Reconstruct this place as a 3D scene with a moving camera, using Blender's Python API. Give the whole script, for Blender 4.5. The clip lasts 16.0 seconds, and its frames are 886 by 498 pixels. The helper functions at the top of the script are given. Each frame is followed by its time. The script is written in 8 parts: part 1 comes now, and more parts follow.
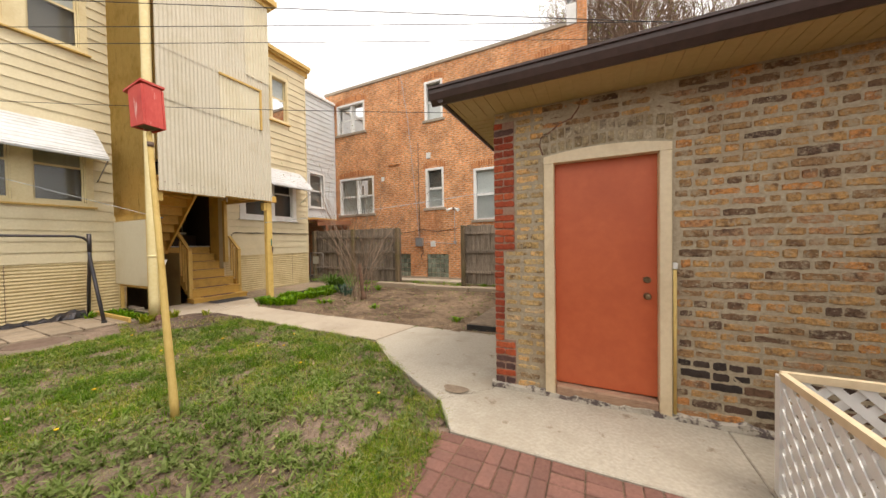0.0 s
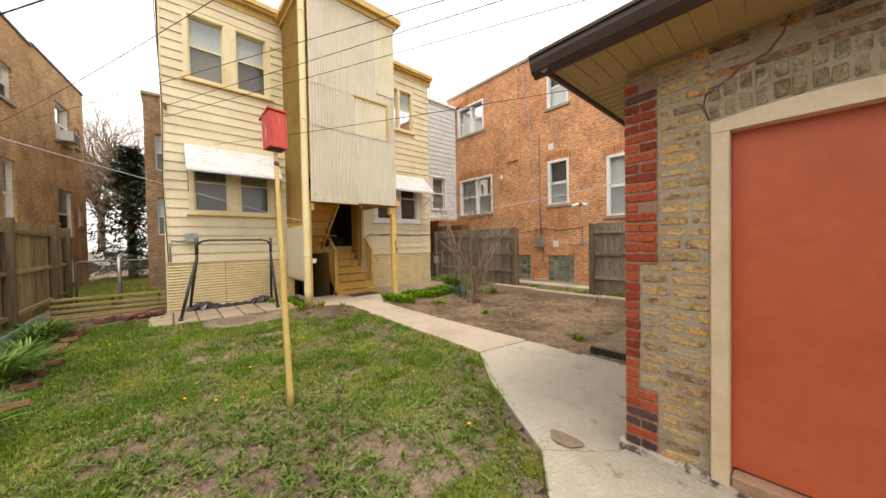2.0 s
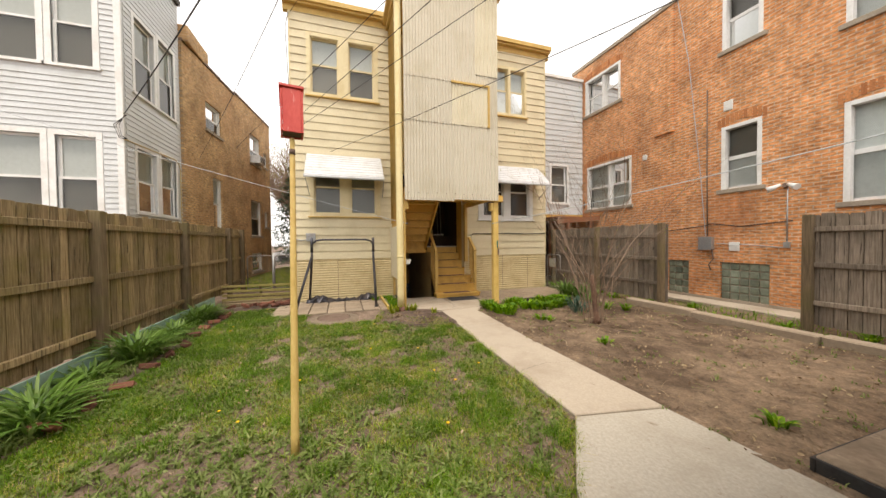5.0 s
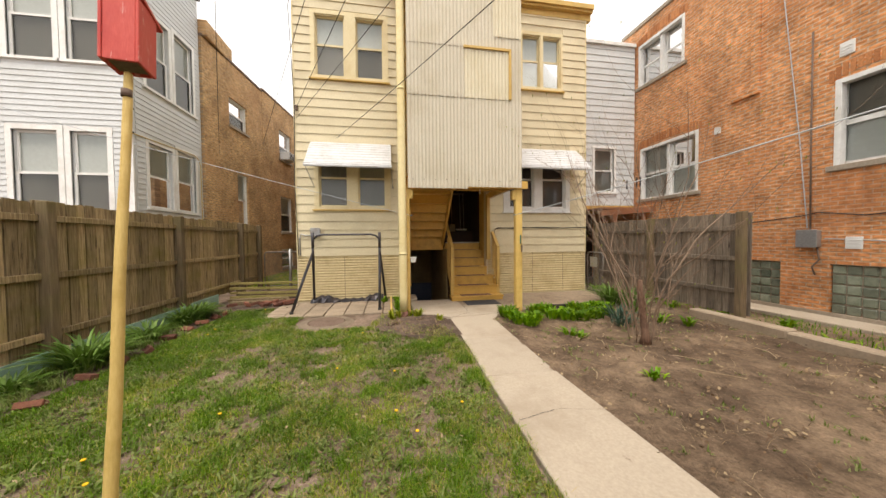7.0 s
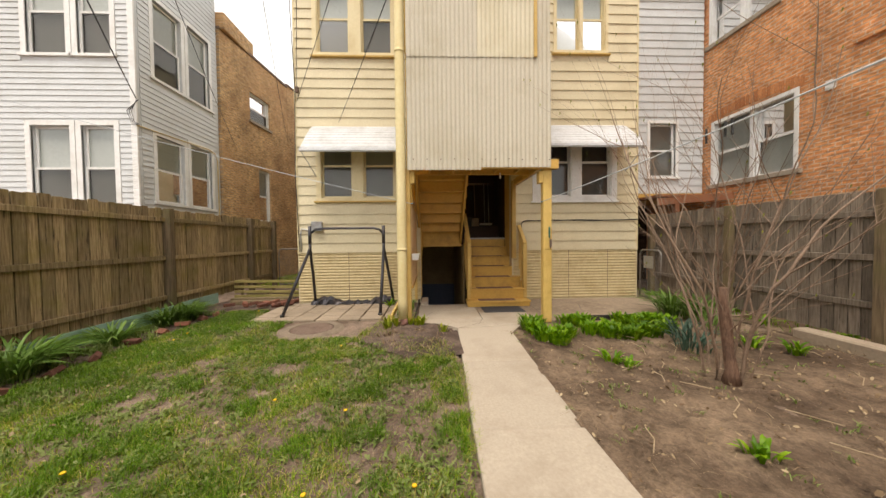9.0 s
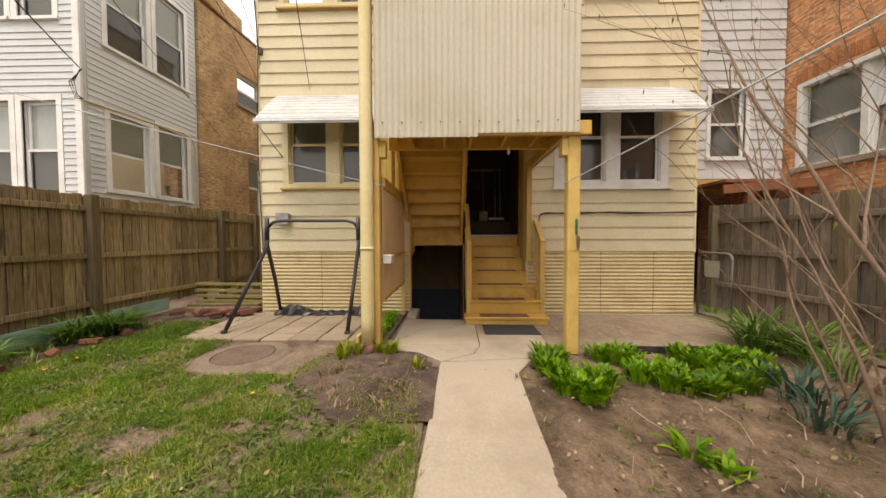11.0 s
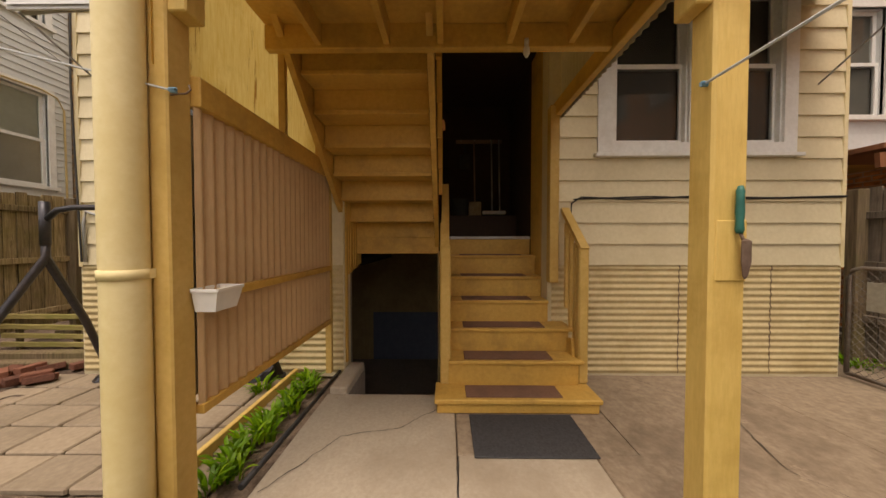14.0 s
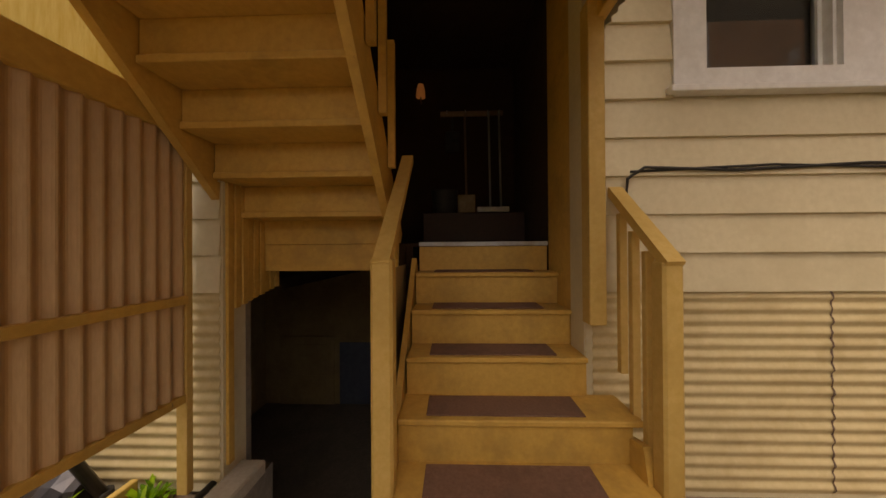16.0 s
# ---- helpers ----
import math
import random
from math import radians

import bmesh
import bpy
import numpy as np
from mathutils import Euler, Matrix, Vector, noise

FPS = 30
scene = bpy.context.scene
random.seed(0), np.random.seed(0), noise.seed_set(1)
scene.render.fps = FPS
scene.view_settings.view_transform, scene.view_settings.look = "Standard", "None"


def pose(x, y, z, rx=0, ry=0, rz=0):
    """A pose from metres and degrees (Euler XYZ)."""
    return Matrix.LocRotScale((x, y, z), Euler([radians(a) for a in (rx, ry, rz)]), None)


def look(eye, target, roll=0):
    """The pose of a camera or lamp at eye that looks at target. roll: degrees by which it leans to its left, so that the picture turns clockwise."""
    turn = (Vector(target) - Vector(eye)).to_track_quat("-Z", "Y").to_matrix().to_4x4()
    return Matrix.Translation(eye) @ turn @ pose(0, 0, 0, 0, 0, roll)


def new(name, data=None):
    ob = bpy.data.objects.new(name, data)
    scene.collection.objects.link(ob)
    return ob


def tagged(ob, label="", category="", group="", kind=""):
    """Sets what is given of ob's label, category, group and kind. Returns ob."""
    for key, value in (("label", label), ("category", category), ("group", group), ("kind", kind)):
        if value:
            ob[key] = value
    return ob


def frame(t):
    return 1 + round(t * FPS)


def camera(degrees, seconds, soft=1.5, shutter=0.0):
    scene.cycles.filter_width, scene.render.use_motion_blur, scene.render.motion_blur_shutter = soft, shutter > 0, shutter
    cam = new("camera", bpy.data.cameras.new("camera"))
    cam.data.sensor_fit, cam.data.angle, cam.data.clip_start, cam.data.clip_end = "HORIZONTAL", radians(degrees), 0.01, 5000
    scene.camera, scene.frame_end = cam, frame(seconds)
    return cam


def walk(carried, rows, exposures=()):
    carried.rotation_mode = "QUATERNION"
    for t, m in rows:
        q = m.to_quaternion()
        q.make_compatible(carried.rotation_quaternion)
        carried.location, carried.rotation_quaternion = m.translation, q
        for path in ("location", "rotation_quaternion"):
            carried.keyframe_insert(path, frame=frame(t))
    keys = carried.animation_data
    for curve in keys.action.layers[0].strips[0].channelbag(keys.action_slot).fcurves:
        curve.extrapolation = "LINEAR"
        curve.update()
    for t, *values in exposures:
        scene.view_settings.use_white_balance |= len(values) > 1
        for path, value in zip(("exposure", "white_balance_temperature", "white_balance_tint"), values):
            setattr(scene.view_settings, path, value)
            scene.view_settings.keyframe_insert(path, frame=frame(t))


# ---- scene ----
cam = camera(110.1, 16.0)
PATH = [
    (0, (-0.294, -0.231, 1.452), (-1.164, 1.569, 1.412), -0.9),
    (0.5, (-0.325, -0.133, 1.465), (-1.376, 1.567, 1.418), -1.0),
    (1, (-0.364, -0.009, 1.485), (-1.581, 1.578, 1.438), -1.0),
    (1.5, (-0.386, 0.131, 1.497), (-1.749, 1.594, 1.453), -0.9),
    (2, (-0.363, 0.29, 1.53), (-1.861, 1.614, 1.491), -1.0),
    (2.5, (-0.34, 0.439, 1.581), (-1.951, 1.624, 1.546), -1.0),
    (3, (-0.379, 0.594, 1.619), (-2.074, 1.654, 1.579), -0.8),
    (3.5, (-0.513, 0.791, 1.642), (-2.277, 1.733, 1.603), -0.7),
    (4, (-0.629, 0.98, 1.653), (-2.443, 1.821, 1.611), -0.6),
    (4.5, (-0.764, 1.229, 1.641), (-2.627, 1.957, 1.599), -0.7),
    (5, (-0.95, 1.475, 1.597), (-2.852, 2.092, 1.553), -0.6),
    (7.5, (-2.03, 2.65, 1.516), (-4.01, 2.94, 1.459), -0.7),
    (8, (-2.271, 2.817, 1.45), (-4.258, 3.044, 1.40), -0.8),
    (10.5, (-3.892, 3.679, 1.412), (-5.89, 3.622, 1.341), -0.2),
    (11, (-4.302, 3.749, 1.394), (-6.3, 3.691, 1.329), -0.1),
    (11.5, (-4.751, 3.814, 1.378), (-6.749, 3.759, 1.32), -0.0),
    (12, (-5.192, 3.871, 1.411), (-7.19, 3.807, 1.34), 0.0),
    (12.5, (-5.606, 3.926, 1.414), (-7.604, 3.869, 1.345), 0.0),
    (13, (-6.007, 3.981, 1.405), (-8.006, 3.939, 1.35), -0.1),
    (13.5, (-6.384, 4.013, 1.412), (-8.383, 3.979, 1.351), -0.1),
    (14, (-6.743, 4.039, 1.413), (-8.743, 4.018, 1.364), 0.0),
    (14.5, (-7.12, 4.083, 1.417), (-9.12, 4.071, 1.384), -0.0),
    (15, (-7.469, 4.155, 1.39), (-9.469, 4.12, 1.386), -0.1),
    (15.5, (-7.801, 4.224, 1.404), (-9.8, 4.172, 1.413), -0.3),
    (16, (-8.156, 4.336, 1.409), (-10.155, 4.274, 1.418), -0.4),
]
EXPOSURES = [(0, 0.7, 7100, 12), (6, 0.7, 7100, 12), (8, 0.65, 7100, 12), (12, 0.54, 7500, 14), (13.5, 0.44, 7800, 16), (16, 0.33, 8500, 19)]
walk(cam, [(t, look(eye, target, roll)) for t, eye, target, roll in PATH], EXPOSURES)

# ---- sky and sun: bright overcast ----
world = bpy.data.worlds.new("overcast_sky")
scene.world = world
world.use_nodes = True
wn = world.node_tree.nodes
wl = world.node_tree.links
sky = wn.new("ShaderNodeTexSky")
sky.sky_type = "NISHITA"
sky.sun_disc = False
sky.sun_elevation, sky.sun_rotation = radians(68), radians(108)
sky.dust_density, sky.air_density = 4.0, 1.0
hs = wn.new("ShaderNodeHueSaturation")
hs.inputs["Saturation"].default_value = 0.12
wl.new(sky.outputs["Color"], hs.inputs["Color"])
haze = wn.new("ShaderNodeMix")
haze.data_type = "RGBA"
haze.inputs[0].default_value = 0.8
haze.inputs[7].default_value = (7.4, 7.5, 7.7, 1)
wl.new(hs.outputs["Color"], haze.inputs[6])
wl.new(haze.outputs[2], wn["Background"].inputs["Color"])
wn["Background"].inputs["Strength"].default_value = 0.15
sun = new("sun", bpy.data.lights.new("sun", "SUN"))
sun.data.energy, sun.data.angle, sun.data.color = 1.5, radians(25), (1.0, 0.95, 0.88)
sun.matrix_world = look((5.3, -0.7, 14), (0, 1, 0))

# ---- mesh helpers ----
ORIGIN = {}
BOXF = ((0, 3, 2, 1), (4, 5, 6, 7), (0, 1, 5, 4), (1, 2, 6, 5), (2, 3, 7, 6), (3, 0, 4, 7))


def box(bm, x0, x1, y0, y1, z0, z1, m=None):
    """An upright block."""
    pts = [(x0, y0, z0), (x1, y0, z0), (x1, y1, z0), (x0, y1, z0), (x0, y0, z1), (x1, y0, z1), (x1, y1, z1), (x0, y1, z1)]
    vs = [bm.verts.new(m @ Vector(p) if m else p) for p in pts]
    for f in BOXF:
        bm.faces.new([vs[i] for i in f])


def soft_box(x0, x1, y0, y1, z0, z1, r=0.006, m=None):
    """A block with eased edges, in a bmesh of its own."""
    bm = bmesh.new()
    box(bm, x0, x1, y0, y1, z0, z1, m)
    bmesh.ops.bevel(bm, geom=bm.edges[:], offset=r, segments=1, affect="EDGES")
    return bm


def beam(bm, p, q, w, h, up=(0, 0, 1)):
    """A bar from p to q, w wide and h high."""
    p, q, up = Vector(p), Vector(q), Vector(up)
    d = (q - p).normalized()
    s = d.cross(up).normalized()
    if s.length < 0.1:
        s = Vector((0, 1, 0))
    n = s.cross(d).normalized()
    vs = [bm.verts.new(c + s * a * w / 2 + n * b * h / 2) for c in (p, q) for a, b in ((-1, -1), (1, -1), (1, 1), (-1, 1))]
    for f in BOXF:
        bm.faces.new([vs[i] for i in f])


def tube(bm, pts, r, n=8, cap=True):
    """A round bar along pts; r may be a number or one radius a point."""
    pts = [Vector(p) for p in pts]
    rs = r if isinstance(r, (list, tuple)) else [r] * len(pts)
    rings = []
    for i, p in enumerate(pts):
        d = (pts[min(i + 1, len(pts) - 1)] - pts[max(i - 1, 0)]).normalized()
        a = d.cross(Vector((0, 0, 1)) if abs(d.z) < 0.95 else Vector((1, 0, 0))).normalized()
        b = d.cross(a)
        rings.append([bm.verts.new(p + (a * math.cos(t) + b * math.sin(t)) * rs[i]) for t in [2 * math.pi * k / n for k in range(n)]])
    for A, B in zip(rings, rings[1:]):
        for k in range(n):
            f = bm.faces.new((A[k], A[(k + 1) % n], B[(k + 1) % n], B[k]))
            f.smooth = n > 5
    if cap and n > 2:
        bm.faces.new(rings[0][::-1])
        bm.faces.new(rings[-1])


def mesh_of(name, bm):
    me = bpy.data.meshes.new(name)
    bmesh.ops.recalc_face_normals(bm, faces=bm.faces[:])
    bm.to_mesh(me)
    bm.free()
    return me


def part(name, bm, material, parent=None, label=""):
    """Links a bmesh, given in world metres, as one mesh under a thing or a part."""
    me = mesh_of(name, bm)
    me.materials.append(material)
    ob = new(name, me)
    if parent is not None:
        o = ORIGIN[parent]
        me.transform(Matrix.Translation(-o))
        ob.parent = parent
        ORIGIN[ob] = o
    else:
        ORIGIN[ob] = Vector((0, 0, 0))
    return tagged(ob, label)


def whole(name, bm, material, label, category, base=None, group="", kind=""):
    """A top-level mesh with its origin at base."""
    ob = part(name, bm, material)
    if base is not None:
        ob.data.transform(Matrix.Translation(-Vector(base)))
        ob.location = base
        ORIGIN[ob] = Vector(base)
    return tagged(ob, label, category, group, kind)


def thing(name, base, label, category, group="", kind=""):
    """An Empty at the base of a thing, to hold its parts."""
    ob = new(name)
    ob.location = base
    ob.empty_display_size = 0.1
    ORIGIN[ob] = Vector(base)
    return tagged(ob, label, category, group, kind)


def piece(name, me, parent, m):
    """One of many alike pieces on shared mesh data, at the world pose m."""
    ob = new(name, me)
    ob.parent = parent
    ob.matrix_basis = Matrix.Translation(-ORIGIN[parent]) @ m
    return ob


def wall_boxes(bm, put, u0, u1, z0, z1, t, holes):
    """A wall t thick with openings (u0, u1, z0, z1) through it. put maps (u, depth, z) to the world."""
    us = sorted({u0, u1, *[h[0] for h in holes], *[h[1] for h in holes]})
    zs = sorted({z0, z1, *[h[2] for h in holes], *[h[3] for h in holes]})
    us, zs = [u for u in us if u0 <= u <= u1], [z for z in zs if z0 <= z <= z1]
    for a, b in zip(us, us[1:]):
        for c, d in zip(zs, zs[1:]):
            um, zm = (a + b) / 2, (c + d) / 2
            if not any(h[0] < um < h[1] and h[2] < zm < h[3] for h in holes):
                box(bm, a, b, 0, t, c, d, put)
    bmesh.ops.remove_doubles(bm, verts=bm.verts[:], dist=1e-5)


def facing(origin, n):
    """Local frame on a wall: x to the right seen from outside, y into the wall, z up. n: the outward way, in the plan."""
    n = Vector((n[0], n[1], 0)).normalized()
    u = Vector((0, 0, 1)).cross(n)
    return Matrix(((u.x, -n.x, 0, origin[0]), (u.y, -n.y, 0, origin[1]), (0, 0, 1, origin[2]), (0, 0, 0, 1)))


# ---- materials ----
def node(nt, kind, **values):
    n = nt.nodes.new(kind)
    for k, v in values.items():
        n.inputs[k.replace("_", " ")].default_value = v
    return n


def mixed(nt, fac, a, b, blend="MIX"):
    n = nt.nodes.new("ShaderNodeMix")
    n.data_type, n.blend_type = "RGBA", blend
    for sock, v in ((n.inputs[0], fac), (n.inputs[6], a), (n.inputs[7], b)):
        if hasattr(v, "is_output"):
            nt.links.new(v, sock)
        elif isinstance(v, (int, float)):
            sock.default_value = v
        else:
            sock.default_value = (*v, 1)
    return n.outputs[2]


def ramp(nt, src, stops):
    n = nt.nodes.new("ShaderNodeValToRGB")
    e = n.color_ramp.elements
    while len(e) < len(stops):
        e.new(0.5)
    for el, (p, c) in zip(e, stops):
        el.position = p
        el.color = (c, c, c, 1) if isinstance(c, (int, float)) else (*c, 1)
    nt.links.new(src, n.inputs[0])
    return n.outputs[0]


def coords(nt, stretch=(1, 1, 1), world_space=True):
    if world_space:
        src = nt.nodes.new("ShaderNodeNewGeometry").outputs["Position"]
    else:
        src = nt.nodes.new("ShaderNodeTexCoord").outputs["Object"]
    mp = nt.nodes.new("ShaderNodeMapping")
    mp.inputs["Scale"].default_value = stretch
    nt.links.new(src, mp.inputs["Vector"])
    return mp.outputs[0]


def noise_of(nt, vec, scale, detail=4, rough=0.6):
    n = node(nt, "ShaderNodeTexNoise", Scale=scale, Detail=detail, Roughness=rough)
    nt.links.new(vec, n.inputs["Vector"])
    return n.outputs["Fac"]


def surface(name, colours, rough=0.7, grain=40, stain=1.5, stretch=(1, 1, 1), bump=0.15, dist=0.003, metal=0.0, per="", spread=0.25, wear=None, spec=0.4, translucent=0.0):
    """A worn matt surface. colours: dark and light of its fine grain, and a stain colour. per: 'object' or 'island' tone shifts."""
    m = bpy.data.materials.new(name)
    m.use_nodes = True
    nt = m.node_tree
    bsdf = nt.nodes["Principled BSDF"]
    vec = coords(nt, stretch)
    g = noise_of(nt, vec, grain, 5)
    col = mixed(nt, ramp(nt, g, [(0.3, 0.0), (0.7, 1.0)]), colours[0], colours[1])
    s = noise_of(nt, coords(nt), stain, 6, 0.65)
    if len(colours) > 2:
        col = mixed(nt, ramp(nt, s, [(0.48, 0.0), (0.72, 0.85)]), col, colours[2])
    if wear:
        w = noise_of(nt, vec, wear[1], 6, 0.7)
        col = mixed(nt, ramp(nt, w, [(wear[2], 0.0), (wear[2] + 0.06, 1.0)]), col, wear[0])
    if per:
        if per == "object":
            r = nt.nodes.new("ShaderNodeObjectInfo").outputs["Random"]
        else:
            r = nt.nodes.new("ShaderNodeNewGeometry").outputs["Random Per Island"]
        col = mixed(nt, 1.0, col, ramp(nt, r, [(0.0, 1 - spread), (1.0, 1.0)]), "MULTIPLY")
    nt.links.new(col, bsdf.inputs["Base Color"])
    bsdf.inputs["Roughness"].default_value = rough
    bsdf.inputs["Metallic"].default_value = metal
    bsdf.inputs["Specular IOR Level"].default_value = spec
    if bump:
        b = node(nt, "ShaderNodeBump", Strength=bump, Distance=dist)
        nt.links.new(g, b.inputs["Height"])
        nt.links.new(b.outputs[0], bsdf.inputs["Normal"])
    if translucent:
        tr = nt.nodes.new("ShaderNodeBsdfTranslucent")
        nt.links.new(col, tr.inputs["Color"])
        mx = node(nt, "ShaderNodeMixShader", Fac=translucent)
        nt.links.new(bsdf.outputs[0], mx.inputs[1])
        nt.links.new(tr.outputs[0], mx.inputs[2])
        nt.links.new(mx.outputs[0], nt.nodes["Material Output"].inputs["Surface"])
    return m


def tones(name, stops, rough=0.8, per="object", grain=30, bump=0.3, dist=0.004, dirt=None):
    """A surface whose base tone is picked piece by piece from a range of colours."""
    m = bpy.data.materials.new(name)
    m.use_nodes = True
    nt = m.node_tree
    bsdf = nt.nodes["Principled BSDF"]
    if per == "object":
        r = nt.nodes.new("ShaderNodeObjectInfo").outputs["Random"]
    else:
        r = nt.nodes.new("ShaderNodeNewGeometry").outputs["Random Per Island"]
    col = ramp(nt, r, stops)
    vec = coords(nt)
    g = noise_of(nt, vec, grain, 6, 0.7)
    col = mixed(nt, 1.0, col, ramp(nt, g, [(0.25, 0.55), (0.75, 1.25)]), "MULTIPLY")
    if dirt:
        s = noise_of(nt, vec, dirt[1], 6, 0.7)
        col = mixed(nt, ramp(nt, s, [(dirt[2], 0.0), (dirt[2] + 0.15, 0.8)]), col, dirt[0])
    nt.links.new(col, bsdf.inputs["Base Color"])
    bsdf.inputs["Roughness"].default_value = rough
    bsdf.inputs["Specular IOR Level"].default_value = 0.3
    b = node(nt, "ShaderNodeBump", Strength=bump, Distance=dist)
    nt.links.new(g, b.inputs["Height"])
    nt.links.new(b.outputs[0], bsdf.inputs["Normal"])
    return m


def brickwork(name, c1, c2, mortar, axis, bw=0.205, bh=0.078, gap=0.013, patch=None):
    """Far brickwork: courses with joints, laid in the plane across axis ('x' or 'y')."""
    m = bpy.data.materials.new(name)
    m.use_nodes = True
    nt = m.node_tree
    bsdf = nt.nodes["Principled BSDF"]
    sep = nt.nodes.new("ShaderNodeSeparateXYZ")
    nt.links.new(nt.nodes.new("ShaderNodeNewGeometry").outputs["Position"], sep.inputs[0])
    com = nt.nodes.new("ShaderNodeCombineXYZ")
    nt.links.new(sep.outputs["Y" if axis == "x" else "X"], com.inputs[0])
    nt.links.new(sep.outputs["Z"], com.inputs[1])
    br = node(nt, "ShaderNodeTexBrick", Scale=1.0, Mortar_Size=gap, Brick_Width=bw, Row_Height=bh, Mortar_Smooth=0.3, Bias=0.0)
    for k, c in (("Color1", c1), ("Color2", c2), ("Mortar", mortar)):
        br.inputs[k].default_value = (*c, 1)
    nt.links.new(com.outputs[0], br.inputs["Vector"])
    st = nt.nodes.new("ShaderNodeMapping")
    st.inputs["Scale"].default_value = (7.5, 24, 1)
    nt.links.new(com.outputs[0], st.inputs["Vector"])
    one = noise_of(nt, st.outputs[0], 1.0, 2, 0.5)
    col = mixed(nt, 1.0, br.outputs["Color"], ramp(nt, one, [(0.3, 0.56), (0.5, 1.0), (0.7, 1.3)]), "MULTIPLY")
    vec = coords(nt)
    s = noise_of(nt, vec, 0.45, 7, 0.65)
    col = mixed(nt, ramp(nt, s, [(0.45, 0.0), (0.7, 0.65)]), col, patch or [c * 0.5 for c in c1])
    f = noise_of(nt, vec, 1.5, 7, 0.72)
    col = mixed(nt, 1.0, col, ramp(nt, f, [(0.3, 0.6), (0.52, 1.0), (0.7, 1.2)]), "MULTIPLY")
    nt.links.new(col, bsdf.inputs["Base Color"])
    bsdf.inputs["Roughness"].default_value = 0.9
    bsdf.inputs["Specular IOR Level"].default_value = 0.2
    b = node(nt, "ShaderNodeBump", Strength=0.8, Distance=0.008)
    b.invert = True
    nt.links.new(br.outputs["Fac"], b.inputs["Height"])
    nt.links.new(b.outputs[0], bsdf.inputs["Normal"])
    return m


def pane_glass(name):
    """Clear sheet glass: mirror by its angle, else see-through."""
    m = bpy.data.materials.new(name)
    m.use_nodes = True
    nt = m.node_tree
    nt.nodes.remove(nt.nodes["Principled BSDF"])
    gl = node(nt, "ShaderNodeBsdfGlossy", Roughness=0.03)
    tr = node(nt, "ShaderNodeBsdfTransparent", Color=(0.82, 0.86, 0.86, 1))
    fr = node(nt, "ShaderNodeFresnel", IOR=1.6)
    mx = nt.nodes.new("ShaderNodeMixShader")
    nt.links.new(fr.outputs[0], mx.inputs[0])
    nt.links.new(tr.outputs[0], mx.inputs[1])
    nt.links.new(gl.outputs[0], mx.inputs[2])
    nt.links.new(mx.outputs[0], nt.nodes["Material Output"].inputs["Surface"])
    return m


M_SIDING = surface("cream_siding_paint", ((0.655, 0.57, 0.375), (0.725, 0.64, 0.445), (0.57, 0.485, 0.31)), 0.55, 25, 1.2, bump=0.05, per="object", spread=0.1)
M_TRIM = surface("yellow_trim_paint", ((0.55, 0.36, 0.10), (0.63, 0.43, 0.15), (0.45, 0.29, 0.08)), 0.6, 30, 2.0, bump=0.15, wear=((0.30, 0.2, 0.08), 9, 0.68))
M_TREAD = surface("ochre_porch_paint", ((0.56, 0.335, 0.078), (0.65, 0.405, 0.105), (0.36, 0.22, 0.06)), 0.55, 30, 2.5, bump=0.12, wear=((0.22, 0.14, 0.06), 12, 0.7))
M_POST = surface("yellow_post_paint", ((0.62, 0.42, 0.12), (0.71, 0.50, 0.165), (0.5, 0.32, 0.085)), 0.55, 14, 3.0, (5, 5, 0.7), 0.35, 0.006, wear=((0.36, 0.23, 0.09), 4, 0.71))
M_PIPE = surface("pale_yellow_pipe_paint", ((0.72, 0.60, 0.31), (0.78, 0.67, 0.38), (0.66, 0.52, 0.23)), 0.5, 20, 1.5, bump=0.05)
M_CORR = surface("weathered_corrugated_panel", ((0.54, 0.49, 0.38), (0.64, 0.585, 0.47), (0.48, 0.42, 0.29)), 0.6, 30, 1.0, (4, 4, 0.6), 0.1, per="object", spread=0.08)
M_CORRY = surface("cream_corrugated_panel", ((0.6, 0.54, 0.39), (0.67, 0.61, 0.46), (0.53, 0.46, 0.3)), 0.6, 30, 1.0, (4, 4, 0.6), 0.1)
M_SKIRT = surface("tan_corrugated_skirt", ((0.53, 0.425, 0.23), (0.61, 0.505, 0.295), (0.40, 0.3, 0.15)), 0.6, 22, 2.0, bump=0.15, wear=((0.3, 0.2, 0.1), 7, 0.72))
M_SCREEN = surface("tan_ribbed_screen", ((0.50, 0.335, 0.175), (0.58, 0.395, 0.22), (0.42, 0.27, 0.14)), 0.6, 25, 1.5, (5, 5, 0.7), 0.08)
M_PLY = surface("old_yellow_plywood", ((0.70, 0.47, 0.12), (0.8, 0.61, 0.22), (0.56, 0.35, 0.07)), 0.7, 14, 3.0, (5, 5, 0.6), 0.2, wear=((0.4, 0.2, 0.04), 3, 0.62), translucent=0.7)
M_WHITE = surface("white_vinyl", ((0.55, 0.57, 0.575), (0.61, 0.63, 0.635), (0.48, 0.49, 0.47)), 0.45, 20, 0.8, bump=0.03)
M_WHITEPAINT = surface("white_window_paint", ((0.72, 0.72, 0.70), (0.82, 0.82, 0.8), (0.62, 0.6, 0.56)), 0.45, 25, 2.0, bump=0.05)
M_CREAMTRIM = surface("cream_window_paint", ((0.68, 0.58, 0.34), (0.75, 0.65, 0.42), (0.58, 0.46, 0.24)), 0.5, 25, 2.0, bump=0.08)
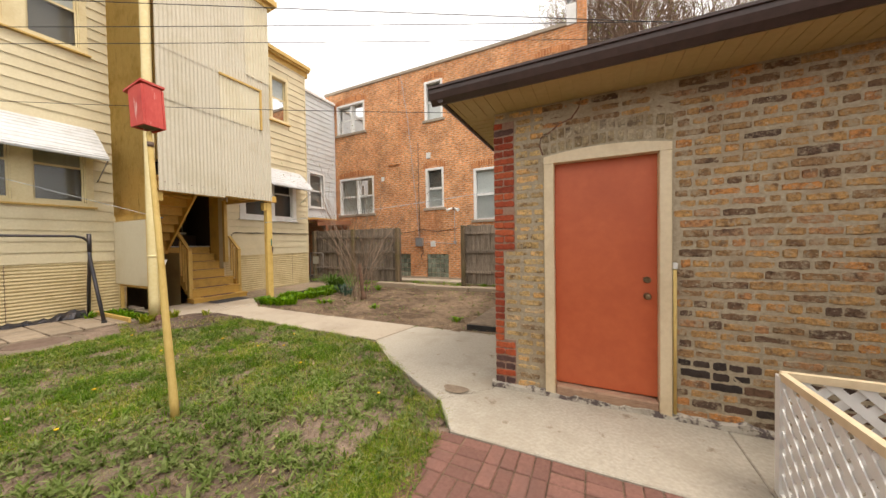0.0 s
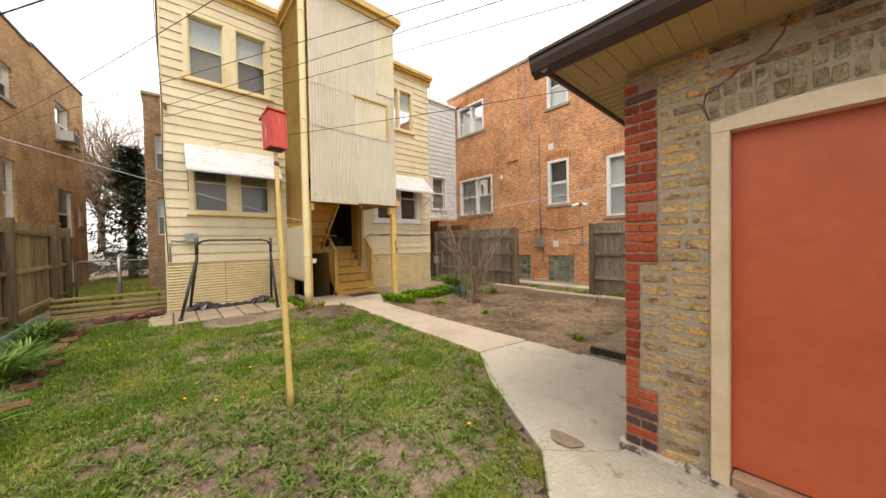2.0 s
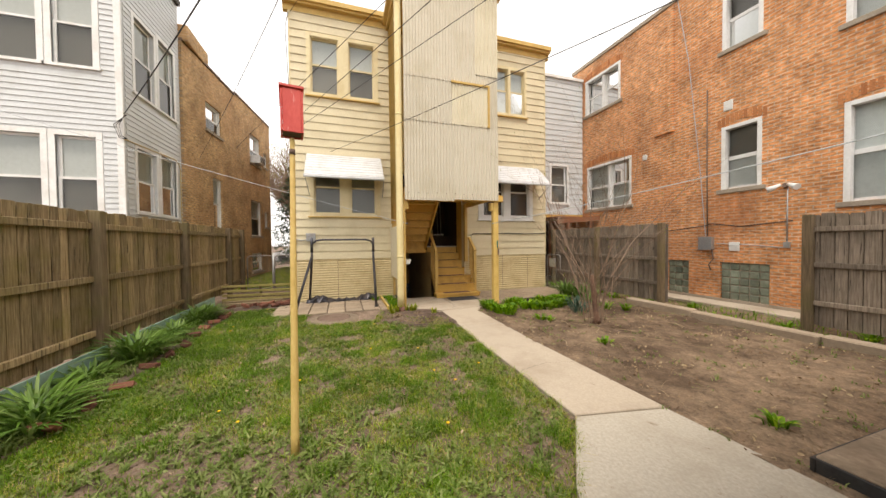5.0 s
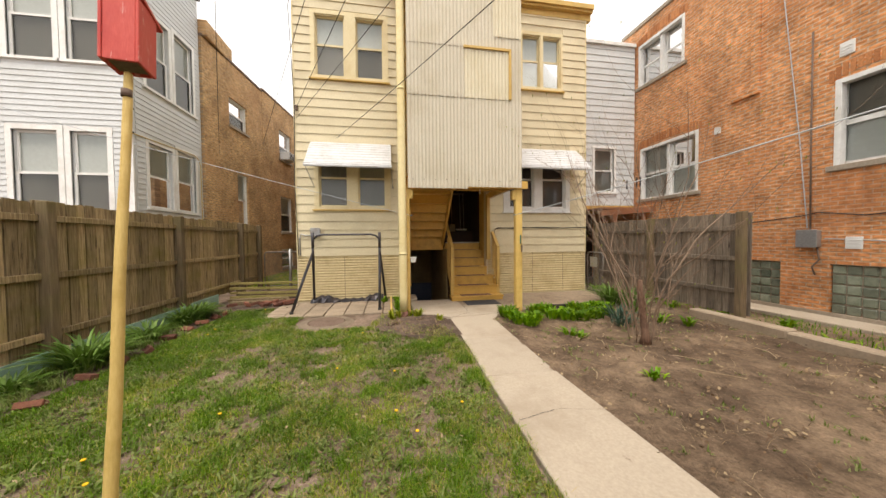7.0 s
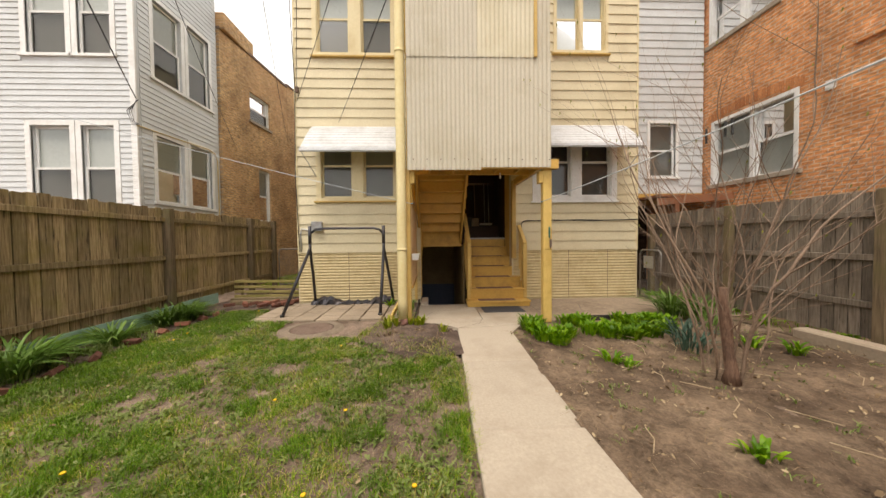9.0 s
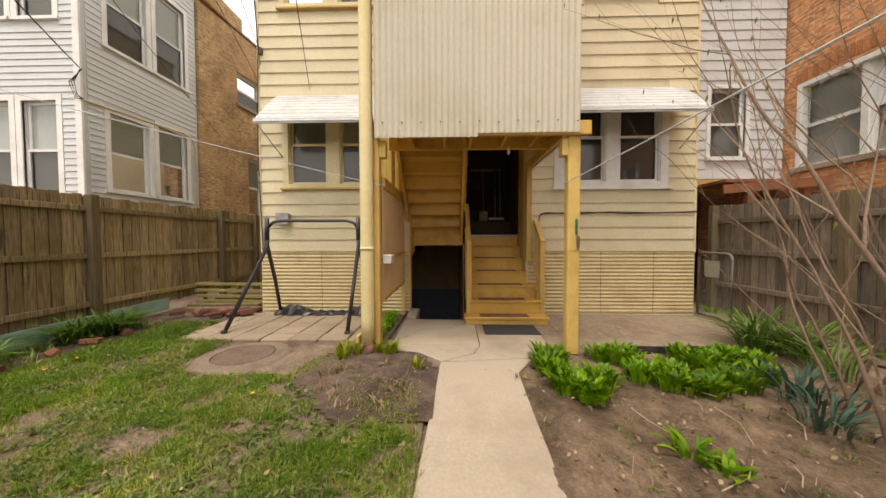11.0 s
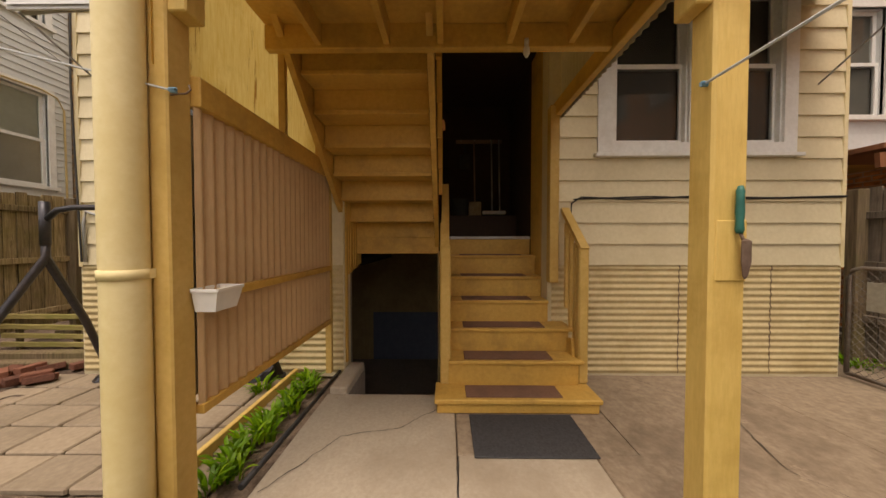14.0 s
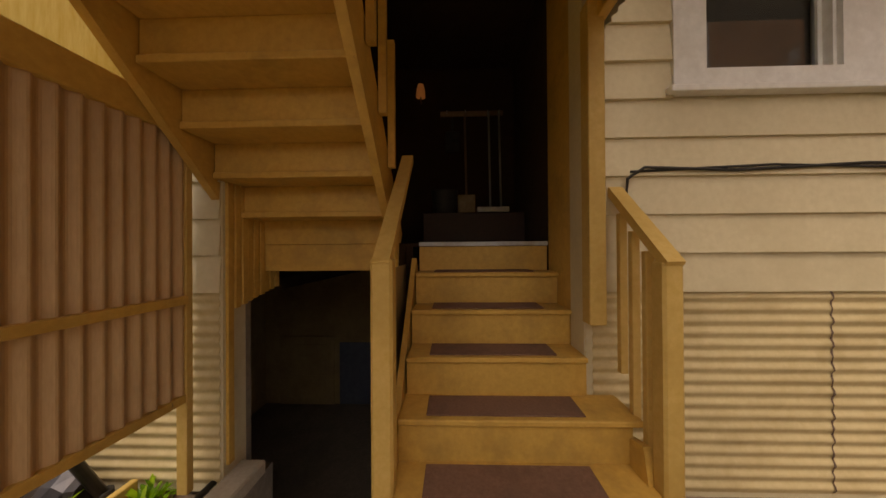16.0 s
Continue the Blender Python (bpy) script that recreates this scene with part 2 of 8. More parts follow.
M_AWN = surface("white_awning_metal", ((0.56, 0.57, 0.58), (0.66, 0.67, 0.68), (0.46, 0.45, 0.43)), 0.45, 15, 2.5, bump=0.03)
M_GLASS = pane_glass("window_glass")
M_SHADE = surface("pale_roller_shade", ((0.7, 0.7, 0.67), (0.78, 0.78, 0.75)), 0.9, 15, 1.0, bump=0.02)
# beige sheet paints a pale reflection into two upper sashes
M_PANEGLEAM = surface("dull_beige_curtain", ((0.34, 0.31, 0.25), (0.42, 0.385, 0.31)), 0.9, 8, 2.0, (6, 6, 0.4), bump=0.1)
# near-black colour holds the darkness of unlit rooms and hollows
M_DEEPSHADE = surface("dim_room_lining", ((0.03, 0.016, 0.009), (0.044, 0.024, 0.013)), 0.95, 8, 1.0, bump=0)
M_BLINDGREY = surface("grey_insect_screen", ((0.20, 0.18, 0.155), (0.27, 0.245, 0.215), (0.15, 0.13, 0.11)), 0.8, 30, 1.0, bump=0.02)
# dark brown sheet set close behind the lower right panes
M_DARKSHEET = surface("dark_insect_screen", ((0.085, 0.07, 0.06), (0.115, 0.095, 0.08), (0.07, 0.06, 0.05)), 0.85, 30, 1.0, bump=0.02)
M_FENCE = surface("weathered_grey_brown_fence_wood", ((0.19, 0.13, 0.06), (0.57, 0.43, 0.245), (0.27, 0.22, 0.06)), 0.85, 15, 1.8, (3.6, 3.6, 0.22), 0.7, 0.006, per="object", spread=0.5, wear=((0.10, 0.07, 0.04), 8, 0.585))
M_FENCED = surface("dark_weathered_fence_wood", ((0.16, 0.125, 0.09), (0.40, 0.325, 0.255), (0.14, 0.11, 0.08)), 0.85, 15, 1.4, (3.6, 3.6, 0.22), 0.6, 0.005, per="object", spread=0.5, wear=((0.07, 0.05, 0.037), 8, 0.6))
M_OLDPOST = surface("old_brown_fence_post_wood", ((0.10, 0.07, 0.04), (0.27, 0.195, 0.115), (0.16, 0.135, 0.05)), 0.9, 15, 1.8, (3.6, 3.6, 0.2), 0.7, 0.006, per="object", spread=0.3)
M_DOOR = surface("brick_red_door_paint", ((0.54, 0.12, 0.048), (0.59, 0.14, 0.056), (0.47, 0.098, 0.04)), 0.5, 12, 1.6, bump=0.06)
M_CASING = surface("cream_door_casing_paint", ((0.70, 0.57, 0.38), (0.77, 0.64, 0.44), (0.58, 0.45, 0.27)), 0.5, 30, 3.0, bump=0.08)
M_MORTAR = surface("smeared_grey_mortar", ((0.36, 0.295, 0.205), (0.52, 0.445, 0.325), (0.32, 0.235, 0.15)), 0.95, 36, 2.2, bump=0.9, dist=0.01, wear=((0.25, 0.19, 0.13), 24, 0.64))


def old_brick(name, stops, smear, pale):
    """Hand-made brick: a tone for each, fire-marked and pitted within, smeared with mortar and chipped pale."""
    m = bpy.data.materials.new(name)
    m.use_nodes = True
    nt = m.node_tree
    bsdf = nt.nodes["Principled BSDF"]
    col = ramp(nt, nt.nodes.new("ShaderNodeObjectInfo").outputs["Random"], stops)
    vec = coords(nt)
    fire = noise_of(nt, vec, 11, 5, 0.65)
    pit = noise_of(nt, vec, 46, 5, 0.75)
    chip = noise_of(nt, coords(nt, (1, 1, 1.6)), 27, 4, 0.7)
    mort = noise_of(nt, vec, 15, 6, 0.75)
    col = mixed(nt, ramp(nt, fire, [(0.50, 0.0), (0.66, 0.75)]), col, (0.10, 0.065, 0.05))
    col = mixed(nt, 1.0, col, ramp(nt, pit, [(0.28, 0.4), (0.45, 1.0), (0.75, 1.6)]), "MULTIPLY")
    col = mixed(nt, ramp(nt, chip, [(0.60, 0.0), (0.66, 0.7)]), col, pale)
    col = mixed(nt, ramp(nt, mort, [(0.50, 0.0), (0.62, 0.85)]), col, smear)
    nt.links.new(col, bsdf.inputs["Base Color"])
    bsdf.inputs["Roughness"].default_value = 0.92
    bsdf.inputs["Specular IOR Level"].default_value = 0.2
    b = node(nt, "ShaderNodeBump", Strength=1.0, Distance=0.014)
    nt.links.new(pit, b.inputs["Height"])
    nt.links.new(b.outputs[0], bsdf.inputs["Normal"])
    return m


M_GBRICK = old_brick("old_common_brick", [(0.0, (0.12, 0.08, 0.06)), (0.14, (0.22, 0.135, 0.08)), (0.4, (0.42, 0.25, 0.11)), (0.7, (0.52, 0.30, 0.12)), (0.86, (0.58, 0.255, 0.085)), (1.0, (0.36, 0.22, 0.13))], (0.45, 0.37, 0.26), (0.58, 0.49, 0.36))
M_REDBRICK = tones("red_corner_brick", [(0.0, (0.24, 0.05, 0.028)), (0.5, (0.40, 0.075, 0.034)), (1.0, (0.52, 0.12, 0.048))], 0.85, "object", 40, 0.6, 0.006, ((0.2, 0.12, 0.085), 9, 0.68))
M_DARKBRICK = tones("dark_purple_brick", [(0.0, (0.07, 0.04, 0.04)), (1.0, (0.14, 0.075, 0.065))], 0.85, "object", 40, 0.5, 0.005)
M_SOFFIT = surface("tan_metal_soffit", ((0.50, 0.38, 0.18), (0.56, 0.43, 0.21), (0.45, 0.33, 0.15)), 0.5, 20, 2.0, bump=0.03)
M_GUTTER = surface("dark_brown_gutter", ((0.055, 0.035, 0.03), (0.075, 0.045, 0.04), (0.04, 0.028, 0.025)), 0.35, 20, 3.0, bump=0.03)
M_ROOF = surface("asphalt_shingle", ((0.05, 0.05, 0.05), (0.11, 0.10, 0.095)), 0.9, 60, 2.0, bump=0.4)
M_CONC = surface("worn_walk_concrete", ((0.385, 0.325, 0.25), (0.47, 0.40, 0.315), (0.30, 0.24, 0.175)), 0.85, 45, 1.0, bump=0.3, dist=0.003, wear=((0.25, 0.2, 0.15), 7, 0.67), per="object", spread=0.1)
# dark brown-grey concrete for the cellar entry and garage floor
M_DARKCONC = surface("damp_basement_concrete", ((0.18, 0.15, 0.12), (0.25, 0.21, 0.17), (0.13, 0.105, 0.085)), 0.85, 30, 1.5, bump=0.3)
M_SLAB = surface("patio_slab_concrete", ((0.30, 0.235, 0.17), (0.39, 0.31, 0.225), (0.24, 0.185, 0.13)), 0.9, 30, 1.8, bump=0.3, per="object", spread=0.16)
M_PAVER = surface("red_brown_paver", ((0.19, 0.09, 0.07), (0.27, 0.135, 0.105), (0.16, 0.09, 0.075)), 0.85, 40, 2.5, bump=0.35, per="object", spread=0.3)
M_IRON = surface("dark_steel_tube", ((0.045, 0.045, 0.055), (0.07, 0.07, 0.08), (0.08, 0.06, 0.05)), 0.4, 30, 4.0, bump=0.05, metal=0.6)
M_STEEL = surface("galvanised_steel", ((0.36, 0.37, 0.38), (0.46, 0.47, 0.48), (0.28, 0.25, 0.22)), 0.45, 30, 4.0, bump=0.05, metal=0.7)
M_RUST = surface("rusty_iron", ((0.13, 0.085, 0.06), (0.2, 0.14, 0.11), (0.10, 0.06, 0.045)), 0.8, 40, 6.0, bump=0.3)
M_RED = surface("faded_red_birdhouse_paint", ((0.52, 0.06, 0.045), (0.6, 0.09, 0.07), (0.45, 0.04, 0.035)), 0.5, 20, 4.0, (7, 7, 1), 0.15, wear=((0.68, 0.42, 0.38), 3.2, 0.6))
M_POLE = surface("weathered_yellow_pole_wood", ((0.60, 0.42, 0.13), (0.70, 0.52, 0.2), (0.5, 0.33, 0.09)), 0.6, 16, 3.0, (8, 8, 1), 0.25)
M_RUBBER = surface("black_rubber_mat", ((0.03, 0.03, 0.033), (0.055, 0.055, 0.06)), 0.8, 60, 3.0, bump=0.4)
M_TREADMAT = surface("brown_stair_tread_mat", ((0.18, 0.095, 0.065), (0.24, 0.135, 0.095), (0.13, 0.075, 0.055)), 0.9, 70, 4.0, bump=0.3)
M_PLASTICW = surface("white_plastic", ((0.7, 0.7, 0.68), (0.78, 0.78, 0.76)), 0.4, 15, 2.0, bump=0.02)
M_TEAL = surface("pale_teal_plastic", ((0.22, 0.36, 0.31), (0.29, 0.44, 0.38), (0.19, 0.25, 0.18)), 0.5, 12, 2.5, bump=0.05)
M_BLACKPL = surface("black_plastic_edging", ((0.018, 0.018, 0.02), (0.035, 0.035, 0.035), (0.08, 0.065, 0.05)), 0.6, 25, 4.0, bump=0.1)
M_BLUEWALL = surface("blue_grey_basement_paint", ((0.10, 0.12, 0.17), (0.13, 0.15, 0.2)), 0.7, 15, 2.0, bump=0.05)
M_OLDDOOR = surface("cream_basement_paint", ((0.34, 0.25, 0.12), (0.4, 0.3, 0.15), (0.25, 0.17, 0.08)), 0.7, 15, 2.0, bump=0.05)
M_BARK = surface("grey_brown_bark", ((0.19, 0.125, 0.085), (0.32, 0.225, 0.16), (0.14, 0.095, 0.065)), 0.9, 30, 5.0, (3, 3, 1), 0.4)
M_TWIG = surface("dead_straw", ((0.36, 0.27, 0.16), (0.48, 0.38, 0.25), (0.25, 0.17, 0.1)), 0.9, 30, 5.0, bump=0.1)
M_WIRE = surface("black_cable", ((0.02, 0.02, 0.02), (0.035, 0.035, 0.035)), 0.6, 30, 3.0, bump=0)
M_ROPE = surface("pale_clothesline", ((0.42, 0.45, 0.47), (0.55, 0.57, 0.58)), 0.6, 60, 3.0, bump=0)
M_LIMESTONE = surface("grey_limestone_sill", ((0.30, 0.25, 0.19), (0.40, 0.34, 0.27), (0.24, 0.19, 0.14)), 0.9, 30, 2.0, bump=0.2)
# the X versions lay their courses across x, in darker tones
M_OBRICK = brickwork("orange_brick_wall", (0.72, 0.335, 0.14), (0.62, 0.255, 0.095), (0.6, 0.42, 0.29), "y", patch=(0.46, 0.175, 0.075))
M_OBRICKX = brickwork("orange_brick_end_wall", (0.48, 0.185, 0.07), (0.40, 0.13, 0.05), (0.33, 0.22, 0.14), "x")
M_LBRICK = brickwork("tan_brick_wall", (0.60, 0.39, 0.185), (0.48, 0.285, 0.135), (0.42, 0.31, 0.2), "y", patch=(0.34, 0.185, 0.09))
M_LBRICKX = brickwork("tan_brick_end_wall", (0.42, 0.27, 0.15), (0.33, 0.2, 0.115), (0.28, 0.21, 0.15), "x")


def soil(name, damp, dry, crumb, scale=0.55):
    """Bare earth: damp and dry stretches, clods at two sizes, pale grit."""
    m = bpy.data.materials.new(name)
    m.use_nodes = True
    nt = m.node_tree
    bsdf = nt.nodes["Principled BSDF"]
    vec = coords(nt)
    big = noise_of(nt, vec, scale, 5, 0.6)
    mid = noise_of(nt, vec, 6.0, 6, 0.7)
    fine = noise_of(nt, vec, 38.0, 5, 0.75)
    col = mixed(nt, ramp(nt, big, [(0.40, 0.0), (0.58, 1.0)]), damp, dry)
    col = mixed(nt, 1.0, col, ramp(nt, mid, [(0.32, 0.55), (0.5, 0.95), (0.68, 1.25)]), "MULTIPLY")
    col = mixed(nt, 1.0, col, ramp(nt, fine, [(0.3, 0.6), (0.7, 1.3)]), "MULTIPLY")
    grit = noise_of(nt, vec, 90.0, 3, 0.5)
    col = mixed(nt, ramp(nt, grit, [(0.68, 0.0), (0.74, 0.8)]), col, crumb)
    nt.links.new(col, bsdf.inputs["Base Color"])
    bsdf.inputs["Roughness"].default_value = 0.95
    bsdf.inputs["Specular IOR Level"].default_value = 0.2
    b1 = node(nt, "ShaderNodeBump", Strength=0.9, Distance=0.05)
    nt.links.new(mid, b1.inputs["Height"])
    b2 = node(nt, "ShaderNodeBump", Strength=0.9, Distance=0.012)
    nt.links.new(fine, b2.inputs["Height"])
    nt.links.new(b1.outputs[0], b2.inputs["Normal"])
    nt.links.new(b2.outputs[0], bsdf.inputs["Normal"])
    return m


M_SOIL = soil("dug_garden_soil", (0.10, 0.067, 0.044), (0.265, 0.188, 0.125), (0.33, 0.26, 0.19))
M_MULCH = soil("dark_damp_soil", (0.10, 0.07, 0.055), (0.165, 0.118, 0.09), (0.3, 0.25, 0.2), 1.4)
M_LEAFY = soil("lawn_soil", (0.17, 0.12, 0.088), (0.27, 0.198, 0.15), (0.34, 0.27, 0.2), 1.1)
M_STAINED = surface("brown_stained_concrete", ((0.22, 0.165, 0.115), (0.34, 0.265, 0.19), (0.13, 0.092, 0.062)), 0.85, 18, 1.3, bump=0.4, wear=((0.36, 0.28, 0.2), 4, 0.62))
M_APRON = surface("grey_apron_concrete", ((0.36, 0.325, 0.265), (0.48, 0.435, 0.36), (0.31, 0.265, 0.2)), 0.85, 42, 1.3, bump=0.3, wear=((0.26, 0.21, 0.15), 6, 0.62))
M_TANBRICK = old_brick("tan_yellow_brick", [(0.0, (0.26, 0.18, 0.11)), (0.25, (0.46, 0.31, 0.14)), (0.6, (0.60, 0.42, 0.19)), (0.85, (0.66, 0.37, 0.14)), (1.0, (0.54, 0.43, 0.27))], (0.50, 0.43, 0.31), (0.66, 0.57, 0.43))
M_ARCH = tones("orange_arch_brick", [(0.0, (0.42, 0.16, 0.065)), (1.0, (0.66, 0.29, 0.12))], 0.9, "object", 30, 0.4)
# ---- ground ----
PIT = (-12.9, -9.51, 3.12, 3.96)
ROOM = (-12.9, -10.2, 1.4, 3.96)


def ground_sheet():
    bm = bmesh.new()
    R = 220
    x0, x1, y0, y1 = PIT
    xr, yr = ROOM[1], ROOM[2]
    for a, b, c, d in ((-R, x0, -R, R), (x1, R, -R, R), (xr, x1, -R, y0), (x0, xr, -R, yr), (x0, x1, y1, R)):
        bm.faces.new([bm.verts.new(p) for p in ((a, c, -0.03), (b, c, -0.03), (b, d, -0.03), (a, d, -0.03))])
    return whole("ground", bm, M_LEAFY, "bare earth ground with thin grass", "ground", kind="structure")


def uneven(name, poly, material, label, category, z, amp, step, scale):
    """A lumpy patch of ground inside a plan outline."""
    bm = bmesh.new()
    xs, ys = [p[0] for p in poly], [p[1] for p in poly]

    def inside(x, y):
        hit = False
        for (ax, ay), (bx, by) in zip(poly, poly[1:] + poly[:1]):
            if (ay > y) != (by > y) and x < (bx - ax) * (y - ay) / (by - ay) + ax:
                hit = not hit
        return hit

    grid = {}

    def vert(i, j):
        if (i, j) not in grid:
            x, y = min(xs) + i * step, min(ys) + j * step
            h = amp * (noise.noise((x * scale, y * scale, 1.3)) + 0.5 * noise.noise((x * scale * 3.1, y * scale * 3.1, 7)))
            grid[i, j] = bm.verts.new((x, y, z + h))
        return grid[i, j]

    for i in range(int((max(xs) - min(xs)) / step) + 1):
        for j in range(int((max(ys) - min(ys)) / step) + 1):
            if inside(min(xs) + (i + 0.5) * step, min(ys) + (j + 0.5) * step):
                f = bm.faces.new((vert(i, j), vert(i + 1, j), vert(i + 1, j + 1), vert(i, j + 1)))
                f.smooth = True
    return whole(name, bm, material, label, category, kind="structure")


ground_sheet()
LAWN = [(-9.3, -0.9), (-7.0, -0.98), (-2.4, -0.98), (-1.0, -1.6), (2.5, -2.6), (2.5, -3.4), (-1.12, -3.4), (-1.22, 1.2), (-1.3, 1.88), (-1.6, 2.22), (-2.55, 2.86), (-3.25, 3.42), (-7.5, 3.55), (-7.7, 3.3), (-8.05, 2.9), (-8.4, 2.4), (-8.4, 0.0), (-9.3, -0.1)]
uneven("lawn", LAWN, M_LEAFY, "patchy spring lawn with bare earth showing", "lawn", 0.0, 0.018, 0.09, 1.1)
BED = [(-7.9, 4.7), (-7.5, 4.36), (-6.8, 4.33), (-3.1, 4.3), (-2.1, 4.3), (-1.2, 4.3), (-1.2, 8.3), (-8.15, 8.3), (-8.1, 5.6)]
uneven("soil_bed", BED, M_SOIL, "bare dark dug-over garden soil with straw", "soil bed", 0.005, 0.045, 0.06, 1.9)
uneven("bed_by_fence", [(-12.4, -1.74), (-1.5, -1.74), (-1.5, -1.3), (-2.4, -0.95), (-7.0, -0.95), (-9.2, -0.9), (-9.4, 0.2), (-12.4, 0.2)], M_MULCH, "narrow soil bed along the wooden fence", "soil bed", 0.02, 0.025, 0.09, 1.5)
uneven("strip_by_kerb", [(-11.4, 8.45), (-1.2, 8.45), (-1.2, 9.9), (-11.4, 9.9)], M_SOIL, "weedy soil strip beside the brick building", "soil bed", -0.01, 0.02, 0.12, 1.5)
uneven("soil_round_post", [(-8.2, 2.35), (-7.2, 2.2), (-6.5, 2.9), (-6.6, 3.58), (-7.5, 3.6), (-7.95, 3.35), (-8.1, 3.0)], M_MULCH, "dark mulched soil round the porch post", "soil bed", 0.022, 0.02, 0.07, 2.0)


def slab(name, poly, z0, z1, material, label, category, parent=None):
    """A flat slab on a plan outline, its top edge eased."""
    bm = bmesh.new()
    lo = [bm.verts.new((x, y, z0)) for x, y in poly]
    hi = [bm.verts.new((x, y, z1)) for x, y in poly]
    n = len(poly)
    top = bm.faces.new(hi)
    bm.faces.new(lo[::-1])
    for i in range(n):
        bm.faces.new((lo[i], lo[(i + 1) % n], hi[(i + 1) % n], hi[i]))
    bmesh.ops.bevel(bm, geom=list(top.edges), offset=0.008, segments=1, affect="EDGES")
    if parent:
        return part(name, bm, material, parent, label)
    return whole(name, bm, material, label, category, kind="structure")


walkway = thing("walkway", (-5, 3.9, 0), "worn tan concrete garden walk with cracks and joints", "walkway", kind="structure")
WZ = 0.03
for k, poly in enumerate((
    [(-1.27, 1.87), (0.6, 1.86), (0.6, 2.735), (-1.165, 2.735), (-1.17, 2.62), (-1.56, 2.26)],
    [(0.606, 1.86), (3.4, 1.84), (3.4, 2.735), (0.606, 2.735)],
    [(-1.565, 2.27), (-1.18, 2.63), (-1.2, 4.38), (-2.1, 4.37), (-3.04, 4.34), (-3.2, 3.44), (-2.55, 2.88)],
    [(-3.21, 3.445), (-3.05, 4.34), (-5.05, 4.33), (-5.06, 3.5)],
    [(-5.07, 3.5), (-5.06, 4.33), (-6.35, 4.38), (-6.36, 3.56)],
    [(-6.37, 3.56), (-6.36, 4.38), (-7.45, 4.42), (-7.85, 4.68), (-7.72, 3.62)],
    [(-7.73, 3.625), (-7.86, 4.68), (-8.02, 5.0), (-8.72, 5.0), (-8.72, 4.12), (-8.3, 4.11), (-8.29, 2.95), (-8.05, 3.05), (-7.98, 3.35)],
)):
    slab("slab", poly, -0.06, WZ - 0.004 * (k % 3), M_APRON if k < 3 else M_CONC, "", "", walkway)
slab("slab", [(-8.31, 2.96), (-8.31, 4.105), (-9.51, 4.11), (-9.51, 2.96)], -0.06, WZ, M_CONC, "", "", walkway)
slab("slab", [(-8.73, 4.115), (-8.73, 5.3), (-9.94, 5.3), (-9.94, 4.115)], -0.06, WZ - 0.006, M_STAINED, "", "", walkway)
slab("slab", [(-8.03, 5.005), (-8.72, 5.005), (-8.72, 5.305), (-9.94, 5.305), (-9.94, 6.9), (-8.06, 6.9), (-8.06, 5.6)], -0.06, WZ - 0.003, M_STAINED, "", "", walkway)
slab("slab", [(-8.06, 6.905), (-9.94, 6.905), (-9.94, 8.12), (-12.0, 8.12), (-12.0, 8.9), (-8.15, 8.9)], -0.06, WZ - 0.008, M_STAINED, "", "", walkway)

# timber-edged kerb along the brick building
kerb = thing("kerb", (-4, 8.36, 0), "low uneven concrete kerb beside the soil bed", "kerb", kind="structure")
for a, b, dy, top in ((-6.95, -5.42, 0.02, 0.15), (-5.4, -3.61, -0.015, 0.13), (-3.59, -1.2, 0.01, 0.14)):
    part("kerb_stone", soft_box(a, b, 8.24 + dy, 8.47 + dy, -0.05, top, 0.022), M_SLAB, kerb)
apron = whole("pavement", soft_box(-11.45, -1.2, 9.9, 10.54, -0.05, 0.05, 0.012), M_CONC, "pale concrete strip at the foot of the brick building", "pavement", kind="structure")

# ---- yellow house ----
FX, HY0, HY1 = -9.94, 0.22, 8.07
HTOP, SKIRT = 7.78, 1.17
DOORWAY = (2.98, 5.08, -1.0, 3.6)
house = thing("yellow_house", (-13, 4, 0), "two-storey cream clapboard house with a tan corrugated skirt", "house")
WIN_HOUSE = [
    (0.74, 1.45, 5.62, 7.1), (1.71, 2.4, 5.62, 7.1),
    (0.77, 1.47, 2.40, 3.8), (1.71, 2.41, 2.40, 3.8),
    (6.13, 6.66, 5.74, 7.15), (6.74, 7.27, 5.74, 7.15),
    (5.75, 6.48, 2.41, 3.95), (6.72, 7.43, 2.41, 3.95),
]
FRONT = facing((FX, 0, 0), (1, 0))


bm = bmesh.new()
wall_boxes(bm, FRONT, HY0, HY1, 0.0, 8.0, 0.2, WIN_HOUSE + [DOORWAY])
part("wall", bm, M_SIDING, house)
for a, b in ((HY0, HY0 + 0.2), (HY1 - 0.2, HY1)):
    part("side_wall", soft_box(FX - 6, FX - 0.2, a, b, 0, 8.0), M_SIDING, house)
part("back_wall", soft_box(FX - 6.2, FX - 6, HY0, HY1, 0, 8.0), M_SIDING, house)
part("flat_roof", soft_box(FX - 6.25, FX + 0.05, HY0 - 0.05, HY1 + 0.05, 8.0, 8.08), M_ROOF, house)
# near-black floors paint in the dimness of the rooms behind the windows
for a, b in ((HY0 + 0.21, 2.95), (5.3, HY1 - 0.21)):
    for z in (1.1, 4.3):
        part("room_floor", soft_box(FX - 5.9, FX - 0.22, a, b, z, z + 0.1), M_DEEPSHADE, house)


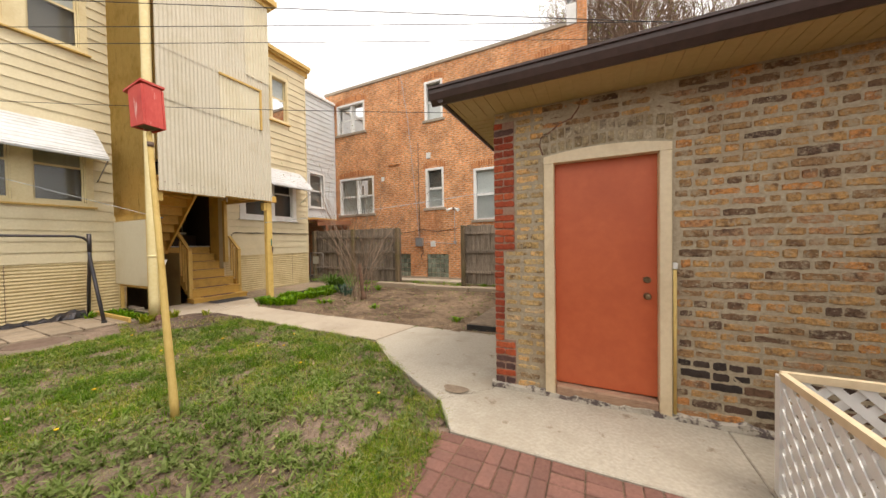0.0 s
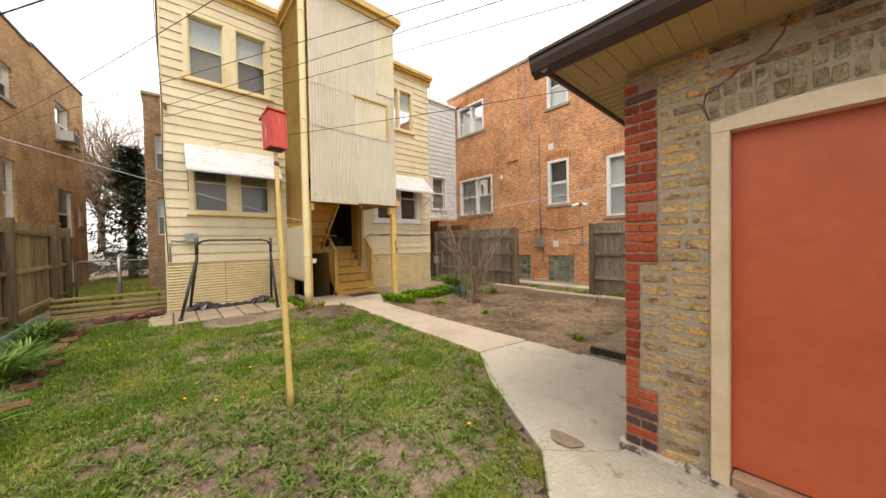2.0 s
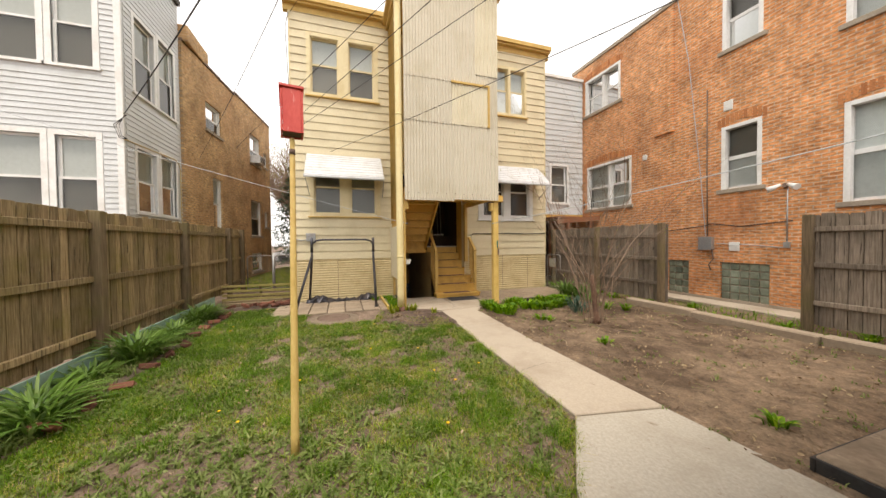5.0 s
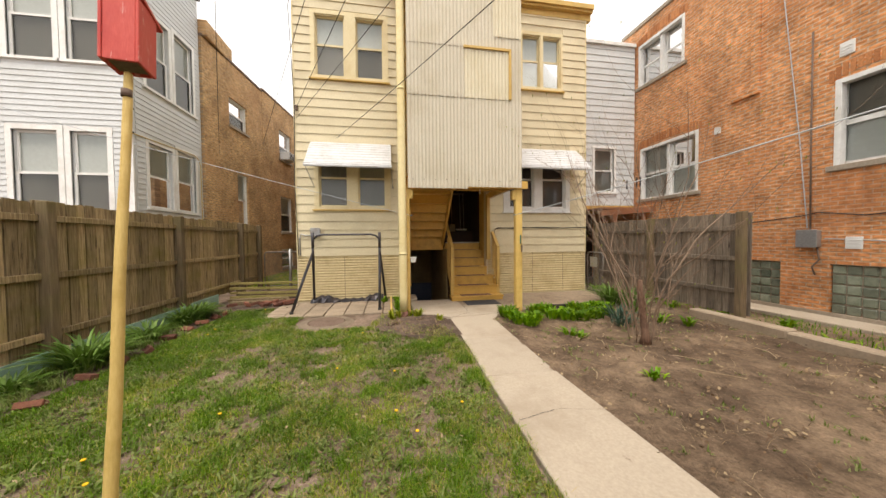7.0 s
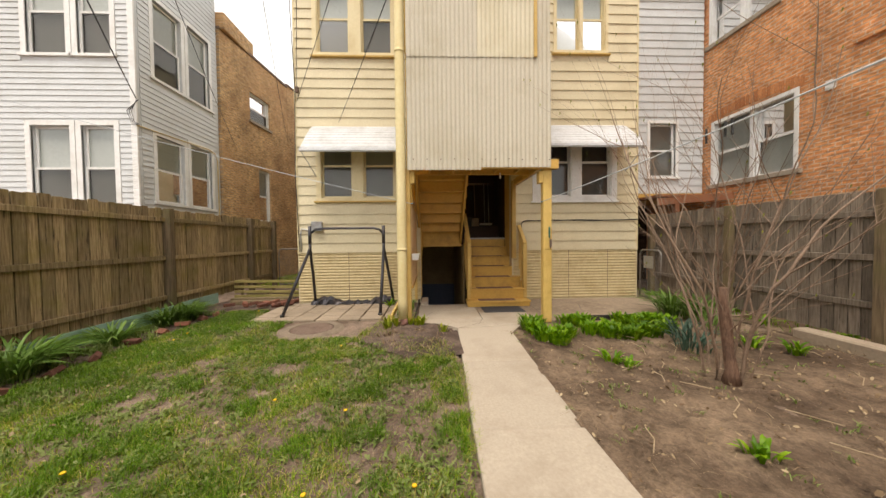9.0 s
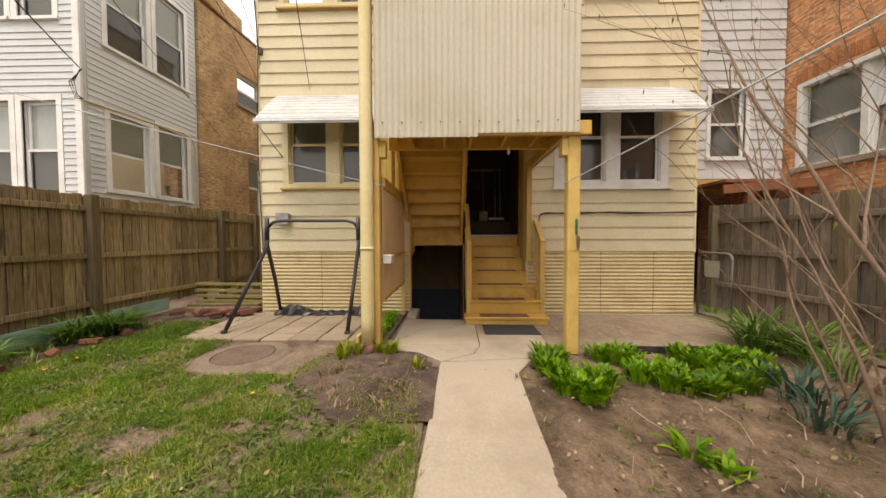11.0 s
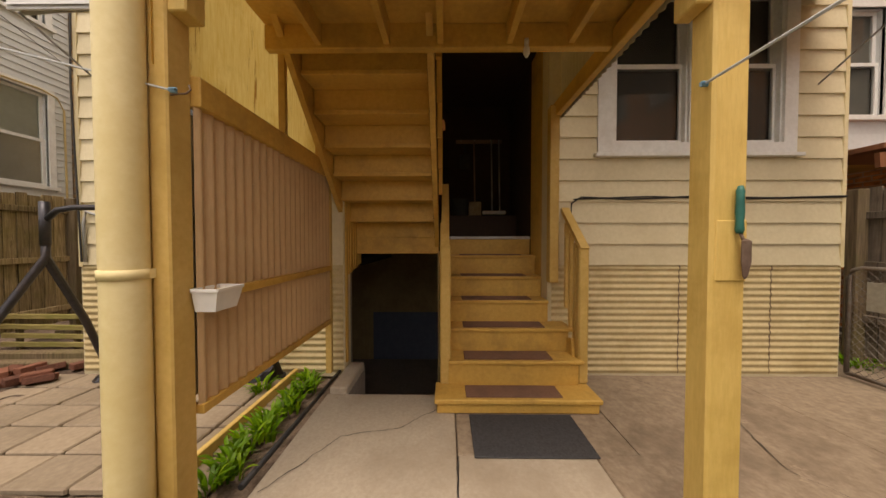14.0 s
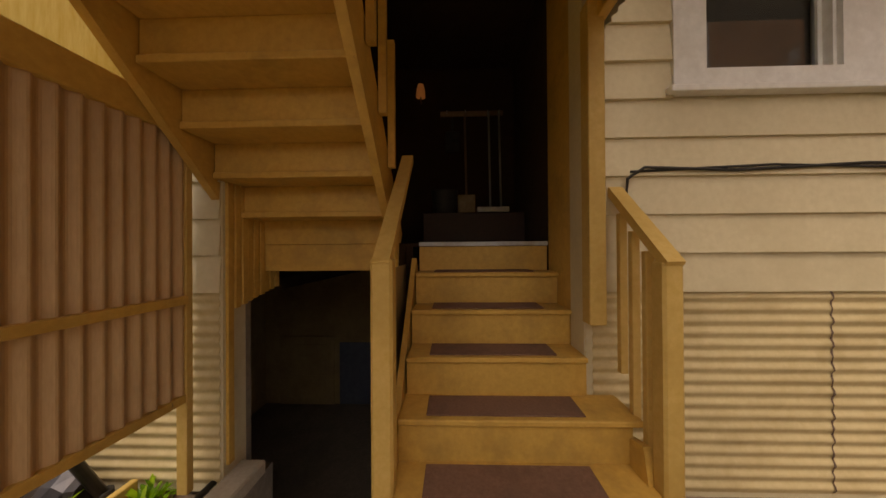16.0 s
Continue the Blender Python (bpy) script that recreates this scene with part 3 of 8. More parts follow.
def plank_mesh(length, high, lap=0.024):
    """A lapped board: thin at the top, thick at its drip edge."""
    bm = bmesh.new()
    prof = [(0.0, 0.0), (-lap, 0.0), (-lap, 0.006), (-0.003, high), (0.0, high)]
    a = [bm.verts.new((0, y, z)) for y, z in prof]
    b = [bm.verts.new((length, y, z)) for y, z in prof]
    for i in range(len(prof)):
        j = (i + 1) % len(prof)
        bm.faces.new((a[i], a[j], b[j], b[i]))
    bm.faces.new(a[::-1])
    bm.faces.new(b)
    return mesh_of("clapboard", bm)


def spans(u0, u1, za, zb, holes):
    cuts = [(u0, u1)]
    for h in holes:
        if h[2] < zb - 0.01 and h[3] > za + 0.01:
            out = []
            for a, b in cuts:
                if h[1] <= a or h[0] >= b:
                    out.append((a, b))
                    continue
                if h[0] - a > 0.03:
                    out.append((a, h[0]))
                if b - h[1] > 0.03:
                    out.append((h[1], b))
            cuts = out
    return cuts


FRAMES_HOUSE = [(0.64, 2.51, 5.54, 7.2), (0.66, 2.52, 2.33, 3.87), (6.06, 7.34, 5.66, 7.24), (5.57, 7.56, 2.3, 4.03)]
PORCHCUT = [(2.82, 5.2, 2.75, 8.1), (2.975, 5.14, -1.0, 2.75)]
shared = {}
z, rows = SKIRT, 0.216
while z < HTOP - 0.02:
    top = min(z + rows, HTOP)
    for a, b in spans(HY0 + 0.04, HY1 - 0.04, z, top, FRAMES_HOUSE + PORCHCUT):
        key = (round(b - a, 3), round(top - z, 3))
        if key not in shared:
            shared[key] = plank_mesh(*key)
            shared[key].materials.append(M_SIDING)
        piece("clapboard", shared[key], house, facing((FX + 0.001, a, z), (1, 0)))
    z += rows
for y0, y1 in ((HY0, HY0 + 0.04), (HY1 - 0.04, HY1)):
    part("corner_board", soft_box(FX, FX + 0.025, y0, y1, SKIRT - 0.02, HTOP, 0.003), M_CREAMTRIM, house)


def corrugated(bm, put, u0, u1, z0, z1, pitch, depth, across, step=None):
    """A wavy sheet with thickness. across: True when the ribs run up, False when they lie level."""
    a0, a1 = (u0, u1) if across else (z0, z1)
    b0, b1 = (z0, z1) if across else (u0, u1)
    n = max(8, int((a1 - a0) / pitch * 10))
    rows_v = []
    for i in range(n + 1):
        a = a0 + (a1 - a0) * i / n
        d = -depth * 0.5 * (1 + math.sin(2 * math.pi * a / pitch))
        col = []
        for b, k in ((b0, 0), (b1, 0), (b1, 0.003), (b0, 0.003)):
            p = (a, d + k, b) if across else (b, d + k, a)
            col.append(bm.verts.new(put @ Vector(p)))
        rows_v.append(col)
    for A, B in zip(rows_v, rows_v[1:]):
        for k in range(4):
            f = bm.faces.new((A[k], A[(k + 1) % 4], B[(k + 1) % 4], B[k]))
    bm.faces.new(rows_v[0])
    bm.faces.new(rows_v[-1][::-1])


for y0, y1 in ((0.24, 1.35), (1.35, 2.97), (5.12, 6.42), (6.42, 7.35), (7.35, 8.05)):
    bm = bmesh.new()
    corrugated(bm, FRONT @ Matrix.Translation((0, -0.004, 0)), y0 + 0.002, y1 - 0.002, 0.05, SKIRT + 0.01, 0.066, 0.012, False)
    part("skirt_sheet", bm, M_SKIRT, house)
for ys in (6.42, 7.35, 1.35):
    r = random.Random(int(ys * 100))
    bm = bmesh.new()
    prev = None
    for k in range(60):
        zz = 0.06 + (SKIRT - 0.06) * k / 59
        w = 0.003 + 0.006 * r.random() ** 2
        x = FX + 0.006 + 0.006 * (1 + math.sin(2 * math.pi * zz / 0.066))
        y = ys + 0.004 * math.sin(k * 0.9) + r.uniform(-0.002, 0.002)
        row = [bm.verts.new((x + 0.002, y - w, zz)), bm.verts.new((x + 0.005, y, zz)), bm.verts.new((x + 0.002, y + w, zz))]
        if prev:
            for j in range(2):
                bm.faces.new((prev[j], prev[j + 1], row[j + 1], row[j]))
        prev = row
    part("rusty_seam", bm, M_RUST, house, "rusty jagged lap of the skirt sheets")
for y0, y1, zc in ((HY0 - 0.12, 2.8, 7.76), (5.2, HY1 + 0.12, 7.80)):
    bm = bmesh.new()
    box(bm, FX - 0.1, FX + 0.03, y0, y1, zc - 0.1, zc + 0.06)
    box(bm, FX - 0.1, FX + 0.14, y0, y1, zc + 0.06, zc + 0.12)
    box(bm, FX - 0.1, FX + 0.2, y0, y1, zc + 0.12, zc + 0.24)
    part("cornice", bm, M_TRIM, house, "ochre painted cornice")


def window(put, w, h, paint, name="window", parent=None, sash=0.045, casing=0.09, lower=M_BLINDGREY, upper=M_SHADE, sill=True, label="", rail=0.5, group="", glassy=True):
    """A double-hung window filling an opening w by h whose lower left corner is put's origin."""
    if parent is None:
        o = put.translation
        top = thing(name, o, label or "double-hung window with painted frame", "window", group)
    else:
        o = ORIGIN[parent]
        top = new(name)
        top.parent = parent
        ORIGIN[top] = o
    def add(nm, bm, mat, lab="", under=None):
        return part(nm, bm, mat, under or top, lab)
    bm = bmesh.new()
    c = casing
    if c:
        box(bm, -c, 0, -0.022, 0.03, -0.0, h + c, put)
        box(bm, w, w + c, -0.022, 0.03, -0.0, h + c, put)
        box(bm, 0, w, -0.022, 0.03, h, h + c, put)
    else:
        box(bm, 0, 0.02, 0.0, 0.1, 0, h, put)
        box(bm, w - 0.02, w, 0.0, 0.1, 0, h, put)
        box(bm, 0.0, w, 0.0, 0.1, h - 0.02, h, put)
        bmesh.ops.remove_doubles(bm, verts=bm.verts[:], dist=1e-5)
    fr = add("frame", bm, paint)
    if sill:
        bm = bmesh.new()
        box(bm, -c - 0.03, w + c + 0.03, -0.06, 0.1, -0.06, 0.0, put)
        add("sill", bm, paint)
    mid = h * rail
    for nm, z0, z1, y in (("lower_sash", 0.0, mid + 0.02, 0.05), ("upper_sash", mid - 0.02, h, 0.085)):
        bm = bmesh.new()
        s = sash
        box(bm, 0.0, s, y, y + 0.03, z0, z1, put)
        box(bm, w - s, w, y, y + 0.03, z0, z1, put)
        box(bm, s, w - s, y, y + 0.03, z0, z0 + s, put)
        box(bm, s, w - s, y, y + 0.03, z1 - s, z1, put)
        sh = add(nm, bm, paint)
        bm = bmesh.new()
        bm.faces.new([bm.verts.new(put @ Vector(p)) for p in ((s, y + 0.014, z0 + s), (w - s, y + 0.014, z0 + s), (w - s, y + 0.014, z1 - s), (s, y + 0.014, z1 - s))])
        g = add("pane", bm, M_GLASS, "", sh if parent is None else top)
        g.visible_shadow = False
    # some of these sheets paint a room's darkness or a pane's reflection
    for nm, z0, z1, mat in (("shade", mid, h, upper), ("inner_blind", 0.0, mid, lower)):
        if mat:
            bm = bmesh.new()
            box(bm, 0.01, w - 0.01, 0.118, 0.123, z0, z1, put)
            add(nm, bm, mat)
    return top


for k, (u0, u1, z0, z1) in enumerate(WIN_HOUSE):
    paint = M_CREAMTRIM if k < 6 else M_WHITEPAINT
    window(facing((FX, u0, z0), (1, 0)), u1 - u0, z1 - z0, paint, parent=house, casing=0.0, lower=M_SHADE if k in (4, 5) else M_BLINDGREY if k < 6 else M_DARKSHEET, upper=M_SHADE if k in (0, 1, 4, 5) else M_PANEGLEAM if k < 6 else M_DARKSHEET, sill=False, rail=0.52)
for k, (y0, y1, z0, z1) in enumerate(FRAMES_HOUSE):
    bm = bmesh.new()
    wall_boxes(bm, facing((FX + 0.03, 0, 0), (1, 0)), y0, y1, z0, z1, 0.035, WIN_HOUSE)
    paint = M_CREAMTRIM if k < 3 else M_WHITEPAINT
    part("window_casing", bm, paint, house)
    part("window_sill", soft_box(FX, FX + 0.075, y0 - 0.04, y1 + 0.04, z0 - 0.035, z0, 0.004), M_TRIM if k < 3 else M_WHITEPAINT, house)
# ---- stairwell porch ----
PX, PY0, PY1, PB = -7.95, 2.84, 5.2, 2.6
porch = thing("stair_tower", (-8.9, 4, 0), "tall enclosed back stair tower clad in weathered corrugated panels", "porch")
front = facing((PX, 0, 0), (1, 0))
# overlapping front sheets
for u0, u1, z0, z1, off, mat in (
    (PY0, 4.05, 2.58, 4.42, 0.0, M_CORR), (4.03, PY1 + 0.02, 2.62, 4.42, 0.006, M_CORR),
    (PY0, 4.0, 4.40, 5.9, 0.012, M_CORR), (4.0, 4.95, 4.40, 5.4, 0.018, M_CORRY), (4.93, PY1, 4.4, 5.7, 0.008, M_CORR),
    (PY0, 4.62, 5.4, 7.62, 0.02, M_CORR), (4.6, PY1, 5.65, 7.62, 0.026, M_CORRY), (3.98, 4.95, 5.38, 5.7, 0.01, M_CORR),
):
    bm = bmesh.new()
    corrugated(bm, front @ Matrix.Translation((0, -off, 0)), u0, u1, z0, z1, 0.072, 0.014, True)
    part("front_sheet", bm, mat, porch)
for k in range(11):
    yk = PY0 + 0.1 + 0.225 * k
    bm = bmesh.new()
    zk = 2.75 + 0.006 * math.sin(k * 3)
    tube(bm, [(PX - 0.005, yk, zk), (PX + 0.026, yk, zk)], 0.008, 8)
    part("nail", bm, M_RUST, porch)
part("trim_strip", soft_box(PX + 0.02, PX + 0.06, 3.98, 4.98, 5.37, 5.42, 0.004), M_TRIM, porch)
part("trim_strip", soft_box(PX + 0.02, PX + 0.06, 4.93, 4.98, 4.4, 5.38, 0.004), M_TRIM, porch)
# side sheets
for y0, y1, z0, z1, mat in ((PY0 - 0.02, PY0, 2.15, 4.6, M_PLY), (PY0 - 0.03, PY0 - 0.005, 4.55, 7.62, M_PLY)):
    bm = bmesh.new()
    bm.faces.new([bm.verts.new(p) for p in ((FX, y0, z0), (PX - 0.08, y0, z0), (PX - 0.08, y0, z1), (FX, y0, z1))])
    part("side_panel", bm, M_PLY, porch, "yellowed translucent side panel")
part("side_panel", soft_box(-9.86, -8.17, PY0 - 0.045, PY0 - 0.025, 0.66, 2.02, 0.003), M_CORRY, porch, "pale cream lower side panel")
bm = bmesh.new()
corrugated(bm, facing((0, PY1, 0), (0, 1)), -PX, -FX, 2.66, 7.62, 0.068, 0.016, True)
part("side_panel", bm, M_CORR, porch)
bm = bmesh.new()
box(bm, FX, PX + 0.06, PY0 - 0.1, PY1 + 0.1, 7.62, 7.74)
box(bm, FX, PX + 0.16, PY0 - 0.2, PY1 + 0.2, 7.74, 7.88)
part("cornice", bm, M_TRIM, porch, "ochre painted cornice")
part("tower_roof", soft_box(FX, PX + 0.1, PY0 - 0.15, PY1 + 0.15, 7.88, 7.95), M_ROOF, porch)
# framing
part("front_beam", soft_box(PX - 0.06, PX - 0.006, PY0, PY1 + 0.16, 2.6, 2.76), M_TREAD, porch)
part("post", soft_box(-8.15, -8.02, 5.12, 5.268, 0.0, 2.62, 0.012), M_POST, porch, "thick yellow painted square post")
part("post_patch", soft_box(-8.03, -8.014, 5.14, 5.262, 1.25, 1.5, 0.004), M_POST, porch)
part("post", soft_box(-8.165, -8.04, 2.79, 2.872, 0.0, 2.62, 0.008), M_TRIM, porch, "yellow painted wooden post")
part("post", soft_box(-8.165, -8.085, 2.70, 2.788, 0.0, 2.62, 0.008), M_POST, porch, "yellow painted wooden post")
part("post_block", soft_box(-8.16, -8.05, 2.868, 2.95, 2.38, 2.58, 0.006), M_POST, porch)
part("post_block", soft_box(-8.16, -8.03, 5.05, 5.122, 2.38, 2.58, 0.006), M_POST, porch)
part("side_beam", soft_box(FX, -8.1, 5.12, 5.18, 2.66, 2.8), M_TREAD, porch)
part("side_beam", soft_box(FX, -8.167, PY0 + 0.002, PY0 + 0.07, 2.03, 2.17), M_TREAD, porch)
part("cross_beam", soft_box(-8.86, -8.8, PY0, PY1, 2.68, 2.84), M_TREAD, porch)
part("landing_deck", soft_box(-8.84, PX - 0.02, PY0, PY1, 2.84, 2.88), M_TREAD, porch)
for y in (3.2, 3.65, 4.0, 4.45, 4.85):
    part("joist", soft_box(-8.8, PX - 0.06, y - 0.02, y + 0.02, 2.7, 2.84, 0.003), M_TREAD, porch)
part("batten", soft_box(-9.0, -8.96, PY0 + 0.001, PY0 + 0.05, 2.17, 2.9, 0.003), M_TREAD, porch)
part("batten", soft_box(-9.62, -9.58, PY0 + 0.001, PY0 + 0.05, 2.17, 2.9, 0.003), M_TREAD, porch)

# upper flight, seen from below: starts at the house and climbs towards the yard
upper = thing("upper_stair_flight", (-9.9, 3.4, 1.27), "ochre painted wooden stair flight seen from below", "stairs")
ux0, uz0, uxn, urise, urun = -10.32, 1.46, 7, 0.2, 0.213
for i in range(uxn):
    x = ux0 + urun * i
    zt = uz0 + urise * (i + 1)
    part("tread", soft_box(x - 0.015, x + urun + 0.03, 2.98, 3.9, zt - 0.035, zt, 0.004), M_TREAD, upper)
    part("riser", soft_box(x - 0.012, x + 0.012, 2.98, 3.9, zt - urise, zt - 0.036, 0.002), M_TREAD, upper)
for y in (2.95, 3.93):
    bm = bmesh.new()
    beam(bm, (ux0 - 0.1, y, uz0 - 0.02), (ux0 + urun * uxn + 0.05, y, uz0 + urise * uxn + 0.1), 0.045, 0.27)
    part("stringer", bm, M_TREAD, upper)
part("end_board", soft_box(-10.36, -10.32, 2.98, 3.95, 1.27, 1.46, 0.004), M_TREAD, upper)
for i in range(6):
    bm = bmesh.new()
    x = -9.98 + i * 0.23
    beam(bm, (x, 3.98, 1.9 + i * 0.216), (x, 3.98, 2.65 + i * 0.216), 0.04, 0.04, (1, 0, 0))
    part("baluster", bm, M_TREAD, upper)

# lower flight into the house
stairs = thing("back_steps", (-9.6, 4.6, WZ), "ochre painted wooden steps with brown tread mats", "stairs")
SX, SR, SH = -9.2, 0.235, 0.22
tops = [0.15 + SH * i for i in range(7)]
part("bottom_step", soft_box(-9.5, SX + 0.0, 3.965, 5.268, WZ, 0.11, 0.006), M_TREAD, stairs)
part("tread", soft_box(-9.5, SX + 0.02, 3.945, 5.288, 0.11, 0.15, 0.008), M_TREAD, stairs)
for i in range(1, 7):
    x = SX - SR * i
    zt = tops[i]
    wide = (4.06, 5.2) if i < 3 else (4.07, 5.08)
    part("riser", soft_box(x - 0.03, x - 0.01, wide[0], wide[1], zt - SH, zt - 0.03, 0.002), M_TREAD, stairs)
    if i < 6:
        part("tread", soft_box(x - SR - 0.03, x + 0.02, wide[0], wide[1] + (0.04 if i < 3 else 0), zt - 0.03, zt, 0.006), M_TREAD, stairs)
for i in range(0, 6):
    x = SX - SR * i
    bm = soft_box(x - SR + 0.015, x - 0.015, 4.2, 4.98 if i < 3 else 4.92, tops[i] + 0.001, tops[i] + 0.009, 0.003)
    whole("tread_mat", bm, M_TREADMAT, "worn brown rubber stair tread mat", "mat", (x - 0.12, 4.6, tops[i]), "stair tread mats")
for y in (4.04, 5.2):
    bm = bmesh.new()
    beam(bm, (SX - 0.42, y, 0.3), (SX - SR * (6 if y < 5 else 2), y, 1.28 if y < 5 else 0.5), 0.035, 0.2)
    part("stringer", bm, M_TREAD, stairs)
part("newel_post", soft_box(-9.55, -9.45, 3.985, 4.08, 0.15, 1.38, 0.012), M_TRIM, stairs)
part("newel_post", soft_box(-9.55, -9.46, 5.205, 5.292, 0.15, 1.36, 0.012), M_TRIM, stairs)
for y, x1, z1 in ((4.03, -10.3, 2.05), (5.248, -9.93, 1.74)):
    bm = bmesh.new()
    beam(bm, (-9.46, y, 1.34), (x1, y, z1), 0.075, 0.045)
    part("handrail", bm, M_TRIM, stairs)
for k in range(3):
    x = -9.62 - 0.11 * k
    part("baluster", soft_box(x - 0.018, x + 0.018, 5.22, 5.26, 0.35 + 0.2 * k, 1.4 + 0.1 * k, 0.003), M_TRIM, stairs)
    part("baluster", soft_box(x - 0.018, x + 0.018, 3.98, 4.02, 0.35 + 0.2 * k, 1.4 + 0.1 * k, 0.003), M_TRIM, stairs)

# hall behind the doorway
hall = thing("hall", (-11.6, 4.5, 1.4), "back hall with bare walls, its darkness put into near-black colour", "hall", kind="structure")
# these surfaces get the hall's darkness from their near-black colour
part("hall_floor", soft_box(-15.8, SX - SR * 6 - 0.01, 3.97, 5.3, tops[6] - 0.03, tops[6]), M_DEEPSHADE, hall)
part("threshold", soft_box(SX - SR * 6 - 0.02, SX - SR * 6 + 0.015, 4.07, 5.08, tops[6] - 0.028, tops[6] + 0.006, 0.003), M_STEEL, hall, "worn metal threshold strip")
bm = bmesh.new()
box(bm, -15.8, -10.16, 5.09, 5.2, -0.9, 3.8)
part("hall_wall", bm, M_DEEPSHADE, hall)
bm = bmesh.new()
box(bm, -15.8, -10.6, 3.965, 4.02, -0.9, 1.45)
part("hall_wall", bm, M_DEEPSHADE, hall)
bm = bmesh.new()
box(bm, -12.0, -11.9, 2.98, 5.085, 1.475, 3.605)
part("hall_wall", bm, M_DEEPSHADE, hall)
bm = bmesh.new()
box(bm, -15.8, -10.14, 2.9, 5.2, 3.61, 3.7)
part("hall_ceiling", bm, M_DEEPSHADE, hall)
part("hall_wall", soft_box(-15.8, FX - 0.2, 2.9, 2.975, 1.3, 3.6), M_DEEPSHADE, hall)
part("door_casing", soft_box(FX + 0.0, FX + 0.1, 5.07, 5.16, 1.0, 2.76, 0.004), M_TRIM, hall)
part("boarding", soft_box(-10.6, FX, 5.085, 5.09, 0.1, 3.6, 0.001), M_TREAD, hall)

# cellar entry
cellar = thing("cellar_entry", (-11, 3.5, -0.95), "sunken concrete cellar entry with a blue-grey dado", "cellar", kind="structure")
x0, x1, y0, y1 = PIT
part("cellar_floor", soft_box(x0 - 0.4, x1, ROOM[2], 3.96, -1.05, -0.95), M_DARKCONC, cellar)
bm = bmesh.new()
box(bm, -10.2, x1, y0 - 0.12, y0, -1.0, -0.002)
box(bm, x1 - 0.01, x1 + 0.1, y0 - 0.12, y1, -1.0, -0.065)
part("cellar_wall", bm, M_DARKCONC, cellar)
part("kerb", soft_box(-10.1, x1, 2.98, y0 + 0.02, -0.0, 0.09, 0.012), M_CONC, cellar)
bm = bmesh.new()
box(bm, x0, x1 - 0.3, 3.955, 3.965, -1.0, 1.3)
part("cellar_wall", bm, M_OLDDOOR, cellar)
part("cellar_wall", soft_box(x0 - 0.1, -10.1, ROOM[2] - 0.1, ROOM[2] + 0.02, -1.0, 1.3), M_OLDDOOR, cellar)
part("cellar_wall", soft_box(-10.2, -10.14, ROOM[2] - 0.1, 2.98, -1.0, 1.3), M_DARKCONC, cellar)
bm = bmesh.new()
box(bm, x0 - 0.1, x0, ROOM[2], 4.0, -1.0, 1.4)
part("cellar_wall", bm, M_OLDDOOR, cellar)
part("dado", soft_box(x0 - 0.05, x0 + 0.008, 2.58, 3.955, -0.95, 0.0, 0.002), M_BLUEWALL, cellar)
part("cellar_door", soft_box(x0 - 0.02, x0 + 0.03, 1.66, 2.5, -0.95, 0.1, 0.01), M_OLDDOOR, cellar)
for za, zb in ((-0.85, -0.5), (-0.42, -0.02)):
    part("door_panel", soft_box(x0 + 0.03, x0 + 0.045, 1.76, 2.4, za, zb, 0.006), M_OLDDOOR, cellar)
# ceiling and floor above the cellar are painted with the same indoor shade
bm = bmesh.new()
box(bm, x0, -10.36, ROOM[2], 3.96, 1.3, 1.4)
part("cellar_ceiling", bm, M_DEEPSHADE, cellar)
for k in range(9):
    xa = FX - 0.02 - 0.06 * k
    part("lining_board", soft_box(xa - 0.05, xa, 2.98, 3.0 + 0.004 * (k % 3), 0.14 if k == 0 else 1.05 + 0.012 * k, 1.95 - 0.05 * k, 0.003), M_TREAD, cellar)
part("upper_floor", soft_box(-15.7, -10.36, 2.98, 3.96, 1.4, 1.465), M_DEEPSHADE, cellar)

# ribbed tan screen beside the path
screen = thing("ribbed_screen", (-9.05, 2.86, 0.6), "tan ribbed metal screen framed by yellow rails", "screen")
for xa, xb in ((-8.5, -8.17), (-9.78, -8.5)):
    bm = bmesh.new()
    corrugated(bm, facing((0, PY0 + 0.03, 0), (0, 1)), -xb, -xa, 0.64, 2.04, 0.075, 0.022, True)
    part("ribbed_sheet", bm, M_SCREEN, screen)
part("rail", soft_box(-9.78, -8.17, PY0 + 0.03, PY0 + 0.075, 1.13, 1.175, 0.003), M_TREAD, screen)
part("rail", soft_box(-9.78, -8.17, PY0 + 0.0, PY0 + 0.06, 0.6, 0.645, 0.003), M_TREAD, screen)
part("stile", soft_box(-9.825, -9.782, PY0, PY0 + 0.06, 0.1, 2.04, 0.003), M_TRIM, screen)

# big round downspout
down = thing("downspout", (-7.99, 2.73, 0), "pale yellow painted round downspout on the porch post", "downspout")
bm = bmesh.new()
tube(bm, [(-7.99, 2.73, 0.12 + 0.3 * k) for k in range(26)], 0.078, 24)
part("pipe", bm, M_PIPE, down)
bm = bmesh.new()
tube(bm, [(-7.99, 2.73, -0.02), (-7.99, 2.73, 0.13)], 0.09, 16)
part("clay_socket", bm, M_PAVER, down, "red clay socket")
for zc in (1.28, 4.5, 7.0):
    bm = bmesh.new()
    tube(bm, [(-7.99, 2.73, zc - 0.02), (-7.99, 2.73, zc + 0.02)], 0.084, 16)
    box(bm, -8.045, -8.0, 2.79, 2.81, zc - 0.02, zc + 0.02)
    part("strap", bm, M_PIPE, down)
# ---- brick garage ----
GY, GX = 2.74, -1.165
garage = thing("garage", (0.8, 5, 0), "old common-brick garage with a brown gutter", "garage")
GDOOR = (-0.66, 0.235, 0.0, 2.2)
gput = Matrix.Translation((0, GY + 0.012, 0))
bm = bmesh.new()
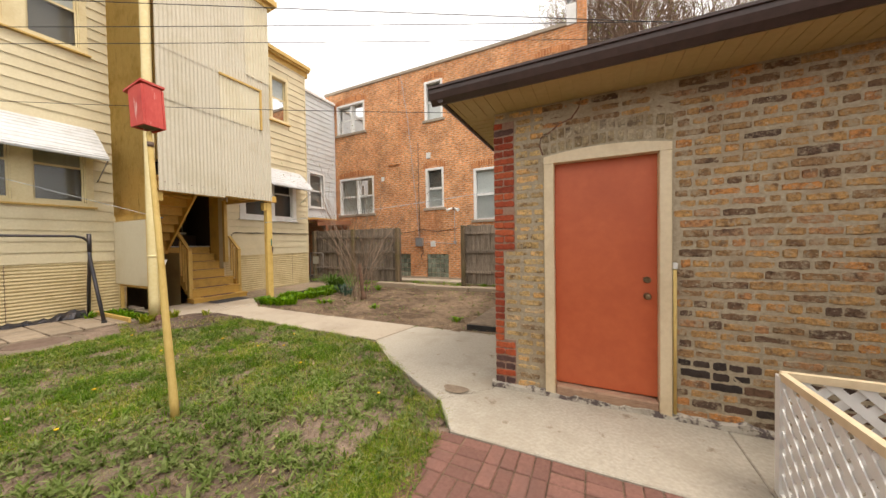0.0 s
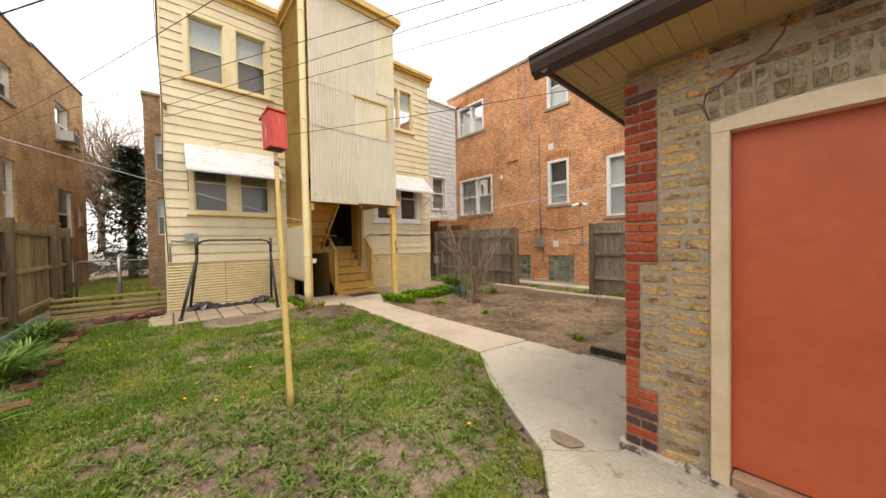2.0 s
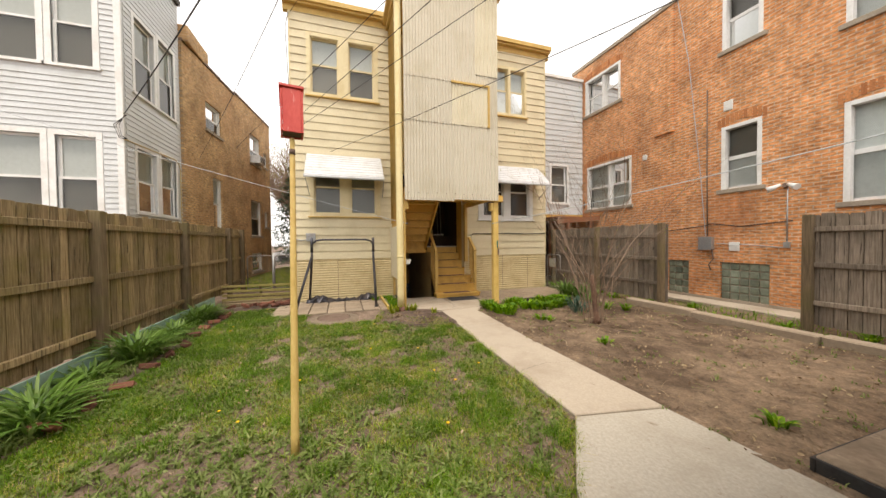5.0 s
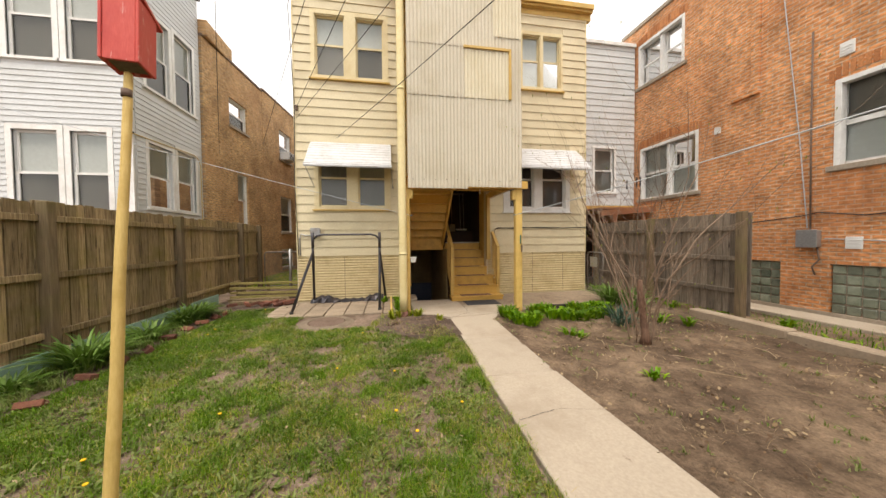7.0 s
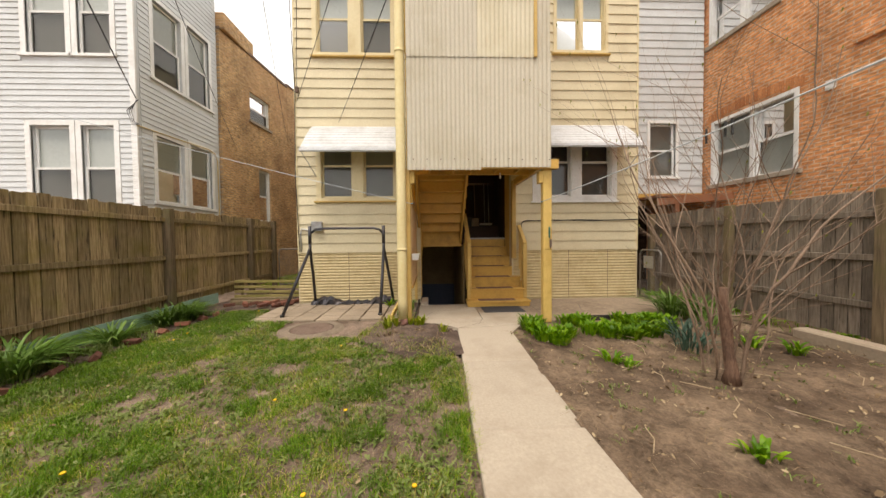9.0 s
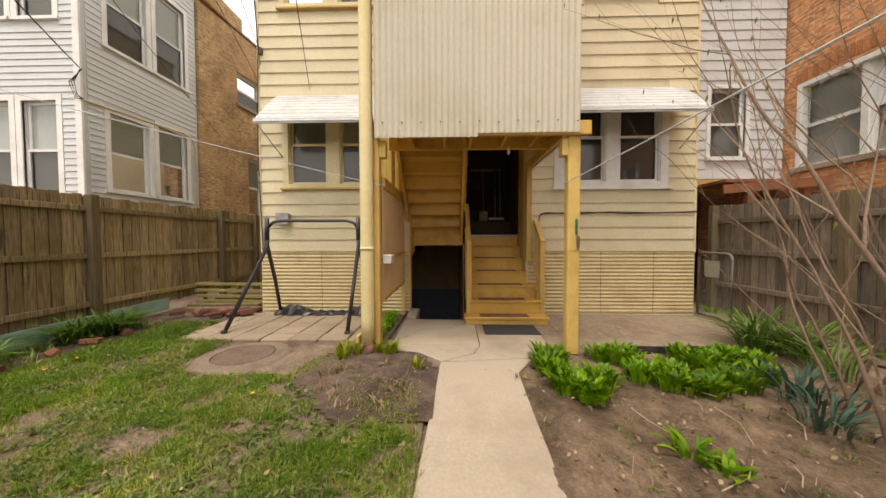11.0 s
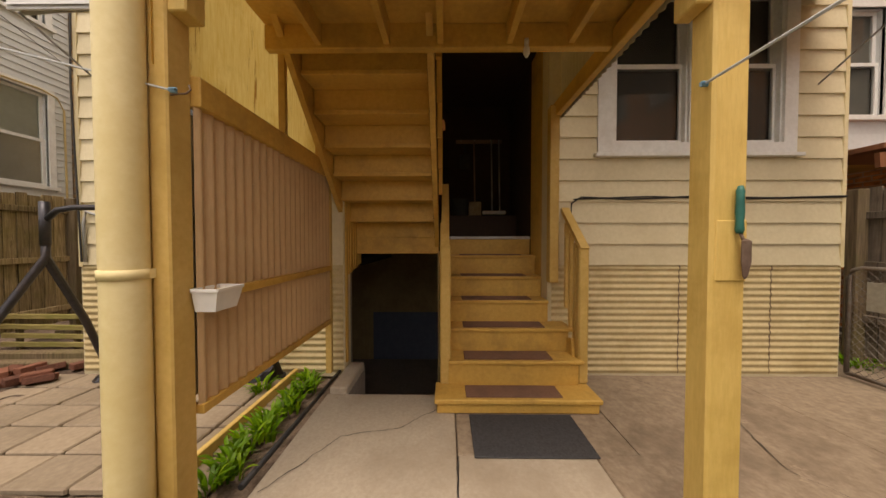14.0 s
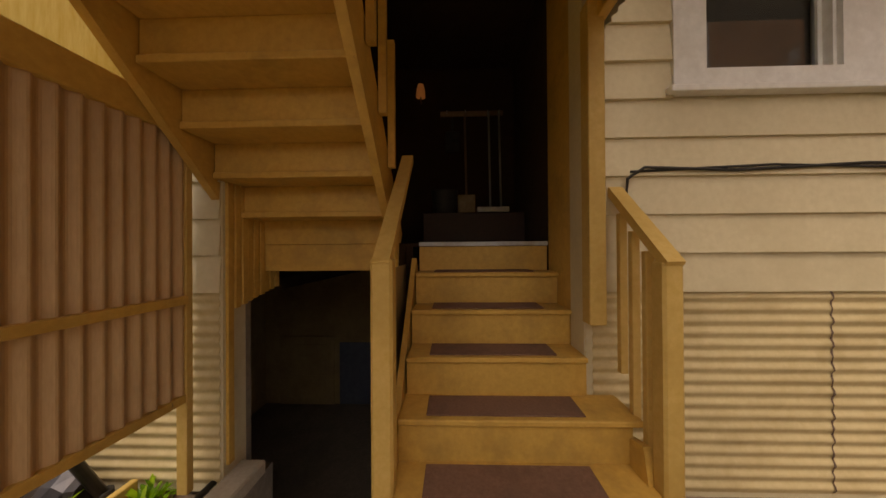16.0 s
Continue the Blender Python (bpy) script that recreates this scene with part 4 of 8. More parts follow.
wall_boxes(bm, gput, GX + 0.012, 4.2, 0.0, 2.75, 0.22, [GDOOR])
part("wall", bm, M_MORTAR, garage)
part("side_wall", soft_box(GX + 0.012, GX + 0.23, GY + 0.232, 8.6, 0, 2.75, 0.002), M_MORTAR, garage)
part("side_wall", soft_box(4.0, 4.2, GY + 0.232, 8.6, 0, 2.75, 0.002), M_MORTAR, garage)
part("back_wall", soft_box(GX + 0.012, 4.2, 8.6, 8.8, 0, 2.75, 0.002), M_MORTAR, garage)
# eaves
EX, EY = -1.53, 2.24
part("soffit", soft_box(EX + 0.04, 4.5, EY + 0.04, GY + 0.02, 2.70, 2.715, 0.002), M_SOFFIT, garage)
part("soffit", soft_box(EX + 0.04, GX + 0.02, GY + 0.02, 8.9, 2.70, 2.715, 0.002), M_SOFFIT, garage)
for k in range(60):
    x = EX + 0.1 + k * 0.1
    if x < 4.4:
        part("soffit_seam", soft_box(x - 0.004, x + 0.004, EY + 0.05, GY, 2.694, 2.7, 0.001), M_SOFFIT, garage)
for k in range(36):
    y = GY + 0.1 + k * 0.1
    part("soffit_seam", soft_box(EX + 0.05, GX, y - 0.004, y + 0.004, 2.694, 2.7, 0.001), M_SOFFIT, garage)


def gutter_profile(bm, a, b, out):
    """A K-style gutter from a to b; out: the way it faces."""
    prof = [(0, -0.03), (0.025, -0.035), (0.07, 0.0), (0.09, 0.05), (0.09, 0.085), (0.105, 0.085), (0.105, 0.105), (0.0, 0.105)]
    A = [bm.verts.new((a[0] + out[0] * d, a[1] + out[1] * d, a[2] + z)) for d, z in prof]
    B = [bm.verts.new((b[0] + out[0] * d, b[1] + out[1] * d, b[2] + z)) for d, z in prof]
    for i in range(len(prof)):
        j = (i + 1) % len(prof)
        bm.faces.new((A[i], A[j], B[j], B[i]))
    bm.faces.new(A)
    bm.faces.new(B[::-1])


bm = bmesh.new()
gutter_profile(bm, (EX - 0.06, EY + 0.06, 2.715), (4.5, EY + 0.06, 2.715), (0, -1))
part("gutter", bm, M_GUTTER, garage, "dark brown metal gutter")
bm = bmesh.new()
gutter_profile(bm, (EX + 0.06, EY + 0.0, 2.715), (EX + 0.06, 8.9, 2.715), (-1, 0))
part("gutter", bm, M_GUTTER, garage, "dark brown metal gutter")
bm = bmesh.new()
rv = [bm.verts.new(p) for p in ((EX, EY, 2.8), (4.5, EY, 2.8), (4.5, 8.9, 2.8), (EX, 8.9, 2.8), (1.0, 5.2, 3.75), (2.0, 5.2, 3.75))]
for f in ((0, 1, 5, 4), (1, 2, 5), (2, 3, 4, 5), (3, 0, 4), (3, 2, 1, 0)):
    bm.faces.new([rv[i] for i in f])
part("roof", bm, M_ROOF, garage)

M_THRESH = surface("worn_threshold_wood", ((0.34, 0.2, 0.13), (0.47, 0.31, 0.21), (0.22, 0.13, 0.09)), 0.8, 20, 6.0, (0.6, 5, 5), 0.3)
M_BRASS = surface("tarnished_brass", ((0.16, 0.11, 0.06), (0.34, 0.26, 0.16), (0.1, 0.07, 0.05)), 0.4, 40, 12, bump=0.05, metal=0.8)
gdoor = thing("garage_door", (-0.21, GY, 0.1), "closed brick-red painted flush side door", "door", kind="")
part("leaf", soft_box(-0.605, 0.182, GY + 0.06, GY + 0.1, 0.15, 2.155, 0.004), M_DOOR, gdoor)
for nm, a, b, c, d, y0, y1 in (
    ("casing", -0.69, -0.605, 0.06, 2.15, GY - 0.03, GY + 0.12), ("casing", 0.182, 0.265, 0.04, 2.15, GY - 0.03, GY + 0.12),
):
    part(nm, soft_box(a, b, y0, y1, c, d, 0.006), M_CASING, gdoor)
bm = bmesh.new()
n = 10
for i in range(n):
    ua, ub = -0.69 + 0.955 * i / n, -0.69 + 0.955 * (i + 1) / n
    ha, hb = [2.21 + 0.045 * (1 - ((u + 0.2125) / 0.4775) ** 2) for u in (ua, ub)]
    vs = [bm.verts.new(p) for p in ((ua, GY - 0.03, 2.15), (ub, GY - 0.03, 2.15), (ub, GY - 0.03, hb), (ua, GY - 0.03, ha), (ua, GY + 0.12, 2.15), (ub, GY + 0.12, 2.15), (ub, GY + 0.12, hb), (ua, GY + 0.12, ha))]
    for f in BOXF:
        bm.faces.new([vs[i2] for i2 in f])
bmesh.ops.remove_doubles(bm, verts=bm.verts[:], dist=1e-5)
part("head_casing", bm, M_CASING, gdoor)
part("threshold", soft_box(-0.6, 0.18, GY - 0.02, GY + 0.14, 0.05, 0.14, 0.01), M_THRESH, gdoor, "worn pinkish-brown wooden threshold")
for zc in (1.12, 0.985):
    bm = bmesh.new()
    tube(bm, [(0.11, GY + 0.062, zc), (0.11, GY + 0.05, zc)], 0.028, 16)
    tube(bm, [(0.11, GY + 0.05, zc), (0.11, GY + 0.03, zc), (0.11, GY + 0.015, zc), (0.11, GY + 0.0, zc), (0.11, GY - 0.005, zc)] if zc < 1.1 else [(0.11, GY + 0.05, zc), (0.11, GY + 0.035, zc)], [0.010, 0.013, 0.024, 0.023, 0.014] if zc < 1.1 else [0.02, 0.017], 16)
    part("knob" if zc < 1.1 else "deadbolt", bm, M_BRASS, gdoor, "dull tarnished brass fitting")
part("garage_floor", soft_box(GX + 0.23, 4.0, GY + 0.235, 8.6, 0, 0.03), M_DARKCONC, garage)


# out-of-view wall added to keep light off the garage's right end
whole("wall_east", soft_box(2.3, 2.5, -1.73, GY + 0.005, 0.0, 2.685, 0.004), M_LBRICKX, "unseen brown brick wall added to close the terrace and shade the garage", "wall", kind="structure")

# ---- right-hand brick building ----
BY = 10.55
bld = thing("brick_apartment_building", (-5, 14, 0), "three-storey orange brick apartment building", "building")
WB = [
    (-10.79, -9.19, 6.40, 7.72), (-10.69, -8.76, 2.78, 4.40), (-6.22, -5.43, 2.83, 4.38), (-6.22, -5.43, 6.25, 7.75),
    (-4.22, -3.2, 2.28, 4.15), (-4.22, -3.2, 5.62, 7.3), (-7.55, -6.97, 0.1, 1.02), (-6.23, -5.27, 0.1, 1.02),
    (-1.9, -1.0, 2.5, 4.2), (-1.9, -1.0, 5.9, 7.5),
]
BPUT = Matrix(((1, 0, 0, 0), (0, 1, 0, BY), (0, 0, 1, 0), (0, 0, 0, 1)))
bm = bmesh.new()
wall_boxes(bm, BPUT, -11.45, -0.42, 0.0, 8.3, 0.3, WB)
part("wall", bm, M_OBRICK, bld)
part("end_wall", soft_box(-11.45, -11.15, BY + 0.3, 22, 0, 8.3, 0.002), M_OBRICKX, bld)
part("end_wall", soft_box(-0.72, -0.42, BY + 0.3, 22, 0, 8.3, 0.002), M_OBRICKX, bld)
part("back_wall", soft_box(-11.15, -0.72, 21.7, 22, 0, 8.3, 0.002), M_OBRICK, bld)
part("coping", soft_box(-11.5, -1.0, BY - 0.05, BY + 0.35, 8.3, 8.42, 0.01), M_LIMESTONE, bld, "pale stone coping")
part("roof", soft_box(-11.15, -0.72, BY + 0.3, 21.7, 8.0, 8.1), M_ROOF, bld)
part("parapet_step", soft_box(-1.0, -0.72, BY - 0.03, BY + 0.4, 8.3, 8.95, 0.01), M_WHITEPAINT, bld)
part("chimney", soft_box(-0.7, -0.42, BY, BY + 0.5, 8.3, 9.3, 0.01), M_OBRICK, bld)
bm = bmesh.new()
tube(bm, [(-0.86, BY + 0.2, 8.9), (-0.86, BY + 0.2, 9.2)], 0.1, 12)
tube(bm, [(-0.86, BY + 0.2, 9.2), (-0.86, BY + 0.2, 9.28)], 0.15, 12)
part("vent_cap", bm, M_STEEL, bld)
part("pilaster", soft_box(-7.55, -7.4, BY - 0.06, BY - 0.001, 4.85, 8.25, 0.005), M_OBRICK, bld)
part("pilaster", soft_box(-7.95, -7.38, BY - 0.08, BY - 0.001, 4.7, 4.85, 0.005), M_OBRICK, bld)
part("foundation", soft_box(-11.45, -1.2, BY - 0.03, BY - 0.001, 0.0, 0.12, 0.005), M_LIMESTONE, bld)
# floors coloured near-black for the unlit flats
for zf in (2.0, 4.9):
    part("room_floor", soft_box(-11.1, -0.75, BY + 0.32, BY + 3, zf, zf + 0.1), M_DEEPSHADE, bld)
for k, (a, b, c, d) in enumerate(WB):
    put = Matrix(((1, 0, 0, a), (0, 1, 0, BY + 0.09), (0, 0, 1, c), (0, 0, 0, 1)))
    if k in (6, 7):
        continue
    if k < 2:
        w2 = (b - a - 0.1) / 2
        for j in range(2):
            # k 0: near-black sheets stand for the dark room behind
            window(put @ Matrix.Translation((0.0 + j * (w2 + 0.1), 0, 0)), w2, d - c, M_WHITEPAINT, parent=bld, casing=0.0, sill=False, sash=0.06, upper=M_SHADE if k == 1 else M_DEEPSHADE, lower=M_SHADE if k == 1 else M_DEEPSHADE)
        part("mullion", soft_box(a + w2, a + w2 + 0.1, BY + 0.06, BY + 0.2, c, d, 0.004), M_WHITEPAINT, bld)
    else:
        window(put, b - a, d - c, M_WHITEPAINT, parent=bld, casing=0.0, sill=False, sash=0.07, upper=M_SHADE if k in (4, 5) else M_BLINDGREY, lower=M_SHADE if k in (4, 5) else M_SHADE)
    part("brickmould", soft_box(a, a + 0.085, BY - 0.012, BY + 0.12, c, d, 0.004), M_WHITEPAINT, bld)
    part("brickmould", soft_box(b - 0.085, b, BY - 0.012, BY + 0.12, c, d, 0.004), M_WHITEPAINT, bld)
    part("brickmould", soft_box(a + 0.085, b - 0.085, BY - 0.012, BY + 0.12, d - 0.085, d, 0.004), M_WHITEPAINT, bld)
    part("window_sill", soft_box(a - 0.08, b + 0.08, BY - 0.06, BY + 0.1, c - 0.1, c, 0.008), M_LIMESTONE, bld, "stone sill")
    # arched row of upright bricks
    m = (a + b) / 2
    n = max(8, int((b - a) / 0.085))
    for i in range(n + 2):
        u = a - 0.05 + (b - a + 0.1) * i / (n + 1)
        rise = 0.10 * (1 - ((u - m) / ((b - a) / 2 + 0.05)) ** 2)
        bm = bmesh.new()
        box(bm, u - 0.033, u + 0.033, BY - 0.012, BY + 0.05, d + rise - 0.02, d + rise + 0.19)
        part("arch_brick", bm, M_ARCH, bld)
# ---- left board fence ----
FY = -1.74


def board_fence(name, base, x0, x1, y, posts, top, material, label, rails, side, bottom=0.08, width=0.14, seed=3, thickn=0.02, lean=0.0):
    """Upright boards on level rails between posts, seen from the rail side. side: +1 when the rails face +y."""
    rnd = random.Random(seed)
    fence = thing(name, base, label, "fence")
    x = x0
    while x < x1 - 0.03:
        w = width * rnd.uniform(0.85, 1.1)
        t = top + rnd.uniform(-0.02, 0.015)
        b = min(x + w, x1)
        bm = bmesh.new()
        ya, yb = (y - thickn, y) if side > 0 else (y, y + thickn)
        dy = rnd.uniform(-0.009, 0.003) * side
        cr = 0.008
        prof = [(x, bottom), (b - 0.012, bottom + rnd.uniform(-0.02, 0.02)), (b - 0.012, t - cr), (b - 0.012 - cr, t), (x + cr, t + rnd.uniform(-0.008, 0.008)), (x, t - cr)]
        A = [bm.verts.new((u, ya + dy, z)) for u, z in prof]
        B = [bm.verts.new((u, yb + dy, z)) for u, z in prof]
        bm.faces.new(A)
        bm.faces.new(B[::-1])
        for i in range(6):
            bm.faces.new((A[i], A[(i + 1) % 6], B[(i + 1) % 6], B[i]))
        part("board", bm, material, fence)
        bm = bmesh.new()
        ya = y - side * 0.034
        box(bm, b - 0.045, b + 0.035, min(ya, ya - side * 0.014), max(ya, ya - side * 0.014), bottom, t - 0.03)
        part("backing_board", bm, material, fence)
        x = b
    cuts = sorted([x0] + [p for p in posts if x0 < p < x1] + [x1])
    for z in rails:
        for a, b in zip(cuts, cuts[1:]):
            part("rail", soft_box(a, b, min(y, y + side * 0.05) + 0.001, max(y, y + side * 0.05), z - 0.04, z + 0.04, 0.005), material, fence)
    for p in posts:
        part("post", soft_box(p - 0.06, p + 0.06, min(y + side * 0.004, y + side * 0.13), max(y + side * 0.004, y + side * 0.13), 0.0, top - 0.0, 0.01), M_OLDPOST, fence)
    return fence


board_fence("board_fence", (-7, FY, 0), -12.75, 2.29, FY, [-12.7, -11.45, -8.83, -6.38, -3.9, -1.45, 1.0, 2.2], 2.07, M_FENCE, "weathered brown upright board fence with level rails", (0.42, 1.15, 1.86), 1, 0.2)
# right-hand dark fences
board_fence("dark_board_fence", (-8.4, 8.75, 0), -10.4, -6.3, 8.75, [-6.35, -8.3, -10.3], 2.0, M_FENCED, "dark grey weathered board fence", (0.55, 1.15, 1.7), -1, 0.12, seed=8)
board_fence("dark_board_fence", (-2.5, 9.1, 0), -4.1, -1.3, 9.1, [-4.05, -1.6], 2.0, M_FENCED, "dark grey weathered board fence", (0.5, 1.15, 1.75), -1, 0.12, seed=9, width=0.17)

# pale teal plastic strip at the foot of the fence
strip = thing("teal_edging", (-7, FY + 0.16, 0), "faded pale teal plastic edging along the fence foot", "edging")
for a, b, z in ((-9.9, -8.95, 0.3), (-8.7, -6.5, 0.27), (-6.25, -4.0, 0.26), (-3.8, -1.4, 0.25)):
    bm = bmesh.new()
    beam(bm, (a, FY + 0.2, z - 0.1), (b, FY + 0.17, z - 0.12), 0.02, 0.22)
    part("strip", bm, M_TEAL, strip)

# ---- white frame house on the left ----
WY, WX0, WX1 = -3.3, -12.78, -10.08
white = thing("white_frame_house", (-11.5, -6, 0), "white vinyl-sided two-storey house wing", "house")
W_FRONT = [(-5.55, -4.72, 2.2, 4.05), (-4.48, -3.78, 2.2, 4.05), (-5.55, -4.72, 5.6, 7.5), (-4.48, -3.78, 5.6, 7.5), (-7.4, -6.5, 2.2, 4.05), (-7.4, -6.5, 5.6, 7.5)]
W_SIDE = [(-12.42, -11.62, 2.42, 4.1), (-11.4, -10.56, 2.42, 4.0), (-12.42, -11.62, 5.35, 7.3), (-11.4, -10.56, 5.35, 7.2)]
wput = facing((WX1, 0, 0), (1, 0))
bm = bmesh.new()
wall_boxes(bm, wput, -12.0, WY, 0.0, 9.0, 0.2, W_FRONT)
part("wall", bm, M_WHITE, white)
sput = facing((0, WY, 0), (0, 1))
bm = bmesh.new()
wall_boxes(bm, sput, -WX1 + 0.2, -WX0, 0.0, 9.0, 0.2, [(-b, -a, c, d) for a, b, c, d in W_SIDE])
part("side_wall", bm, M_WHITE, white)
part("back_wall", soft_box(WX0, WX0 + 0.1, -12, WY - 0.2, 0, 9), M_WHITE, white)
part("side_wall", soft_box(WX0, WX1 - 0.2, -12, -11.8, 0, 9), M_WHITE, white)
part("roof", soft_box(WX0, WX1 + 0.1, -12, WY + 0.1, 9.0, 9.15), M_ROOF, white)
# room dimness again put into the floor colour
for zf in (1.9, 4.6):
    part("room_floor", soft_box(WX0 + 0.12, WX1 - 0.21, -11.8, WY - 0.21, zf, zf + 0.1), M_DEEPSHADE, white)


def lap_rows(put, u0, u1, z0, z1, rows_h, holes, lap=0.02):
    """All the narrow lap rows of one wall in one mesh."""
    bm = bmesh.new()
    z = z0
    while z < z1 - 0.02:
        t = min(z + rows_h, z1)
        for a, b in spans(u0, u1, z, t, holes):
            prof = [(-0.001, z), (-lap, z), (-lap, z + 0.004), (-0.003, t), (-0.001, t)]
            A = [bm.verts.new(put @ Vector((a, y, zz))) for y, zz in prof]
            B = [bm.verts.new(put @ Vector((b, y, zz))) for y, zz in prof]
            for i in range(5):
                bm.faces.new((A[i], A[(i + 1) % 5], B[(i + 1) % 5], B[i]))
            bm.faces.new(A[::-1])
            bm.faces.new(B)
        z += rows_h
    return bm


def grown(holes, c):
    return [(a - c, b + c, z0 - c, z1 + c) for a, b, z0, z1 in holes]


part("siding", lap_rows(wput, -12.0, WY - 0.1, 0.2, 9.0, 0.125, grown(W_FRONT, 0.12)), M_WHITE, white)
side_holes = [(-b, -a, c, d) for a, b, c, d in W_SIDE]
part("siding", lap_rows(sput, -WX1 + 0.1, -WX0 - 0.02, 0.2, 9.0, 0.125, grown(side_holes, 0.1)), M_WHITE, white)
part("corner_board", soft_box(WX1 - 0.02, WX1 + 0.022, WY - 0.11, WY + 0.022, 0.2, 9.0, 0.004), M_WHITEPAINT, white)
for (u0, u1, z0, z1) in W_FRONT:
    window(facing((WX1, u0, z0), (1, 0)), u1 - u0, z1 - z0, M_WHITEPAINT, parent=white, casing=0.11, upper=M_SHADE, lower=M_BLINDGREY, sash=0.05)
for (u0, u1, z0, z1) in side_holes:
    window(facing((-u0, WY, z0), (0, 1)), u1 - u0, z1 - z0, M_WHITEPAINT, parent=white, casing=0.1, upper=M_SHADE, lower=M_BLINDGREY, sash=0.05)

# ---- tan brick building beyond it ----
tan = thing("tan_brick_building", (-16, -7, 0), "old tan brick building with a bent flank and stepped parapet", "building")


def tan_wall(p, q, holes, top, sill_mat):
    """One stretch of wall from p to q, seen from the gangway, with its windows."""
    p, q = Vector((*p, 0)), Vector((*q, 0))
    d = (p - q).normalized()
    put = facing(p, (d.cross(Vector((0, 0, 1))).x * -1, d.cross(Vector((0, 0, 1))).y * -1))
    length = (q - p).length
    bm = bmesh.new()
    wall_boxes(bm, put, 0, length, 0.0, top, 0.3, holes)
    part("wall", bm, M_LBRICK, tan)
    for u0, u1, z0, z1 in holes:
        window(put @ Matrix.Translation((u0, 0.06, z0)), u1 - u0, z1 - z0, M_WHITEPAINT, parent=tan, casing=0.0, sill=False, sash=0.06)
        bm = bmesh.new()
        box(bm, u0 - 0.06, u1 + 0.06, -0.06, 0.1, z0 - 0.09, z0, put)
        part("window_sill", bm, M_LIMESTONE, tan)
    bm = bmesh.new()
    box(bm, -0.02, length, -0.04, 0.34, top, top + 0.07, put)
    part("coping", bm, M_RUST, tan)
    return put


tp = tan_wall((-12.8, -3.22), (-16.5, -2.86), [(1.35, 2.5, 5.75, 6.75), (1.75, 2.45, 2.2, 4.1)], 8.0, M_LIMESTONE)
tq = tan_wall((-16.52, -2.86), (-20.6, -2.35), [(1.5, 2.75, 5.55, 6.95), (1.5, 2.75, 2.0, 3.75), (1.5, 2.8, 0.25, 1.15), (3.2, 3.7, 5.7, 6.5), (3.2, 3.7, 2.5, 3.3)], 8.1, M_LIMESTONE)
part("parapet_step", soft_box(-14.4, -12.8, -3.6, -3.05, 8.0, 8.5, 0.02), M_LBRICK, tan)
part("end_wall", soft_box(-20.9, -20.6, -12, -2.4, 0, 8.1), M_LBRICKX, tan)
part("roof", soft_box(-20.6, -12.8, -12, -3.3, 7.8, 7.9), M_ROOF, tan)
ac = thing("air_conditioner", tq @ Vector((2.1, -0.2, 5.55)), "white window air conditioner with a ribbed grille", "air conditioner")
bm = bmesh.new()
box(bm, 1.75, 2.45, -0.35, 0.1, 5.57, 5.95, tq)
bmesh.ops.bevel(bm, geom=bm.edges[:], offset=0.015, segments=1, affect="EDGES")
part("casing", bm, M_AWN, ac)
for k in range(5):
    bm = bmesh.new()
    box(bm, 1.8, 2.4, -0.362, -0.35, 5.62 + 0.06 * k, 5.65 + 0.06 * k, tq)
    part("grille_bar", bm, M_IRON, ac)

# brick front part of the yellow house's block
rear = thing("brown_brick_building", (-18, 4, 0), "brown brick building behind the yellow house", "building")
W_REAR = [(0.0, 0.9, 4.35, 5.65), (0.0, 0.9, 2.0, 3.35)]
bm = bmesh.new()
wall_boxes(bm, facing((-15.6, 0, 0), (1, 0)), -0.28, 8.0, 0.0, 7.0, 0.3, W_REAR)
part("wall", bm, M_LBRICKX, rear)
part("side_wall", soft_box(-24, -15.9, -0.28, -0.02, 0, 7.0), M_LBRICK, rear)
part("roof", soft_box(-24, -15.55, -0.33, 8, 7.0, 7.1), M_LIMESTONE, rear)
for u0, u1, z0, z1 in W_REAR:
    window(facing((-15.66, u0, z0), (1, 0)), u1 - u0, z1 - z0, M_WHITEPAINT, parent=rear, casing=0.0, sill=False, upper=M_SHADE)

# ---- white house sliver between yellow house and brick building ----
sl = thing("white_sided_house", (-12, 9.3, 0), "narrow white-sided house wing on brown timber posts", "house")
SXF = -10.9
W_SL = [(9.05, 9.75, 3.05, 4.45)]
slput = facing((SXF, 0, 0), (1, 0))
bm = bmesh.new()
wall_boxes(bm, slput, 8.72, 10.5, 2.6, 7.75, 0.15, W_SL)
part("wall", bm, M_WHITE, sl)
part("side_wall", soft_box(-16, SXF - 0.15, 8.72, 8.85, 2.6, 7.75), M_WHITE, sl)
part("siding", lap_rows(slput, 8.72, 10.5, 2.62, 7.75, 0.2, grown(W_SL, 0.09)), M_WHITE, sl)
part("siding", lap_rows(facing((0, 8.72, 0), (0, -1)), -16, SXF, 2.62, 7.75, 0.2, []), M_WHITE, sl)
part("roof", soft_box(-16, SXF + 0.08, 8.66, 10.5, 7.75, 7.86), M_WHITEPAINT, sl)
part("soffit", soft_box(-16, SXF + 0.02, 8.7, 10.5, 2.5, 2.6), M_TREAD, sl)
for u0, u1, z0, z1 in W_SL:
    window(facing((SXF, u0, z0), (1, 0)), u1 - u0, z1 - z0, M_WHITEPAINT, parent=sl, casing=0.08, upper=M_BLINDGREY, lower=M_BLINDGREY)
deck = thing("timber_deck", (-10.4, 9.4, 0), "rust-brown timber deck on posts", "deck")
M_DECK = surface("rust_brown_stained_timber", ((0.22, 0.085, 0.04), (0.3, 0.125, 0.06), (0.15, 0.06, 0.03)), 0.7, 20, 2.0, (1, 6, 6), 0.2)
bm = bmesh.new()
